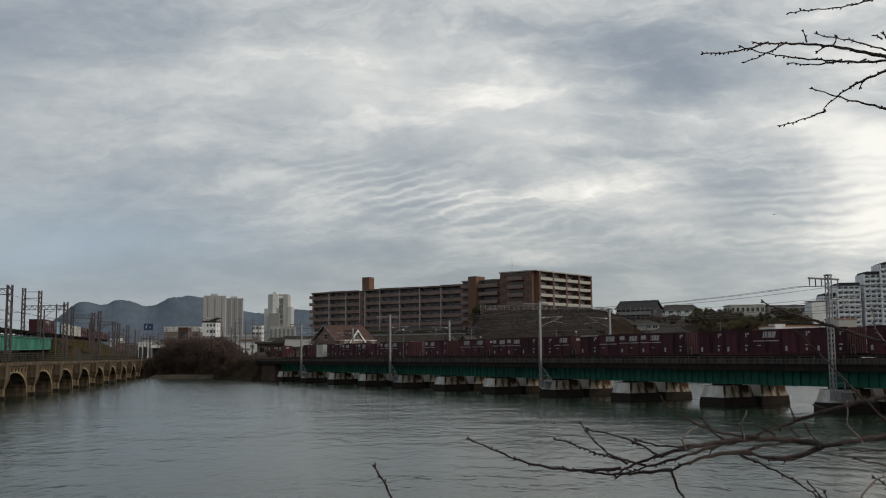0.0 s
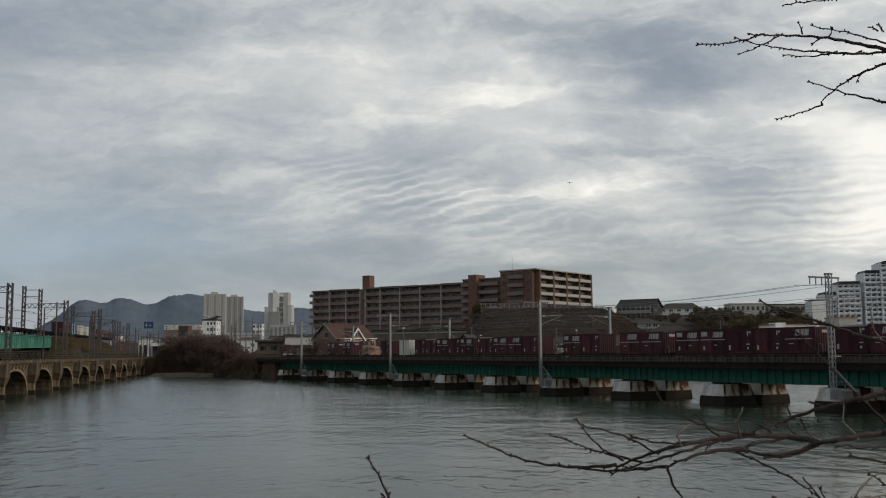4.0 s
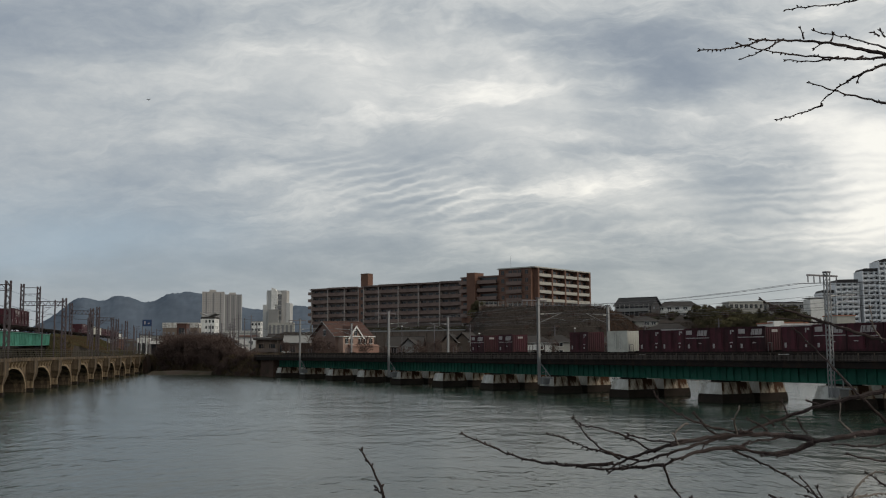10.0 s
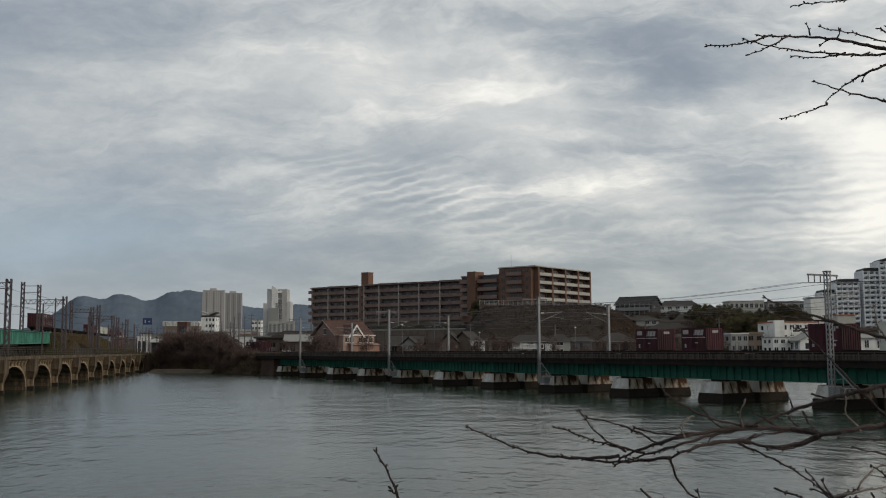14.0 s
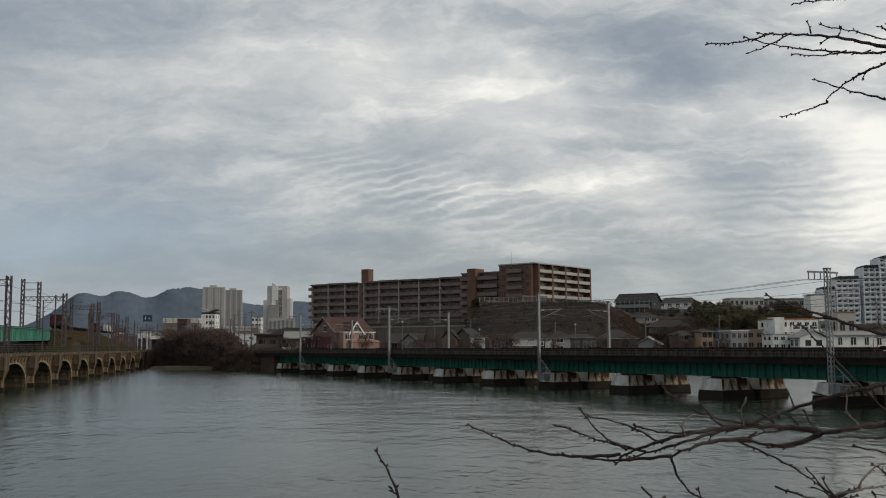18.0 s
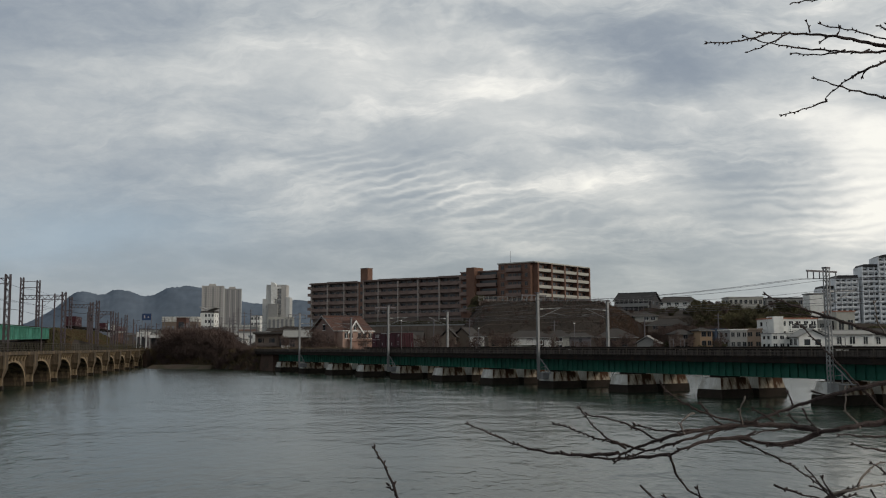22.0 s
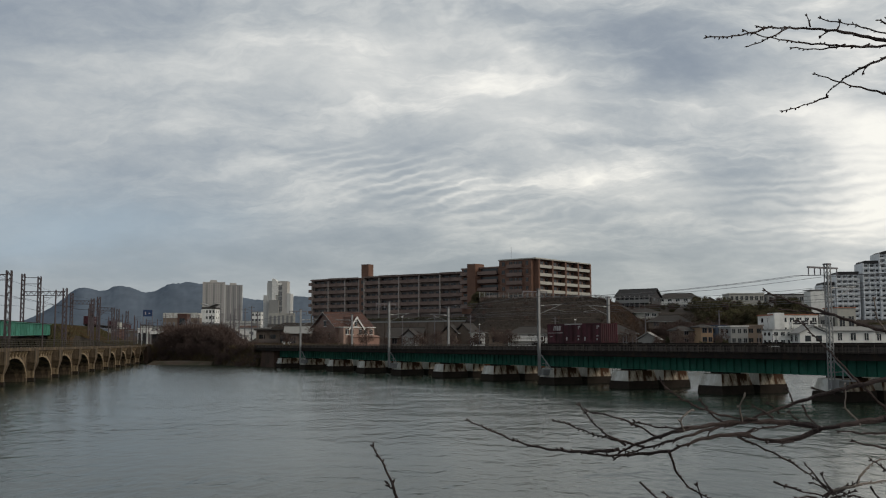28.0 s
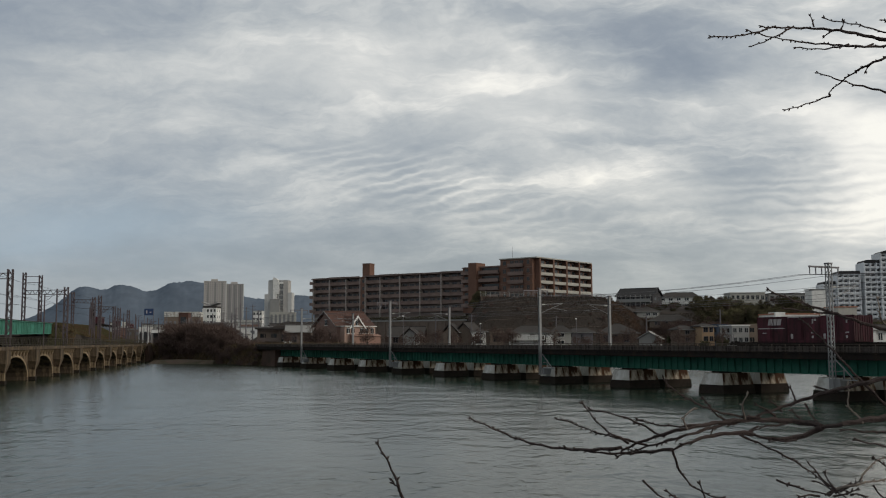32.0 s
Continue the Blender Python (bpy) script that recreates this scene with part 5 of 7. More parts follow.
        for k in (-0.485, -0.16, 0.16, 0.485):
            part("corner_column", Shape().box(w * k - 0.75, w * k + 0.75, -0.5, 0.0, 0, h - 1), TOWERPALE if k > 0.2 else FARTOWER, block, "pale column of corner windows")
        part("roof_plant", Shape().box(-6, 4, 3, 9, h, h + 3.5), FARTOWER, block)
        part("side_wall", Shape().box(w / 2, w / 2 + 0.4, -0.6, 14, -2, h - 1), WHITE, block)
    t = flat_house(-201.1, 1200, 5, 0, 24, 22, 75, TOWERPALE, "stepped pale office tower with a curved glass crown", 20, 6, name="office_tower", category="office tower", far=True)
    part("column", Shape().box(-12.2, -6.4, -1.5, 16, 0, 73.5), TOWERPALE, t, "pale stair column")
    part("column", Shape().box(6.0, 12.2, -1.5, 16, 0, 74.5), FARTOWER, t, "grey stair column")
    sail = [(-6.2, 0)] + [(-6.2 + 7.5 * math.sin(math.pi / 2 * k / 6), 70 + 8.5 * math.cos(math.pi / 2 * k / 6)) for k in range(7)] + [(1.3, 58), (-2.0, 58), (-2.0, 0)]
    part("curved_sail", Shape().prism(sail, -3.0, 10), WHITE, t, "bright curved white shaft")
    part("cornice", Shape().box(-1.5, 6.0, -2.0, 8, 70.5, 73.0), WHITE, t)
    for k in range(5):
        part("glass_band", Shape().box(1.3, 6.0, -1.2, 0.0, 40 + 6.2 * k, 43.8 + 6.2 * k), FARGLASS, t)
    part("side_block", Shape().box(12, 16.5, -2, 20, -2, 60), TOWERPALE, t)
    part("side_block", Shape().box(-16.5, -12, -2, 20, -2, 58), TOWERPALE, t)
    part("front_block", Shape().box(-9, 2.6, -6, -0.9, -2, 52), GREYWALL, t, "grey lower block")
    podium = part("podium", Shape().box(-9, 23, -9, -6, -2, 36), CREAM, t)
    for k in range(6):
        part("podium_window", Shape().box(-7.6 + 5.1 * k, -5.0 + 5.1 * k, -9.2, -8.9, 10, 33), FARGLASS, podium)


def utility_poles():
    for x, y, top in ((72.5, 258, 13.5), (54, 262, 12.5), (30, 262, 12.0), (-2, 262, 12.5), (7.5, 262, 12.5), (-56, 272, 16.0), (-55.6, 278, 15.2), (-52.2, 270, 15.6), (-53.6, 286, 14.6), (-66, 282, 13.5), (-82, 330, 13), (-90, 345, 13.5), (-77, 312, 14.5), (-61, 290, 15.5), (-58.4, 276, 13.2), (-63.5, 296, 14.2), (-71, 318, 15), (-95, 372, 16.5), (-108, 385, 17), (100, 262, 12.5)):
        pole = thing("utility_pole", "grey concrete utility pole with cross arms", "utility pole", pose(x, y, 3.5), "utility poles of the town")
        part("shaft", Shape().tube([(0, 0, -1), (0, 0, top - 3.5)], [0.20, 0.13], 8), DULLSTEEL, pole)
        for k in (0.5, 1.3):
            part("cross_arm", Shape().box(-0.9, 0.9, -0.06, 0.06, top - 3.5 - k, top - 3.4 - k), DULLSTEEL, pole)


def knoll_fence():
    m, length = facade_frame(11.5, 301, 50.5, 316, 0)
    fence = thing("hilltop_fence", "pale grey mesh fence on a low wall along the knoll", "fence", m)
    part("kerb", Shape().box(0, length, -0.15, 0.15, 16.5, 19.0), BANKWALL, fence)
    for k in range(27):
        part("post", Shape().box(length / 26 * k - 0.05, length / 26 * k + 0.05, -0.05, 0.05, 19.0, 20.6), GREYWALL, fence)
    for z in (19.3, 19.7, 20.1, 20.5):
        part("rail", Shape().box(0, length, -0.025, 0.025, z - 0.025, z + 0.025), GREYWALL, fence)


def slope_net():
    """Rockfall netting on the face of the knoll: cables along the slope."""
    net = thing("slope_net", "weathered rockfall net of pale cables on the brown slope", "netting")
    for y in (271, 275.5, 280, 284.5, 289, 293.5):
        xs = [8 + 2.5 * k for k in range(20)]
        part("cable", Shape().tube([(x, y + 0.05 * (x - 30), land(x, y + 0.05 * (x - 30)) + 0.55 + 0.12 * math.sin(x)) for x in xs], 0.040, 4), BANKWALL, net)


utility_poles()
knoll_fence()
slope_net()


def far_town():
    """Low roofs between the river and the hills."""
    r = random.Random(3)
    walls = (WHITE, WHITE, CREAM, GREYWALL, PALECON)
    for i in range(52):
        y = r.uniform(560, 1150)
        x = y * r.uniform(-0.42, -0.13)
        w, h = r.uniform(9, 24), r.uniform(6, 12) + y * 0.003
        if r.random() < 0.5:
            flat_house(x, y, 3.5, r.uniform(-15, 15), w, 12, h, r.choice(walls), "low flat-roofed building across the town", 2, max(3, int(w / 4)), group="buildings of the town", name="town_building", category="building", far=True)
        else:
            gable_house(x, y, 3.5, r.uniform(-15, 15), w * 0.7, 10, h * 0.7, 3, r.choice(walls), r.choice((ROOF, ROOF, ROOFRED)), "low pitched-roof building across the town", storeys=0)


def near_town():
    """Small blocks, sheds and signs between the bank and the towers."""
    r = random.Random(11)
    walls = (WHITE, CREAM, PALECON, GREYWALL, PALECON, TANWALL, PINK)
    for i in range(46):
        y = r.uniform(370, 560)
        x = y * r.uniform(-0.345, -0.165)
        w, h = r.uniform(5, 12), r.uniform(5.5, 12.0) * y / 480
        wall = r.choice(walls)
        if r.random() < 0.6:
            flat_house(x, y, 3.5, r.uniform(-12, 12), w, 8, h, wall, "small flat-roofed block in the riverside town", 2 if h < 9 else 3, max(2, int(w / 2.6)), r.choice((None, ROOF, GREYWALL)), 0.4, "small blocks of the town", "town_building", "building", True)
        else:
            gable_house(x, y, 3.5, r.uniform(-25, 25), w, 8, h * 0.75, 2.2, wall, r.choice((ROOF, GREYWALL, ROOFRED)), "small pitched-roof house in the riverside town", storeys=0)


def build_hills():
    """Wooded hills behind the town."""
    # bearing, height and half-width of each rounded top
    tops = [(-0.3652, 74.6, 0.0217), (-0.3277, 91.6, 0.0231), (-0.278, 9.5, 0.012), (-0.2565, 199.5, 0.0702), (-0.143, 101.0, 0.0488), (-0.3669, 31.4, 0.4782), (-0.0665, 61.0, 0.0838), (-0.3815, 93.8, 0.0425)]

    def crest(a):
        return 40 + sum(h * math.exp(-((a - c) / w) ** 2) for c, h, w in tops)
    verts, faces = [], []
    n, rows = 520, 30
    for j in range(rows):
        t = j / (rows - 1)
        for i in range(n):
            a = -0.75 + 0.95 * i / (n - 1)
            rough = noise.noise((a * 60, t * 5, 2)) * 14 + noise.noise((a * 260, t * 14, 5)) * 10 + noise.noise((a * 620, t * 40, 5)) * 6
            y = 3900 + 500 * t
            verts.append((a * y, y, crest(a) * math.sin(math.pi / 2 * t) ** 0.8 + rough * 0.5 * t))
    faces = [(j * n + i, j * n + i + 1, (j + 1) * n + i + 1, (j + 1) * n + i) for j in range(rows - 1) for i in range(n - 1)]
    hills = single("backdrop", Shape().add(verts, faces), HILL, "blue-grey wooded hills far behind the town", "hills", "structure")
    for p in hills.data.polygons:
        p.use_smooth = True


build_houses()
far_town()
near_town()
long_apartments()
corner_apartments()
terraced_apartments()
build_hills()

# ---- goods trains ----
def make_container(mat, style, label):
    """A twelve-foot box: ribbed sides and ends, corner posts, side doors, and its markings."""
    c = thing("freight_container", label, "container")
    L, W, H = 3.66, 2.44, 2.42
    body = Shape().box(-L / 2 + 0.05, L / 2 - 0.05, -W / 2 + 0.05, W / 2 - 0.05, 0.08, H - 0.06)
    part("body", body, mat, c)
    for sx in (-1, 1):
        edge = [(-W / 2 + 0.1, 0.0)]
        for k in range(7):
            y = -W / 2 + 0.3 + (W - 0.6) * k / 6
            edge += [(y - 0.10, 0.0), (y - 0.06, 0.06), (y + 0.06, 0.06), (y + 0.10, 0.0)]
        edge += [(W / 2 - 0.1, 0.0), (W / 2 - 0.1, -0.04), (-W / 2 + 0.1, -0.04)]
        n = len(edge)
        panel = Shape().add([(d, y, 0.12) for y, d in edge] + [(d, y, H - 0.12) for y, d in edge], [tuple(range(n)), tuple(range(2 * n - 1, n - 1, -1))] + [(i, i + n, (i + 1) % n + n, (i + 1) % n) for i in range(n)])
        part("end_panel", panel, mat, c, m=pose(sx * (L / 2 - 0.06), 0, 0, 0, 0, 0 if sx > 0 else 180))
    for sx in (-1, 1):
        for sy in (-1, 1):
            part("corner_post", Shape().box(sx * (L / 2 - 0.06) - 0.06, sx * (L / 2 - 0.06) + 0.06, sy * (W / 2 - 0.06) - 0.06, sy * (W / 2 - 0.06) + 0.06, 0, H), mat, c)
    for sy in (-1, 1):
        part("bottom_rail", Shape().box(-L / 2, L / 2, sy * (W / 2 - 0.05) - 0.05, sy * (W / 2 - 0.05) + 0.05, 0, 0.16), mat, c)
        part("top_rail", Shape().box(-L / 2, L / 2, sy * (W / 2 - 0.05) - 0.05, sy * (W / 2 - 0.05) + 0.05, H - 0.13, H), MARK if style == "T" else mat, c)
        for k in (-1, 1) if sy < 0 else ():
            part("door_leaf", Shape().box(k * 0.86 - 0.82, k * 0.86 + 0.82, sy * (W / 2 - 0.03) - 0.025, sy * (W / 2 - 0.03) + 0.025, 0.2, H - 0.18), mat, c)
            part("lock_rod", Shape().tube([(k * 0.2, sy * (W / 2 + 0.02), 0.25), (k * 0.2, sy * (W / 2 + 0.02), H - 0.25)], 0.025, 5), mat, c)
    y = -W / 2 - 0.012
    def mark(x0, x1, z0, z1, lean=0.0):
        for s in (1,):
            part("marking", Shape().add([(s * x0, s * y, z0), (s * x1, s * y, z0), (s * (x1 + lean), s * y, z1), (s * (x0 + lean), s * y, z1), (s * x0, s * (y + 0.008), z0), (s * x1, s * (y + 0.008), z0), (s * (x1 + lean), s * (y + 0.008), z1), (s * (x0 + lean), s * (y + 0.008), z1)], [(0, 1, 2, 3), (7, 6, 5, 4), (0, 4, 5, 1), (1, 5, 6, 2), (2, 6, 7, 3), (3, 7, 4, 0)]), MARK, c)
    if style in "PL":
        part("marking", Shape().box(L / 2 + 0.004, L / 2 + 0.014, -0.35, 0.45, 1.86, 2.12), MARK, c)
    if style == "P":
        mark(-1.6, -0.75, 1.75, 2.2)
        for x0, x1 in ((0.0, 0.42), (0.48, 0.9), (0.96, 1.38)):
            mark(x0, x1, 1.62, 2.18, 0.12)
        mark(-1.7, 1.7, 1.36, 1.44)
        mark(-1.35, -1.1, 0.35, 0.75)
        mark(0.2, 0.6, 0.8, 0.9)
    elif style == "L":
        for x0, x1 in ((-0.5, -0.05), (0.02, 0.5), (0.57, 1.05)):
            mark(x0, x1, 1.62, 2.2, 0.14)
        mark(-1.7, 1.5, 1.28, 1.36)
        mark(-1.2, -0.7, 0.85, 0.93)
    elif style in "JT":
        mark(1.0, 1.16, 1.72, 2.14)
        mark(1.22, 1.48, 1.95, 2.14)
        mark(-1.45, -1.2, 0.35, 0.8)
        mark(0.9, 1.3, 0.85, 0.95)
        mark(0.95, 1.15, 0.4, 0.62)
    elif style == "W":
        for k in range(4):
            part("door_seam", Shape().box(-0.5 + 0.33 * k, -0.46 + 0.33 * k, y - 0.004, y + 0.01, 0.3, 2.2), GREYWALL, c)
    return c


def make_wagon():
    """A low flat wagon for five boxes, on two bogies."""
    w = thing("flat_wagon", "sooty low container flat wagon on two bogies", "railway wagon")
    L = 18.7
    part("deck_frame", Shape().box(-L / 2, L / 2, -1.15, -0.85, 0.60, 0.86).box(-L / 2, L / 2, 0.85, 1.15, 0.60, 0.86).box(-L / 2, L / 2, -0.2, 0.2, 0.5, 0.9), SOOT, w)
    ribs = Shape()
    for k in range(16):
        x = -L / 2 + 0.2 + (L - 0.4) * k / 15
        ribs.box(x - 0.12, x + 0.12, -1.2, 1.2, 0.66, 0.85)
    part("cross_bearers", ribs, SOOT, w)
    for sy in (-1, 1):
        part("truss_rod", Shape().bar((-5.5, sy, 0.66), (-3.5, sy, 0.36), 0.12).bar((-3.5, sy, 0.36), (3.5, sy, 0.36), 0.12).bar((3.5, sy, 0.36), (5.5, sy, 0.66), 0.12), SOOT, w)
    for sx in (-1, 1):
        part("end_rail", Shape().bar((sx * L / 2, -1.1, 0.86), (sx * L / 2, -1.1, 1.6), 0.05).bar((sx * L / 2, -1.1, 1.7), (sx * L / 2, -0.6, 1.7), 0.05).bar((sx * L / 2, -0.6, 1.7), (sx * L / 2, -0.6, 0.86), 0.05), DULLSTEEL, w)
        part("coupler", Shape().box(sx * L / 2 - 0.1 + (0 if sx > 0 else -0.75), sx * L / 2 + 0.1 + (0.75 if sx > 0 else 0), -0.15, 0.15, 0.72, 0.98), SOOT, w)
        bogie = part("bogie", Shape().box(sx * 7.1 - 1.4, sx * 7.1 + 1.4, -0.95, -0.8, 0.34, 0.62).box(sx * 7.1 - 1.4, sx * 7.1 + 1.4, 0.8, 0.95, 0.34, 0.62).box(sx * 7.1 - 0.25, sx * 7.1 + 0.25, -0.9, 0.9, 0.3, 0.7), SOOT, w)
        for ax in (-0.95, 0.95):
            for sy in (-1, 1):
                part("wheel", Shape().tube([(sx * 7.1 + ax, sy * 0.6, 0.43), (sx * 7.1 + ax, sy * 0.72, 0.43)], 0.42, 14), SOOT, bogie)
    return w


LABELS = {"P": "maroon freight container with a white panel and slanted marks", "L": "maroon freight container with slanted white marks",
          "J": "dark maroon freight container with a small white mark", "T": "dark maroon freight container with a white top edge",
          "W": "off-white freight container, plain sides", "B": "pale blue freight container", "N": "navy blue freight container"}
PAINT = {"W": PALEBOX, "B": BLUEBOX, "N": NAVYBOX}
PROTO = {}


def load(kind):
    """A container of that kind: the first is built, the rest are copies."""
    if kind not in PROTO:
        PROTO[kind] = make_container(PAINT.get(kind, MAROON), kind, LABELS[kind])
        PROTO[kind]["group"] = "containers of the goods trains"
        return PROTO[kind]
    return copy_thing(PROTO[kind], Matrix())


def flat():
    if "wagon" not in PROTO:
        PROTO["wagon"] = make_wagon()
        PROTO["wagon"]["group"] = "wagons of the goods trains"
        return PROTO["wagon"]
    return copy_thing(PROTO["wagon"], Matrix())


# wagons of the train on the bridge, from its head: what stands in the five places of each, front first
BRIDGE_TRAIN = {7: "JJJJJ", 6: "JPJJJ", 5: "JJLJJ", 4: "JPPLT", 3: "LJJPP", 2: "LL.JP", 1: ".JLPT", 0: "PJPTJ", -1: "W.J..", -2: ".P.P.",
                -3: ".....", -4: ".....", -5: ".....", -6: ".....", -7: ".....", -8: ".....", -9: ".JTL."}
# wagons of the train on the raised line, by their place in it
LEFT_TRAIN = {9: "JPJJP", 8: "JJPJJ", 7: "JPJJJ", 6: "PJJJP", 5: "JJPJJ", 4: "JPJPJ", 3: "WW.WW", 2: "..WWW", 1: "..NBB", 0: "JJPPJ",
              -1: ".....", -2: ".....", -3: ".....", -4: ".....", -5: ".....", -6: "JJJPJ"}
PITCH = 20.4
moving = []        # thing, its place along the line when its train's mark is at 0, and the line


def build_trains():
    for line, wagons in (("bridge", BRIDGE_TRAIN), ("left", LEFT_TRAIN)):
        for index, places in wagons.items():
            front = index * PITCH
            moving.append((flat(), front - 9.4, 0.0, line))
            for k, kind in enumerate(places):
                if kind != ".":
                    moving.append((load(kind), front - 0.25 - 3.7 * k - 1.83, 0.86, line))


def parked_boxes():
    for x, y, kind in ((-128, 400, "J"), (-124, 401, "P"), (-115, 405, "J"), (-111, 408, "J"), (-150, 425, "J"), (-141, 428, "P"), (-103, 420, "J"), (-99, 421, "J"), (-133, 440, "N"), (-96, 440, "P")):
        box = load(kind)
        box.matrix_basis = pose(x, y, land(x, y) + 0.25, 0, 0, 96)


build_piers()
build_girders()
build_deck()
build_trains()
parked_boxes()
# branches by their root; each twig: where it springs, heading in degrees, length, bend, wriggle
UPPER = [
    (0.001, 0.0, 172, 0.391, 2, -5), (-0.346, 0.047, -157, 0.18, -27, 1), (-0.297, 0.046, -143, 0.127, -21, -2), (0.001, 0.0, 191, 0.43, -32, -4), (-0.149, -0.004, -171, 0.146, -11, 5),
    (0.002, 0.015, 167, 0.222, -1, -4), (0.03, 0.190, -166, 0.325, -5, 6), (-0.242, 0.045, 108, 0.031, -7, 1), (-0.181, 0.037, -152, 0.037, 2, 0), (-0.083, -0.003, -168, 0.045, -4, 4),
    (-0.169, 0.038, 68, 0.023, 8, -7), (-0.02, 0.05, 120, 0.02, 10, 0), (-0.035, 0.052, 150, 0.022, 0, 0),
]
DROOPING = [(0.0, 0.005, -168, 0.242, 32, 0), (-0.204, -0.116, -158, 0.129, -9, 0), (-0.006, -0.117, 168, 0.24, -6, 1), (-0.086, -0.023, -130, 0.033, 0, 0)]
BOUGHS = [
    (0.004, 0.003, -173, 0.21, 1, -1), (-0.204, -0.021, -191, 0.451, 35, 0), (-0.648, -0.065, 182, 0.345, -27, 4), (-0.204, -0.024, -149, 0.163, -52, 0), (-0.536, -0.07, 191, 0.236, -24, 1),
    (0.008, 0.102, -164, 0.433, 0, -4), (-0.633, -0.056, 154, 0.134, -31, 4), (-0.591, -0.06, 161, 0.205, 5, 6), (-0.554, -0.042, 149, 0.173, 21, -4), (-0.472, -0.016, 191, 0.139, -32, 0),
    (-0.536, -0.069, -82, 0.164, 72, -4), (-0.603, -0.136, -60, 0.082, 48, 3), (-0.34, -0.001, 186, 0.235, -56, -4), (-0.385, -0.039, -24, 0.286, -16, 2), (-0.308, -0.137, -19, 0.115, 8, -3),
]
SHOOTS = [
    (-0.374, -0.008, 98, 0.059, -26, 18), (-0.502, -0.026, 103, 0.055, -61, 20), (-0.258, 0.031, 115, 0.033, -8, 4), (-0.113, -0.015, 119, 0.098, -17, 24), (-0.178, -0.157, 7, 0.15, 4, 6),
    (-0.219, 0.068, -32, 0.046, 37, -3), (-0.178, -0.166, 148, 0.052, 6, 1), (-0.197, -0.149, 127, 0.06, 4, -3), (-0.126, -0.149, 72, 0.095, -58, 4), (-0.039, -0.125, 142, 0.062, 8, 3),
    (-0.464, -0.185, 108, 0.041, -3, 3), (-0.415, -0.008, 142, 0.069, -16, 7), (-0.023, -0.028, 183, 0.138, -6, 6), (-0.507, -0.178, 167, 0.047, -15, 7), (-0.02, -0.07, 174, 0.112, -8, 1),
    (-0.24, 0.03, -61, 0.053, 12, -3), (-0.358, -0.038, 173, 0.182, 34, 0),
    (-0.372, -0.005, 190, 0.295, 10, 2), (-0.28, -0.013, 188, 0.092, 8, -4), (-0.262, -0.05, 176, 0.056, 6, 3), (-0.306, 0.002, 141, 0.047, 12, 4), (-0.292, 0.012, 128, 0.03, 18, 2),
    (-0.25, -0.004, 136, 0.024, 0, 3), (-0.345, -0.02, 215, 0.036, -20, 3), (-0.096, -0.149, -58, 0.034, 10, 0), (-0.44, -0.02, 236, 0.018, 0, 0),
]


def sprays():
    """The tangle of short twigs at the foot of the lower branch."""
    r = random.Random(5)
    made = []
    for _ in range(7):
        x, z = r.uniform(-0.22, -0.14), r.uniform(-0.175, -0.158)
        made.append((x, z, r.choice((r.uniform(-15, 30), r.uniform(125, 190))), r.uniform(0.025, 0.055), r.uniform(-35, 25), r.uniform(-10, 12)))
    return made


TWIGS = {
    "upper": ((1.250, 2.600, 6.300), UPPER), "drooping": ((1.250, 2.600, 6.270), DROOPING), "lower": ((1.040, 2.200, 5.330), BOUGHS + SHOOTS + sprays()),
    "right": ((1.150, 2.400, 5.500), [(-0.002, 0.004, 169, 0.374, -14, -3), (0.012, -0.256, 130, 0.424, 7, 3), (-0.064, 0.015, 115, 0.089, -12, 12), (-0.192, 0.061, 174, 0.125, 0, 0)]),
    "spring": ((-0.070, 2.000, 5.130), [(0.003, 0.005, 99, 0.173, 27, 2), (-0.02, 0.082, 156, 0.016, -25, 22)]),
}
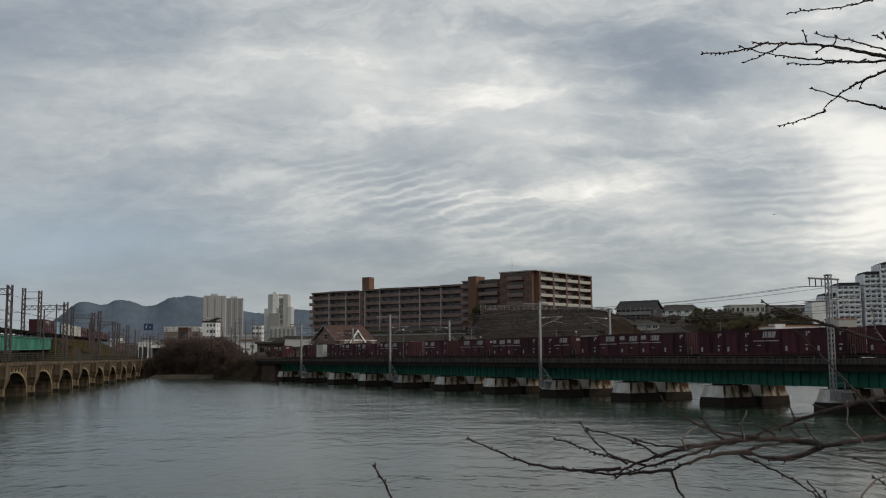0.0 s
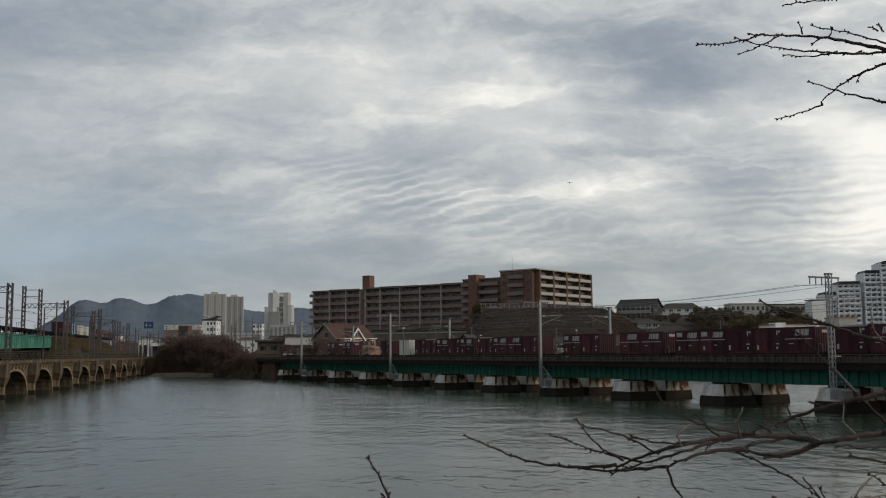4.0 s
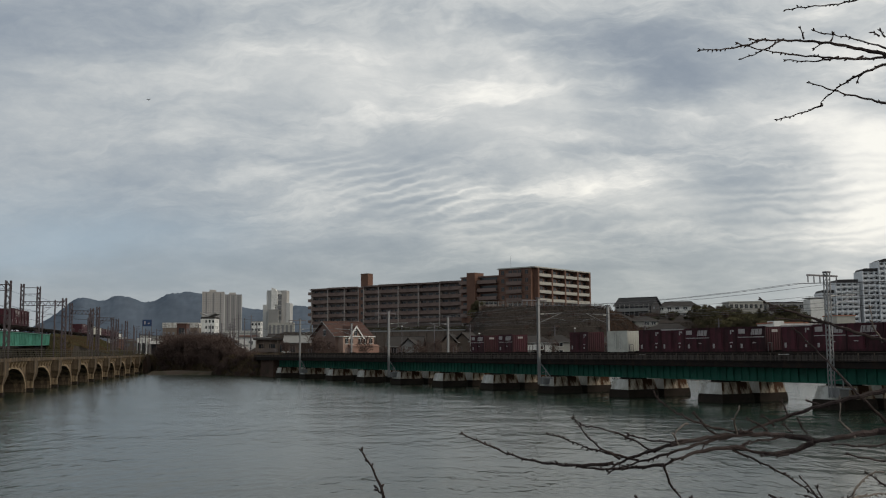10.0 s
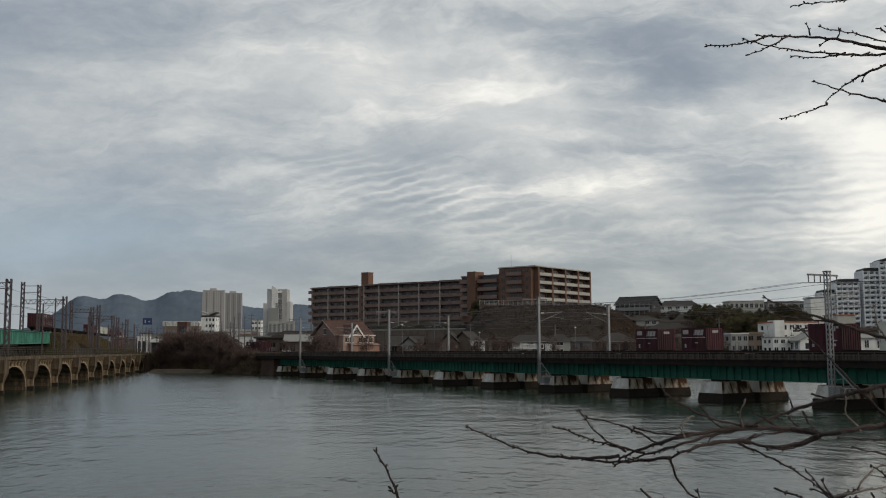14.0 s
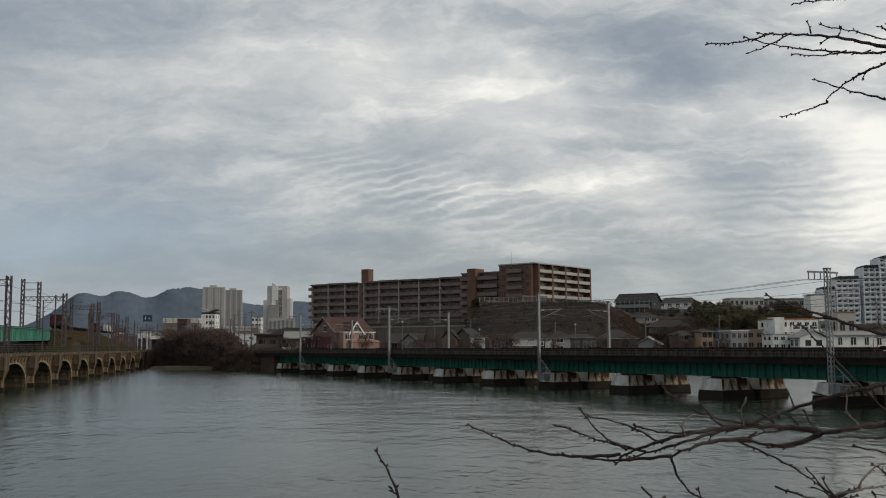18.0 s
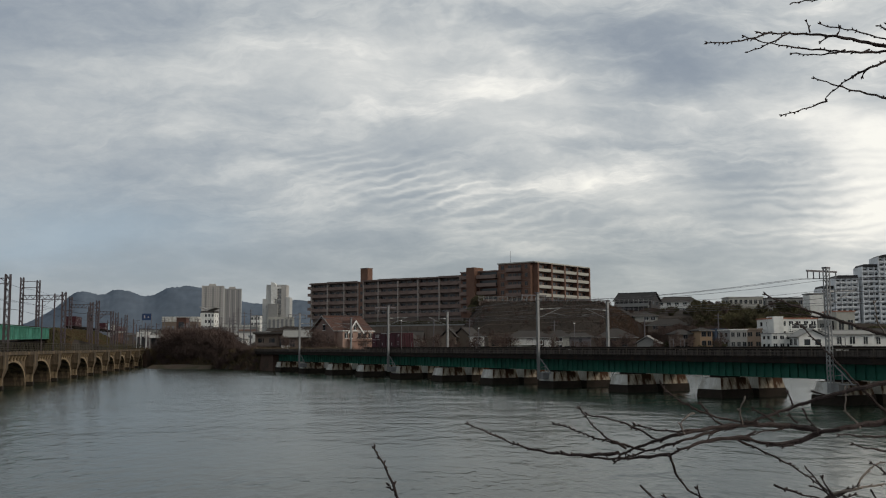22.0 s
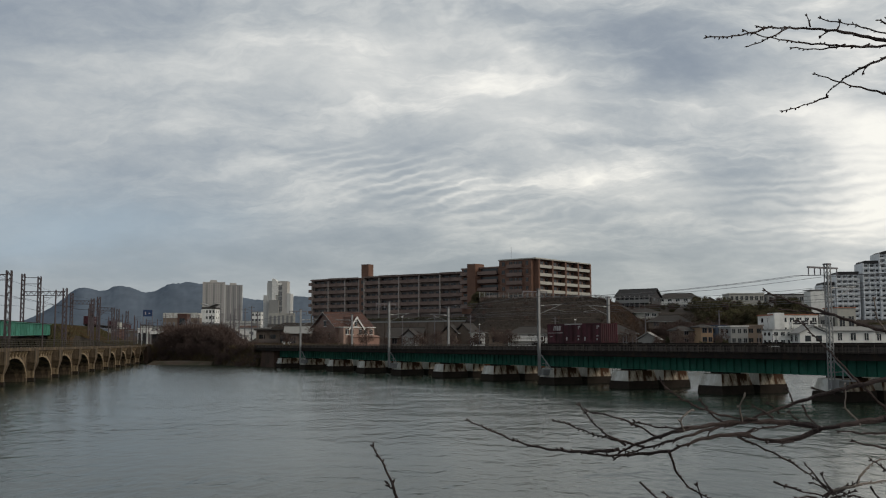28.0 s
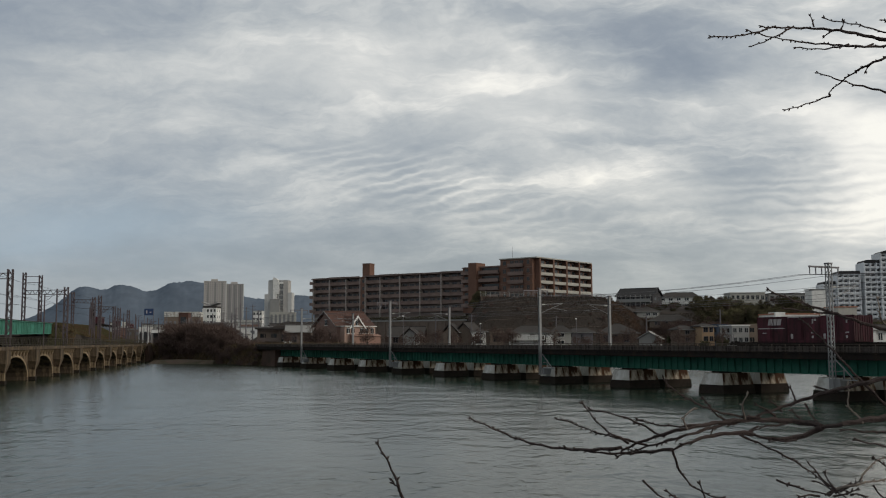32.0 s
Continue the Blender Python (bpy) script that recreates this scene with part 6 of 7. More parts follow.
# seconds, sway sideways and upwards, in millimetres
SWAY = {
    "upper": [
        (0, -13, -9), (0.5, -13, -1), (1, -18, 8), (1.5, -30, -3), (2, -28, -2), (2.5, -19, 9), (3, -21, 5), (3.5, -27, 12), (5.5, -16, 2),
        (6, -14, 5), (6.5, -15, 4), (7, -9, 9), (7.5, -11, 6), (8, -14, 6), (8.5, -14, 6), (9, -15, 8), (9.5, -18, -4), (10, -19, -9),
        (10.5, -15, -9), (11, -10, -4), (11.5, -11, 5), (12, -8, -0), (12.5, -8, 3), (13, -3, -2), (13.5, -4, -3), (14, -3, 0), (14.5, -2, -3),
        (16.5, -2, -4), (17, -2, -5), (17.5, -2, 0), (18, -2, -3), (18.5, -4, 0), (19, -4, -1), (19.5, -4, -1), (20, -5, 0), (20.5, -4, -4),
        (21, -4, -1), (21.5, -4, -3), (22, -3, -3), (22.5, -5, 2), (23, -5, 5), (23.5, -13, 4), (24, -14, -7), (24.5, -5, 4), (25, -10, 2),
        (25.5, -10, 4), (27.5, -6, -2), (28, -6, 2), (28.5, -4, 3), (29, -4, 3), (29.5, -3, 3), (30, -3, -1), (30.5, -1, 0), (31, -2, -2),
        (31.5, -2, -0), (32, 0, 0),
    ],
    "drooping": [
        (0, -9, -10), (0.5, -10, -2), (1, -14, 4), (1.5, -20, -5), (2, -20, -0), (2.5, -11, 7), (3, -16, 3), (3.5, -18, 6), (5.5, -11, -1),
        (6, -10, 7), (6.5, -10, 7), (7, -6, 8), (7.5, -8, 8), (8, -9, 6), (8.5, -8, 8), (9, -11, 9), (9.5, -13, 3), (10, -14, -2),
        (10.5, -10, -6), (11, -10, -5), (11.5, -9, -0), (12, -6, -2), (12.5, -6, 2), (13, -2, -1), (13.5, -3, -2), (14, -2, -1), (14.5, -2, -5),
        (16.5, -1, -2), (17, -2, -6), (17.5, -2, -1), (18, -2, -4), (18.5, -3, -2), (19, -3, -2), (19.5, -3, -3), (20, -4, -2), (20.5, -4, -4),
        (21, -4, -1), (21.5, -2, -1), (22, -2, -2), (22.5, -2, -1), (23, -4, 1), (23.5, -6, 3), (24, -9, -2), (24.5, -6, 1), (25, -6, -2),
        (25.5, -9, -1), (27.5, -4, -5), (28, -3, -1), (28.5, -2, 1), (29, -3, -1), (29.5, -2, 1), (30, -2, -2), (30.5, -1, 1), (31, -2, -2),
        (31.5, -1, -1), (32, 0, 0),
    ],
    "lower": [
        (0, -5, -15), (0.5, -7, -14), (1, -11, -5), (1.5, -12, -18), (2, -12, -24), (2.5, -8, 6), (3, -14, -5), (3.5, -14, -9), (5.5, -13, -19),
        (6, -11, -6), (6.5, -11, -5), (7, -8, 5), (7.5, -7, 1), (8, -9, -2), (8.5, -9, 12), (9, -11, 14), (9.5, -12, 6), (10, -17, -12),
        (10.5, -11, -2), (11, -9, -8), (11.5, -7, -2), (12, -3, -9), (12.5, -5, -7), (13, -1, -3), (13.5, -5, 0), (14, -4, 1), (14.5, -3, -2),
        (16.5, -2, -0), (17, -2, -4), (17.5, -2, 3), (18, -2, -2), (18.5, -2, -1), (19, -2, -4), (19.5, -1, -4), (20, -3, -1), (20.5, -4, -5),
        (21, -4, -2), (21.5, -4, -2), (22, -2, -1), (22.5, -2, -2), (23, -2, -3), (23.5, -4, -1), (24, -5, -7), (24.5, -6, -8), (25, -6, -4),
        (25.5, -6, -8), (27.5, -4, -8), (28, -4, -2), (28.5, -2, 1), (29, -4, -1), (29.5, -2, -2), (30, -3, -3), (30.5, -3, 4), (31, -2, -0),
        (31.5, -2, -2), (32, 0, -0),
    ],
    "right": [
        (0, -13, -0), (0.5, -13, -1), (1, -13, -1), (1.5, 3, 2), (2, -20, -1), (2.5, -3, 0), (3, -18, -2), (3.5, -19, -1), (5.5, -19, -3),
        (6, -8, 1), (6.5, -2, 0), (7, -6, 2), (7.5, -4, 0), (8, -7, 0), (8.5, -5, 2), (9, -6, 1), (9.5, -14, -1), (10, -15, -2),
        (10.5, -17, -2), (11, -15, -1), (11.5, -9, -1), (12, -8, 0), (12.5, -4, 1), (13, -2, 0), (13.5, -6, 0), (14, -6, 1), (14.5, -5, -0),
        (16.5, -2, -0), (17, -6, 1), (17.5, -1, 1), (18, -1, 0), (18.5, -4, 1), (19, -3, 1), (19.5, -3, 0), (20, -4, 1), (20.5, -5, 1),
        (21, -5, 0), (21.5, -3, 1), (22, -3, 0), (22.5, -3, 1), (23, -4, 1), (23.5, -2, 0), (24, -7, -0), (24.5, -8, -1), (25, -6, -1),
        (25.5, -8, -1), (27.5, -6, -0), (28, -6, -0), (28.5, -3, 0), (29, -4, 1), (29.5, -2, 0), (30, -5, 1), (30.5, 1, 0), (31, -2, -0),
        (31.5, -2, -0), (32, 0, -0),
    ],
    "spring": [
        (0, -6, -16), (0.5, -10, -11), (1, -12, -7), (1.5, -18, -20), (2, -18, -16), (2.5, -9, 5), (3, -21, -6), (3.5, -18, -4), (5.5, -18, -4),
        (6, -13, -1), (6.5, -13, 0), (7, -7, 14), (7.5, -9, 12), (8, -8, 6), (8.5, -6, 3), (9, -15, 18), (9.5, -18, 15), (10, -28, 7),
        (10.5, -24, -7), (11, -10, -8), (11.5, -10, -5), (12, -6, -4), (12.5, -2, -5), (13, -4, -1), (13.5, -6, 1), (14, -1, 3), (14.5, -2, -3),
        (16.5, -2, 2), (17, 0, -5), (17.5, -2, 3), (18, 0, -3), (18.5, -2, -1), (19, -2, -1), (19.5, -3, -2), (20, -4, -1), (20.5, -3, -4),
        (21, -3, -2), (21.5, -3, 0), (22, -3, 1), (22.5, -2, -1), (23, -2, -5), (23.5, -4, -1), (24, -8, -5), (24.5, -9, -7), (25, -9, 0),
        (25.5, -7, -7), (27.5, -5, -7), (28, -7, -3), (28.5, -3, 1), (29, -3, -3), (29.5, -0, -3), (30, -4, -1), (30.5, -1, 0), (31, -1, -0),
        (31.5, -2, -2), (32, 0, -0),
    ],
}
# seconds, sideways and height of the bird
BIRD = [(0, 44.3, 23.7), (3, 23.6, 26.9), (6, 2.3, 30.0), (7, -7.0, 31.6), (8, -17.3, 35.9), (9, -27.3, 38.4), (11, -54.5, 40.1), (14, -112.0, 42.0), (32, -300.0, 50.0)]

# ---- bare twigs close to the camera ----
def build_twigs():
    made = {}
    for name, (root, twigs) in TWIGS.items():
        r = random.Random(name)
        b = tagged(new("cherry_branch"), "bare dark branch with swelling buds, close before the river", "branch")
        b.matrix_world = pose(*root)
        for i, (x, z, heading, length, bend, wriggle) in enumerate(twigs):
            fine = [(x, 0.0, z)]
            n = max(4, int(length / 0.011))
            zig = r.choice((-1, 1))
            for k in range(n):
                u = (k + 0.5) / n
                # a slight zigzag from bud to bud
                way = radians(heading + bend * u + wriggle * math.sin(2 * math.pi * u) + (zig * 6 if k // 2 % 2 else -zig * 6) + r.uniform(-3, 3))
                x, z = x + math.cos(way) * length / n, z + math.sin(way) * length / n
                fine.append((x, r.uniform(-1, 1) * 0.002, z))
            n = len(fine)
            # the twigs reach nearer and farther as well
            near = []
            for x, y, z in fine:
                k = 1 + 0.11 * noise.noise((x * 2.6, z * 4.0, len(name))) + 0.05 * noise.noise((x * 9, z * 11, len(name) + 3))
                p = Vector((root[0] + x, root[1] + y, root[2] + z - 5.5)) * k
                near.append((p.x - root[0], p.y - root[1], p.z + 5.5 - root[2]))
            fine = near
            thick = THICK.get((name, i), 0.0036 if i == 0 else 0.0024)
            radii = [max(0.0015, thick * 1.12 * (1 - 0.70 * k / n)) * r.uniform(0.9, 1.15) for k in range(n)]
            shape = Shape().tube(fine, radii, 6)
            for k in range(2, n):
                # buds, swollen where they sit in clusters and at the tip
                for _ in range(3 if k == n - 1 else 1 if r.random() < (0.25 if thick > 0.005 else 0.6) else 2 if r.random() < 0.12 else 0):
                    x, y, z = fine[k]
                    along = math.atan2(fine[k][2] - fine[k - 1][2], fine[k][0] - fine[k - 1][0]) + r.choice((-1, 1)) * r.uniform(0.3, 0.95 if k < n - 1 else 0.5)
                    size = r.uniform(0.0055, 0.0095) if k < n - 1 else r.uniform(0.007, 0.011)
                    dx, dz = math.cos(along) * size, math.sin(along) * size
                    fat = r.uniform(0.0016, 0.0025)
                    shape.tube([(x, y, z), (x + dx * 0.35, y, z + dz * 0.35), (x + dx * 0.7, y, z + dz * 0.7), (x + dx, y, z + dz)], [radii[k] * 0.8, fat, fat * 0.85, 0.0004], 5)
            part("stem" if i == 0 else "twig", shape, PALETWIG if (name, i) in PALE else BARK, b)
        made[name] = b
    return made


THICK = {("lower", 0): 0.0095, ("lower", 1): 0.0062, ("lower", 2): 0.0036, ("lower", 3): 0.0066, ("lower", 19): 0.0030, ("lower", 31): 0.0052, ("lower", 32): 0.0038, ("lower", 4): 0.0034, ("lower", 5): 0.0056, ("upper", 0): 0.0047, ("upper", 3): 0.0032,
         ("drooping", 0): 0.0036, ("drooping", 1): 0.0022, ("drooping", 2): 0.0032, ("right", 0): 0.0046, ("right", 1): 0.0040, ("spring", 0): 0.0034}
PALE = {("lower", 15), ("lower", 19), ("lower", 23), ("lower", 16), ("lower", 18), ("right", 2)}
branches = build_twigs()


# ---- plants of the banks ----
def blades(r, count, form, size, thin):
    """Many small twigs or leaves: form gives each one's place, and which way it grows."""
    v, f = [], []
    for _ in range(count):
        p, d = form(r)
        d = Vector(d).normalized()
        side = d.cross(Vector((r.uniform(-1, 1), r.uniform(-1, 1), r.uniform(-1, 1))))
        side = side.normalized() * size * thin * r.uniform(0.6, 1.4)
        tip = Vector(p) + d * size * r.uniform(0.6, 1.5)
        k = len(v)
        q = Vector(p)
        v += [tuple(q - side), tuple(q + side), tuple(tip + side * 0.4), tuple(tip - side * 0.4)]
        f.append((k, k + 1, k + 2, k + 3))
    s = Shape()
    s.v, s.f = v, f
    return s


def quick_mesh(s, name, mat):
    me = bpy.data.meshes.new(name)
    me.from_pydata(s.v, [], s.f)
    me.materials.append(mat)
    return me


def shrub_meshes(seed, high, wide, mat, count, leafy):
    r = random.Random(seed)
    stems = Shape()
    tips = []
    for k in range(9):
        a = r.uniform(0, 2 * math.pi)
        lean = r.uniform(0.15, 0.8)
        top = Vector((math.cos(a) * lean * wide, math.sin(a) * lean * wide, high * r.uniform(0.6, 0.95)))
        mid = top * 0.5 + Vector((r.uniform(-0.2, 0.2), r.uniform(-0.2, 0.2), 0.1 * high))
        stems.tube([(0, 0, -0.3), tuple(mid), tuple(top)], [0.09, 0.06, 0.02], 5)
        tips += [mid, top, (mid + top) / 2]
    lumps = [(t + Vector((r.uniform(-1, 1), r.uniform(-1, 1), r.uniform(-0.6, 0.5))) * wide * 0.3, r.uniform(0.22, 0.42) * wide) for t in tips]

    def form(r):
        c, size = r.choice(lumps)
        d = Vector((r.gauss(0, 1), r.gauss(0, 1), r.gauss(0, 1))).normalized()
        p = c + d * size * r.random() ** 0.5
        p.z = max(p.z, 0.05)
        g = d + Vector((0, 0, 0.8)) if not leafy else Vector((r.gauss(0, 1), r.gauss(0, 1), r.gauss(0, 0.6)))
        return p, g
    return stems.mesh("trunk"), quick_mesh(blades(r, count, form, 0.45 if not leafy else 0.32, 0.07 if not leafy else 0.5), "crown", mat)


def tree_meshes(seed, high, wide, mat, count, leafy):
    r = random.Random(seed)
    trunk = Shape()
    trunk.tube([(0, 0, -0.5), (0.1, 0.05, high * 0.35), (0.05, 0.1, high * 0.85)], [0.22, 0.15, 0.04], 7)
    lumps = []
    for k in range(16):
        a, z = r.uniform(0, 6.28), high * r.uniform(0.3, 0.95)
        reach = wide * (1.05 - 0.6 * abs(z / high - 0.55)) * r.uniform(0.4, 1.0)
        tip = Vector((math.cos(a) * reach, math.sin(a) * reach, z + 0.1 * high))
        trunk.tube([(0.05, 0.05, z * 0.8), tuple(tip * 0.55 + Vector((0, 0, z * 0.45))), tuple(tip)], [0.08, 0.05, 0.02], 5)
        lumps.append((tip, r.uniform(0.25, 0.45) * wide))

    def form(r):
        c, size = r.choice(lumps)
        d = Vector((r.gauss(0, 1), r.gauss(0, 1), r.gauss(0, 0.8))).normalized()
        p = c + d * size * r.random() ** 0.6
        g = d + Vector((0, 0, 0.5)) if not leafy else Vector((r.gauss(0, 1), r.gauss(0, 1), r.gauss(0, 0.6)))
        return p, g
    return trunk.mesh("trunk"), quick_mesh(blades(r, count, form, 0.55 if not leafy else 0.22, 0.06 if not leafy else 0.5), "crown", mat)


def plant(kind, meshes, x, y, z, turn, size, label, category, group=""):
    m = pose(x, y, z, 0, 0, turn) @ Matrix.Scale(size, 4)
    ob = thing(kind, label, category, None, group)
    ob.matrix_world = m
    part("trunk", meshes[0], TWIG, ob)
    part("crown", meshes[1], TWIG, ob)
    return ob


def build_plants():
    r = random.Random(21)
    thicket = [shrub_meshes(40 + k, 5.0, 3.4, TWIG, 4200, False) for k in range(3)]
    sparse = [shrub_meshes(50 + k, 5.0, 3.4, TWIG, 1300, False) for k in range(3)]
    bare = [tree_meshes(60 + k, 6.5, 2.6, TWIG, 1500, False) for k in range(3)]
    green = [tree_meshes(80 + k, 8.0, 3.2, LEAF, 5200, True) for k in range(4)]
    green += [tree_meshes(85 + k, 8.0, 3.0, OLIVELEAF, 5200, True) for k in range(2)]
    feathery = [tree_meshes(70 + k, 7.2, 2.4, OLIVELEAF if k > 0 else TWIG, 3200, False) for k in range(3)]
    bush = [shrub_meshes(90 + k, 2.2, 2.0, LEAF, 900, True) for k in range(2)]
    for k in range(48):
        x = -75.8 + 35.8 * (k % 16) / 15 + r.uniform(-1.5, 1.5)
        row = k // 16
        y = shore(x) + (2.0, 5.0, 10.0)[row] + r.uniform(-0.8, 1.5)
        tall = 0.30 + 0.95 * smooth(-80, -68, x) * (1 - smooth(-59, -37, x))
        plant("shrub", r.choice(thicket), x, y, land(x, y) - 0.6, r.uniform(0, 360), tall * r.uniform(0.8, 1.1) * (0.7, 0.95, 1.15)[row], "leafless grey-brown shrub in the thicket on the bank", "shrub", "thicket on the bank")
    for k in range(36):
        x = -36 + 100 * k / 35 + r.uniform(-1.5, 1.5)
        y = r.uniform(226, 248)
        if -31 < x < -14:
            y = 228 if k % 3 == 0 else 256
        plant("bare_tree", r.choice(bare), x, y, land(x, y) - 0.2, r.uniform(0, 360), r.uniform(0.38, 0.72), "leafless small tree among the river houses", "tree", "bare trees among the houses")
    for x, y, size in ((-30.5, 236, 0.85), (-28.0, 234.5, 0.72), (-26.2, 233, 0.6), (-33.0, 238, 0.6)):
        plant("bare_tree", bare[int(-x) % 3], x, y, land(x, y) - 0.2, 40 * x, size, "leafless tree before the brown-roofed house", "tree", "bare trees among the houses")
    for k in range(120):
        y = r.uniform(284, 335)
        x = y * (0.258 + 0.110 * r.random())
        top = 5.5 + y * (0.0415 + 0.006 * math.sin(x * 0.35)) - r.uniform(0, 2.5)
        size = min(1.1, max(0.5, (top - land(x, y)) / 8.8))
        if r.random() < 0.5:
            plant("bare_tree", r.choice(feathery), x, y, land(x, y) - 0.5, r.uniform(0, 360), size * 1.05, "leafless brown tree on the wooded ridge", "tree", "trees of the ridge")
            continue
        plant("evergreen_tree", r.choice(green), x, y, land(x, y) - 0.5, r.uniform(0, 360), size, "dull green tree on the wooded ridge", "tree", "trees of the ridge")
    for k in range(22):
        x, y = r.uniform(62, 80), r.uniform(270, 284)
        plant("shrub", r.choice(thicket), x, y, land(x, y) - 0.5, r.uniform(0, 360), r.uniform(0.55, 0.95), "leafless brown shrub below the houses on the slope", "shrub", "shrubs of the slope")
    for k in range(30):
        x, y = (r.uniform(57, 76), r.uniform(280, 285)) if k % 3 else (r.uniform(52, 78), r.uniform(311, 317))
        plant("shrub", r.choice(thicket if k % 2 else sparse), x, y, land(x, y) - 0.4, r.uniform(0, 360), r.uniform(0.25, 0.45), "leafless brown shrub below the houses on the slope", "shrub", "shrubs of the slope")
    for k in range(34):
        y = r.uniform(308, 324)
        x = y * r.uniform(0.208, 0.285)
        top = 5.5 + y * (0.034 + 0.008 * smooth(0.215, 0.25, x / y)) - r.uniform(0, 2.5)
        if top - land(x, y) < 2.6:
            plant("bush", r.choice(bush), x, y, land(x, y) - 0.2, r.uniform(0, 360), r.uniform(0.4, 0.7), "low dull green bush between the houses", "bush", "bushes between the houses")
            continue
        plant("evergreen_tree", r.choice(green), x, y, land(x, y) - 0.6, r.uniform(0, 360), min(1.0, (top - land(x, y)) / 8.8), "small dark tree between the houses on the slope", "tree", "trees of the slope")
    for k in range(10):
        x = 9 + 4 * r.random()
        y = 312 + 8 * r.random()
        plant("evergreen_tree", r.choice(green), x, y, land(x, y) - 1.5, r.uniform(0, 360), 0.55, "dark green tree beside the knoll", "tree")
    for k in range(30):
        x = r.uniform(60, 130)
        y = r.uniform(232, 280)
        plant("bush", r.choice(bush), x, y, land(x, y) - 0.1, r.uniform(0, 360), r.uniform(0.6, 1.2), "low dull green bush between the houses", "bush", "bushes between the houses")
    for k in range(120):
        x, y = r.uniform(4, 78), r.uniform(262, 300)
        plant("shrub", r.choice(sparse), x, y, land(x, y) - 0.4, r.uniform(0, 360), r.uniform(0.15, 0.42), "leafless brown shrub on the slope of the knoll", "shrub", "shrubs of the knoll")
    for k in range(16):
        x, y = 114 + r.uniform(0, 16), r.uniform(262, 278)
        plant("evergreen_tree", r.choice(green), x, y, land(x, y) - 0.3, r.uniform(0, 360), r.uniform(0.6, 0.85), "dark evergreen tree behind the white houses", "tree", "trees behind the white houses")
    # dry scrub that covers the knoll, and grass on the bank
    def scrub(r):
        x, y = r.uniform(2, 84), r.uniform(262, 306)
        return (x, y, land(x, y)), (r.uniform(-0.9, 0.9), r.uniform(-0.9, 0.9), 0.8)
    ob = new("hillside_scrub", quick_mesh(blades(r, 52000, scrub, 0.42, 0.09), "hillside_scrub", SCRUB))
    tagged(ob, "dry brown scrub covering the slope of the knoll", "scrub", kind="stuff")
    def flank(r):
        y = r.uniform(268, 300)
        x = 46 + (y - 268) * 0.12 + r.uniform(0, 17)
        return (x, y, land(x, y)), (r.uniform(-0.6, 0.6), r.uniform(-0.6, 0.6), 0.8)
    ob = new("flank_grass", quick_mesh(blades(r, 16000, flank, 0.45, 0.12), "flank_grass", RUSTGRASS))
    tagged(ob, "rust-brown dry grass on the flank of the knoll", "grass", kind="stuff")
    # a strip of small dark leaf blades along the top of the wall
    m, length = facade_frame(-31, 354, 11, 332, 12.6)

    def hedge_form(r):
        p = m @ Vector((r.uniform(0, length), r.uniform(0, 1.4), r.uniform(0, 1.3)))
        return p, (r.gauss(0, 1), r.gauss(0, 1), r.gauss(0, 1))
    ob = new("hedge", quick_mesh(blades(r, 5000, hedge_form, 0.3, 0.4), "hedge", LEAF))
    tagged(ob, "dark clipped hedge along the terrace wall", "hedge", kind="stuff")
    sand = single("sand_bar", Shape().taper(-11, 9, -6, 14, -1.5, -9.5, 7.5, 0, 14, 1.25), SAND, "brown sandy strip at the foot of the thicket", "sand", "structure", pose(-59.2, 229, 0, 0, 0, -22))

    # tangled stems and dry grass over the bank below the thicket, to the bridge's end
    def bank(r):
        x = r.uniform(-84, -20)
        y = shore(x) + r.uniform(-0.3, 9)
        return (x, y, land(x, y) + r.random() ** 2 * 1.2), (r.uniform(-0.8, 0.8), r.uniform(-0.8, 0.8), 0.9)
    ob = new("bank_undergrowth", quick_mesh(blades(r, 30000, bank, 0.55, 0.10), "bank_undergrowth", DRYGRASS))
    tagged(ob, "tangled dry brown grass and stems along the bank", "undergrowth", kind="stuff")
    for k in range(26):
        x = -50 + 26 * k / 25 + r.uniform(-0.8, 0.8)
        y = shore(x) + r.uniform(0.5, 4.5)
        plant("shrub", r.choice(thicket), x, y, land(x, y) - 0.5, r.uniform(0, 360), r.uniform(0.24, 0.42), "leafless reddish-brown shrub at the end of the bridge", "shrub", "thicket on the bank")

    def grass(r):
        y = 176 + 114 * r.random() ** 1.3
        mid = -24 - 0.278 * y
        x = mid + r.uniform(2.2, 13)
        return (x, y, land(x, y) - 0.1), (r.uniform(-0.4, 0.4), r.uniform(-0.4, 0.4), 1)
    ob = new("bank_grass", quick_mesh(blades(r, 46000, grass, 0.34, 0.16), "bank_grass", GRASS))
    tagged(ob, "rough green and brown grass on the railway bank", "grass", kind="stuff")


build_plants()


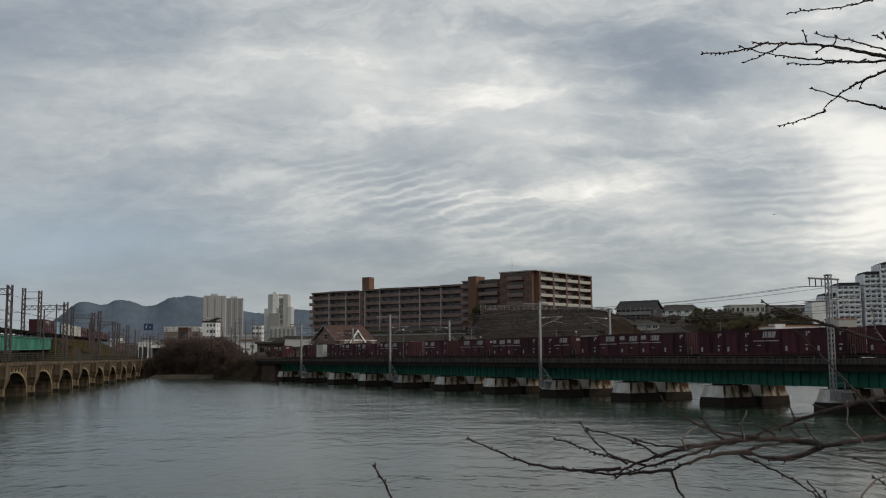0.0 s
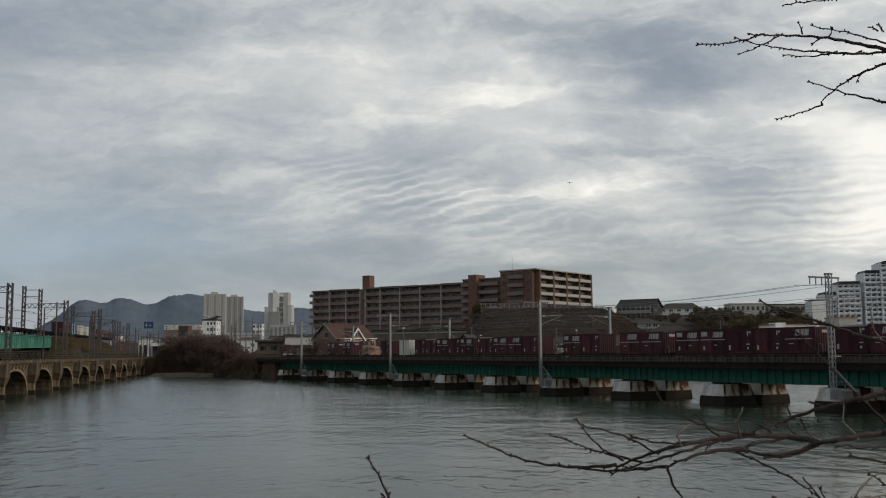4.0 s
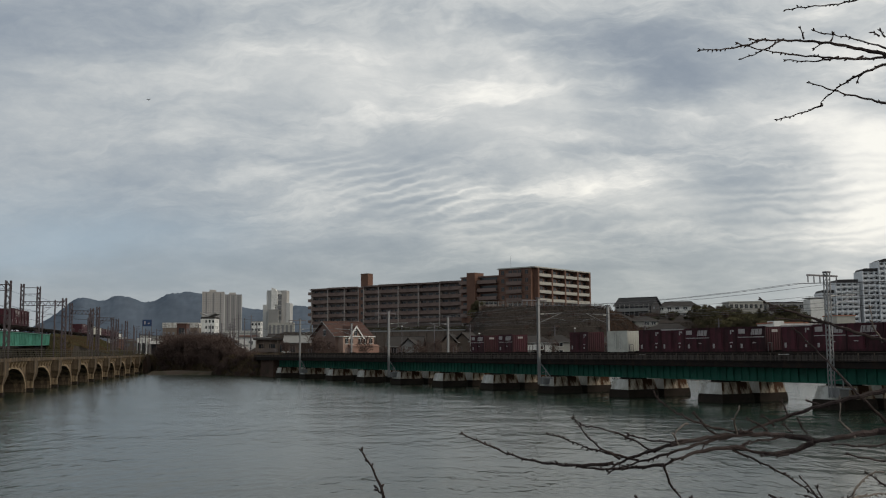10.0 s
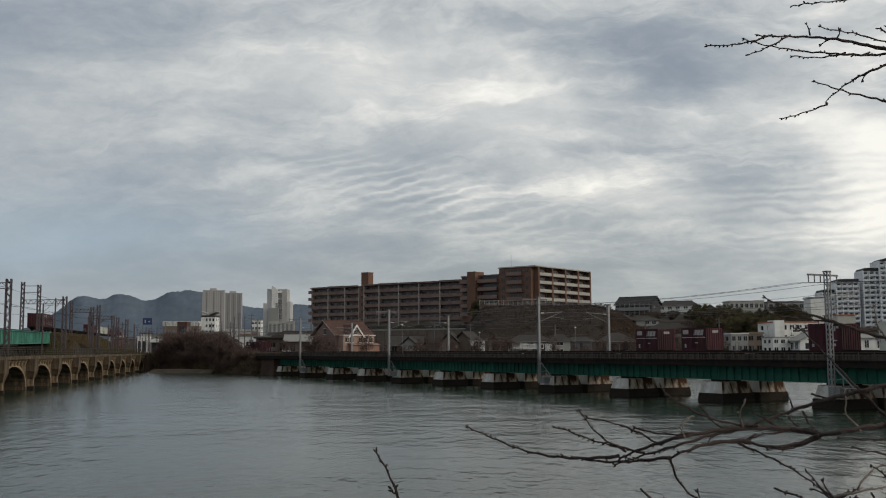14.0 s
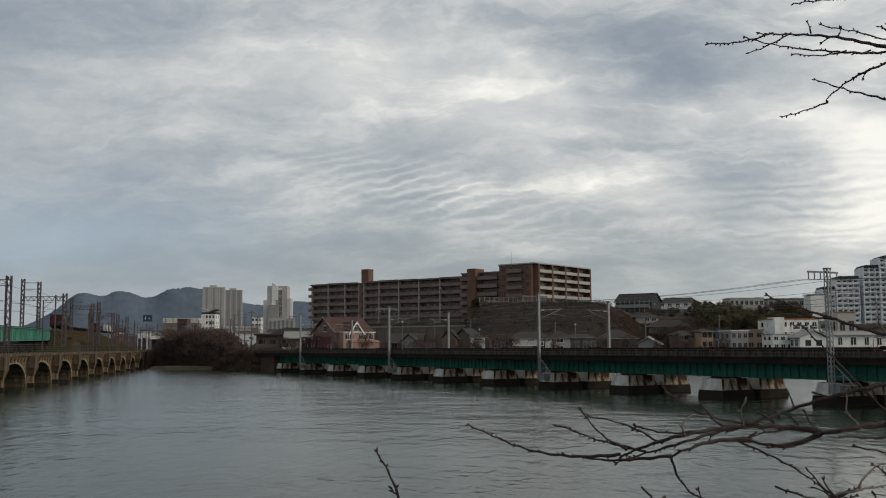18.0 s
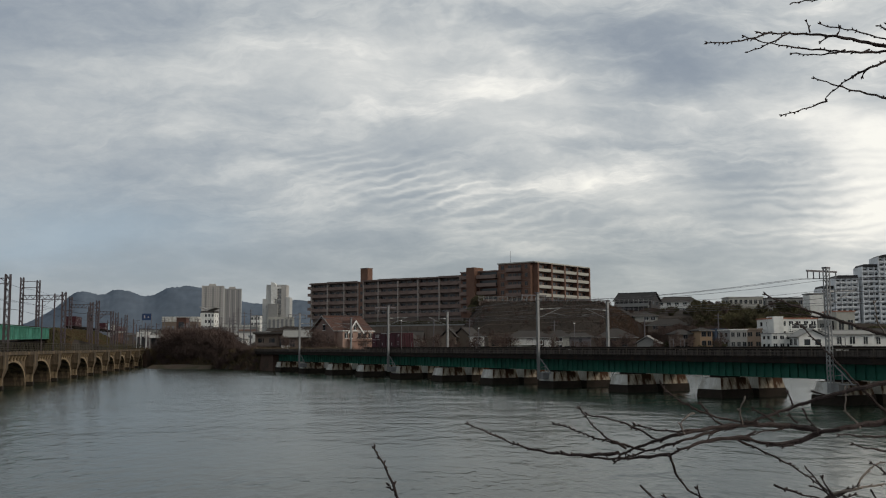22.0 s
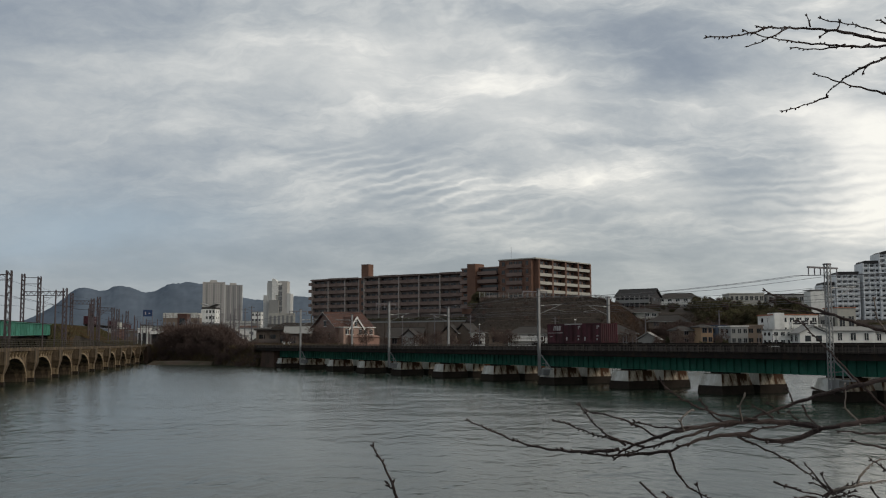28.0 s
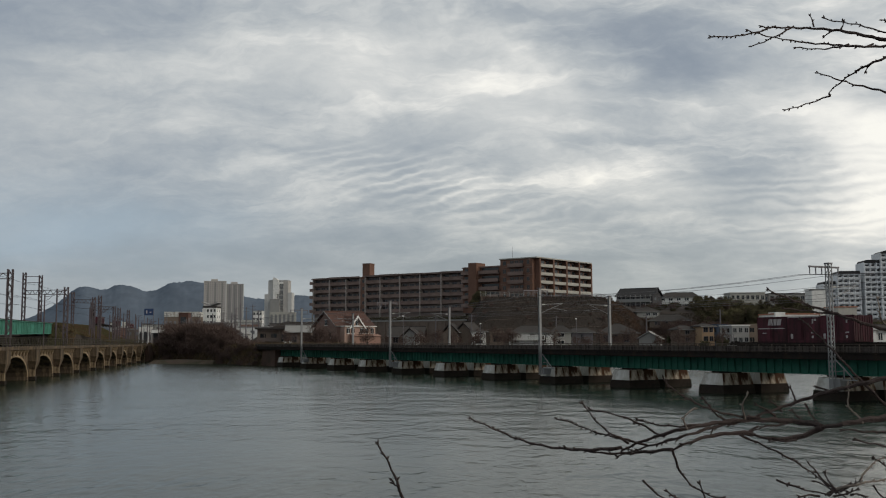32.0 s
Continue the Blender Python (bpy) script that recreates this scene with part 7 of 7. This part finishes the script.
# ---- masts of the raised line ----
def build_left_masts():
    def mast_at(along, out, low, top, wide=0.7):
        m = thing("catenary_mast", "dark lattice steel catenary mast on the old viaduct", "mast", VIADUCT @ pose(along, out, 0), "catenary masts of the raised line")
        part("lattice_column", lattice(Shape(), 0, 0, low, top, wide, 0.8, 0.13, 0.07), RUSTSTEEL, m)
        return m
    for along, out, top in ((-10.7, 0.2, 14.6), (24.4, 0.4, 14.3), (57.0, 0.6, 14.4), (55.0, 1.4, 14.0), (76, 0.8, 13.0), (84, 1.0, 13.0), (98, 1.0, 13.0)):
        mast_at(along, out, 4.95, top, 0.56 if along < 40 else 0.52)
    for along, out, top in ((41.4, 10.8, 17.7), (41.0, 8.0, 17.2), (75, 9.0, 16.0), (100, 9.5, 15.0), (-12, 12.0, 15.0)):
        mast_at(along, out, 4.0, top, 0.48)
    single("frame_bar", Shape().bar((41.4, 10.8, 17.0), (41.0, 8.0, 17.0), 0.1).bar((41.4, 10.8, 15.9), (41.0, 8.0, 15.9), 0.1), RUSTSTEEL, "dark steel bars joining two masts", "steel frame", m=VIADUCT)
    for along, out, top in ((33, 5.5, 13.6), (45, 9.0, 12.5), (60, 7.0, 13.0), (66, 4.0, 12.5), (82, 6.0, 12.0), (91, 4.0, 11.5), (104, 5.0, 11.5), (109, 3.0, 11.0), (115, 6.0, 11.5), (122, 4.0, 11.0), (130, 8, 12), (138, 3, 11), (20.0, 0.9, 13.8), (118, 2, 12.5), (126, 6, 13), (134, 1, 12), (142, 5, 12.5), (148, 2, 11.5), (155, 6, 12), (160, 1, 12.5), (168, 4, 12), (96, 7, 13), (72, 3, 12.5)):
        pole = thing("line_pole", "thin dark steel pole beside the raised line", "pole", VIADUCT @ pose(along, out, 0), "thin poles of the raised line")
        part("shaft", Shape().tube([(0, 0, 3.0), (0, 0, top)], 0.11, 6), RUSTSTEEL, pole)
        part("arm", Shape().bar((0, 0, top - 0.5), (0, -1.6, top - 0.3), 0.07).bar((0, 0, top - 1.4), (0, -1.2, top - 0.4), 0.05), RUSTSTEEL, pole)
    light = thing("railway_signal", "dark railway signal with a red lens on a post", "signal", VIADUCT @ pose(76, 5.2, 0))
    part("post", Shape().tube([(0, 0, 4.0), (0, 0, 11.5)], 0.09, 6), RUSTSTEEL, light)
    part("backboard", Shape().box(-0.1, 0.1, -0.25, 0.25, 10.6, 12.2), SOOT, light)
    part("lens", Shape().tube([(-0.22, 0, 11.6), (-0.08, 0, 11.6)], 0.13, 10), SIGNALRED, light)
    for (a0, o0), (a1, o1), z in (((41.4, 10.8), (24.4, 0.4), 13.1), ((75, 9.0), (57, 0.6), 12.9), ((100, 9.5), (76, 0.8), 12.2), ((-12, 12), (-10.7, 0.2), 13.4)):
        beam = Shape()
        p, q = Vector((a0, o0, z + (a0 - a1) * 0.045)), Vector((a1, o1, z))
        for dz in (0, 0.7):
            beam.bar(p + Vector((0, 0, dz)), q + Vector((0, 0, dz)), 0.1)
        n = 14
        for k in range(n):
            a, b = p.lerp(q, k / n), p.lerp(q, (k + 1) / n)
            up = Vector((0, 0, 0.7))
            beam.bar(a + (up if k % 2 else Vector()), b + (Vector() if k % 2 else up), 0.07)
        single("portal_beam", beam, RUSTSTEEL, "dark lattice beam spanning between the masts", "beam", m=VIADUCT)
    for out, z in ((3.0, 12.0), (4.5, 11.0), (11.0, 13.5), (12.5, 16.5)):
        single("overhead_wire", Shape().tube([(-60 + 12 * k, out, z - 0.3 * (k % 2)) for k in range(16)], 0.025, 4), SOOT, "thin dark overhead wire above the raised line", "wire", m=VIADUCT, group="overhead wires")


build_left_masts()


def marker_posts():
    for s, y, z in ((-104.0, FAR + 3.0, 8.4), (-134.5, NEAR - 2.6, 9.4), (-128.5, FAR + 3.2, 8.2)):
        post = thing("marker_post", "thin grey post with a small white lamp", "marker post", BRIDGE @ pose(s, y, 3.9))
        part("shaft", Shape().tube([(0, 0, 0), (0, 0, z - 3.9)], 0.05, 6), DULLSTEEL, post)
        part("lamp_head", Shape().tube([(0, -0.12, z - 4.0), (0, 0.12, z - 4.0)], 0.07, 8), WHITE, post)


marker_posts()


# ---- a bird over the river ----
def build_bird():
    b = thing("bird", "small dark bird gliding across the sky", "bird")
    part("body", Shape().tube([(-0.18, 0, 0), (-0.08, 0, 0.01), (0.06, 0, 0.02), (0.16, 0, 0.01), (0.22, 0, 0)], [0.015, 0.05, 0.06, 0.035, 0.008], 8), SOOT, b)
    for s in (-1, 1):
        part("wing", Shape().add([(-0.06, s * 0.03, 0.02), (0.08, s * 0.03, 0.03), (0.05, s * 0.24, 0.08), (-0.04, s * 0.42, 0.05), (-0.08, s * 0.22, 0.06), (0.0, s * 0.2, 0.04)], [(0, 1, 2, 4), (4, 2, 3), (0, 5, 4), (1, 2, 5), (0, 1, 5), (2, 3, 5), (3, 4, 5)]), SOOT, b)
    part("tail", Shape().taper(-0.32, -0.16, -0.06, 0.06, 0.0, -0.3, -0.16, -0.05, 0.05, 0.015), SOOT, b)
    return b


bird = build_bird()


# ---- what moves ----
def travelled(t):
    """How far along the bridge the mark of the train stands: slightly slowing."""
    return -76.85 + 9.2 * (t - 9) - 0.0098 * (t - 9) ** 2


def motions():
    times = (0.0, 8.0, 16.0, 24.0, 32.0)
    for ob, along, up, line in moving:
        if line == "bridge":
            walk(ob, [(t, BRIDGE @ pose(travelled(t) + along, FAR, RAIL + up)) for t in times])
        else:
            walk(ob, [(t, LEFT @ pose(8.7 * t + along, 0, 0.28 + up)) for t in times])
    walk(bird, [(t, pose(x, 130, z, 0, 8, 84)) for t, x, z in BIRD])
    walk(water, [(0.0, pose(0, 0, 0)), (16.0, pose(-3.2, -2.4, 0)), (32.0, pose(-6.4, -4.8, 0))])
    for name, branch in branches.items():
        x, y, z = TWIGS[name][0]
        walk(branch, [(t, pose(x + a / 1000, y, z + b / 1000)) for t, a, b in SWAY[name]])


motions()
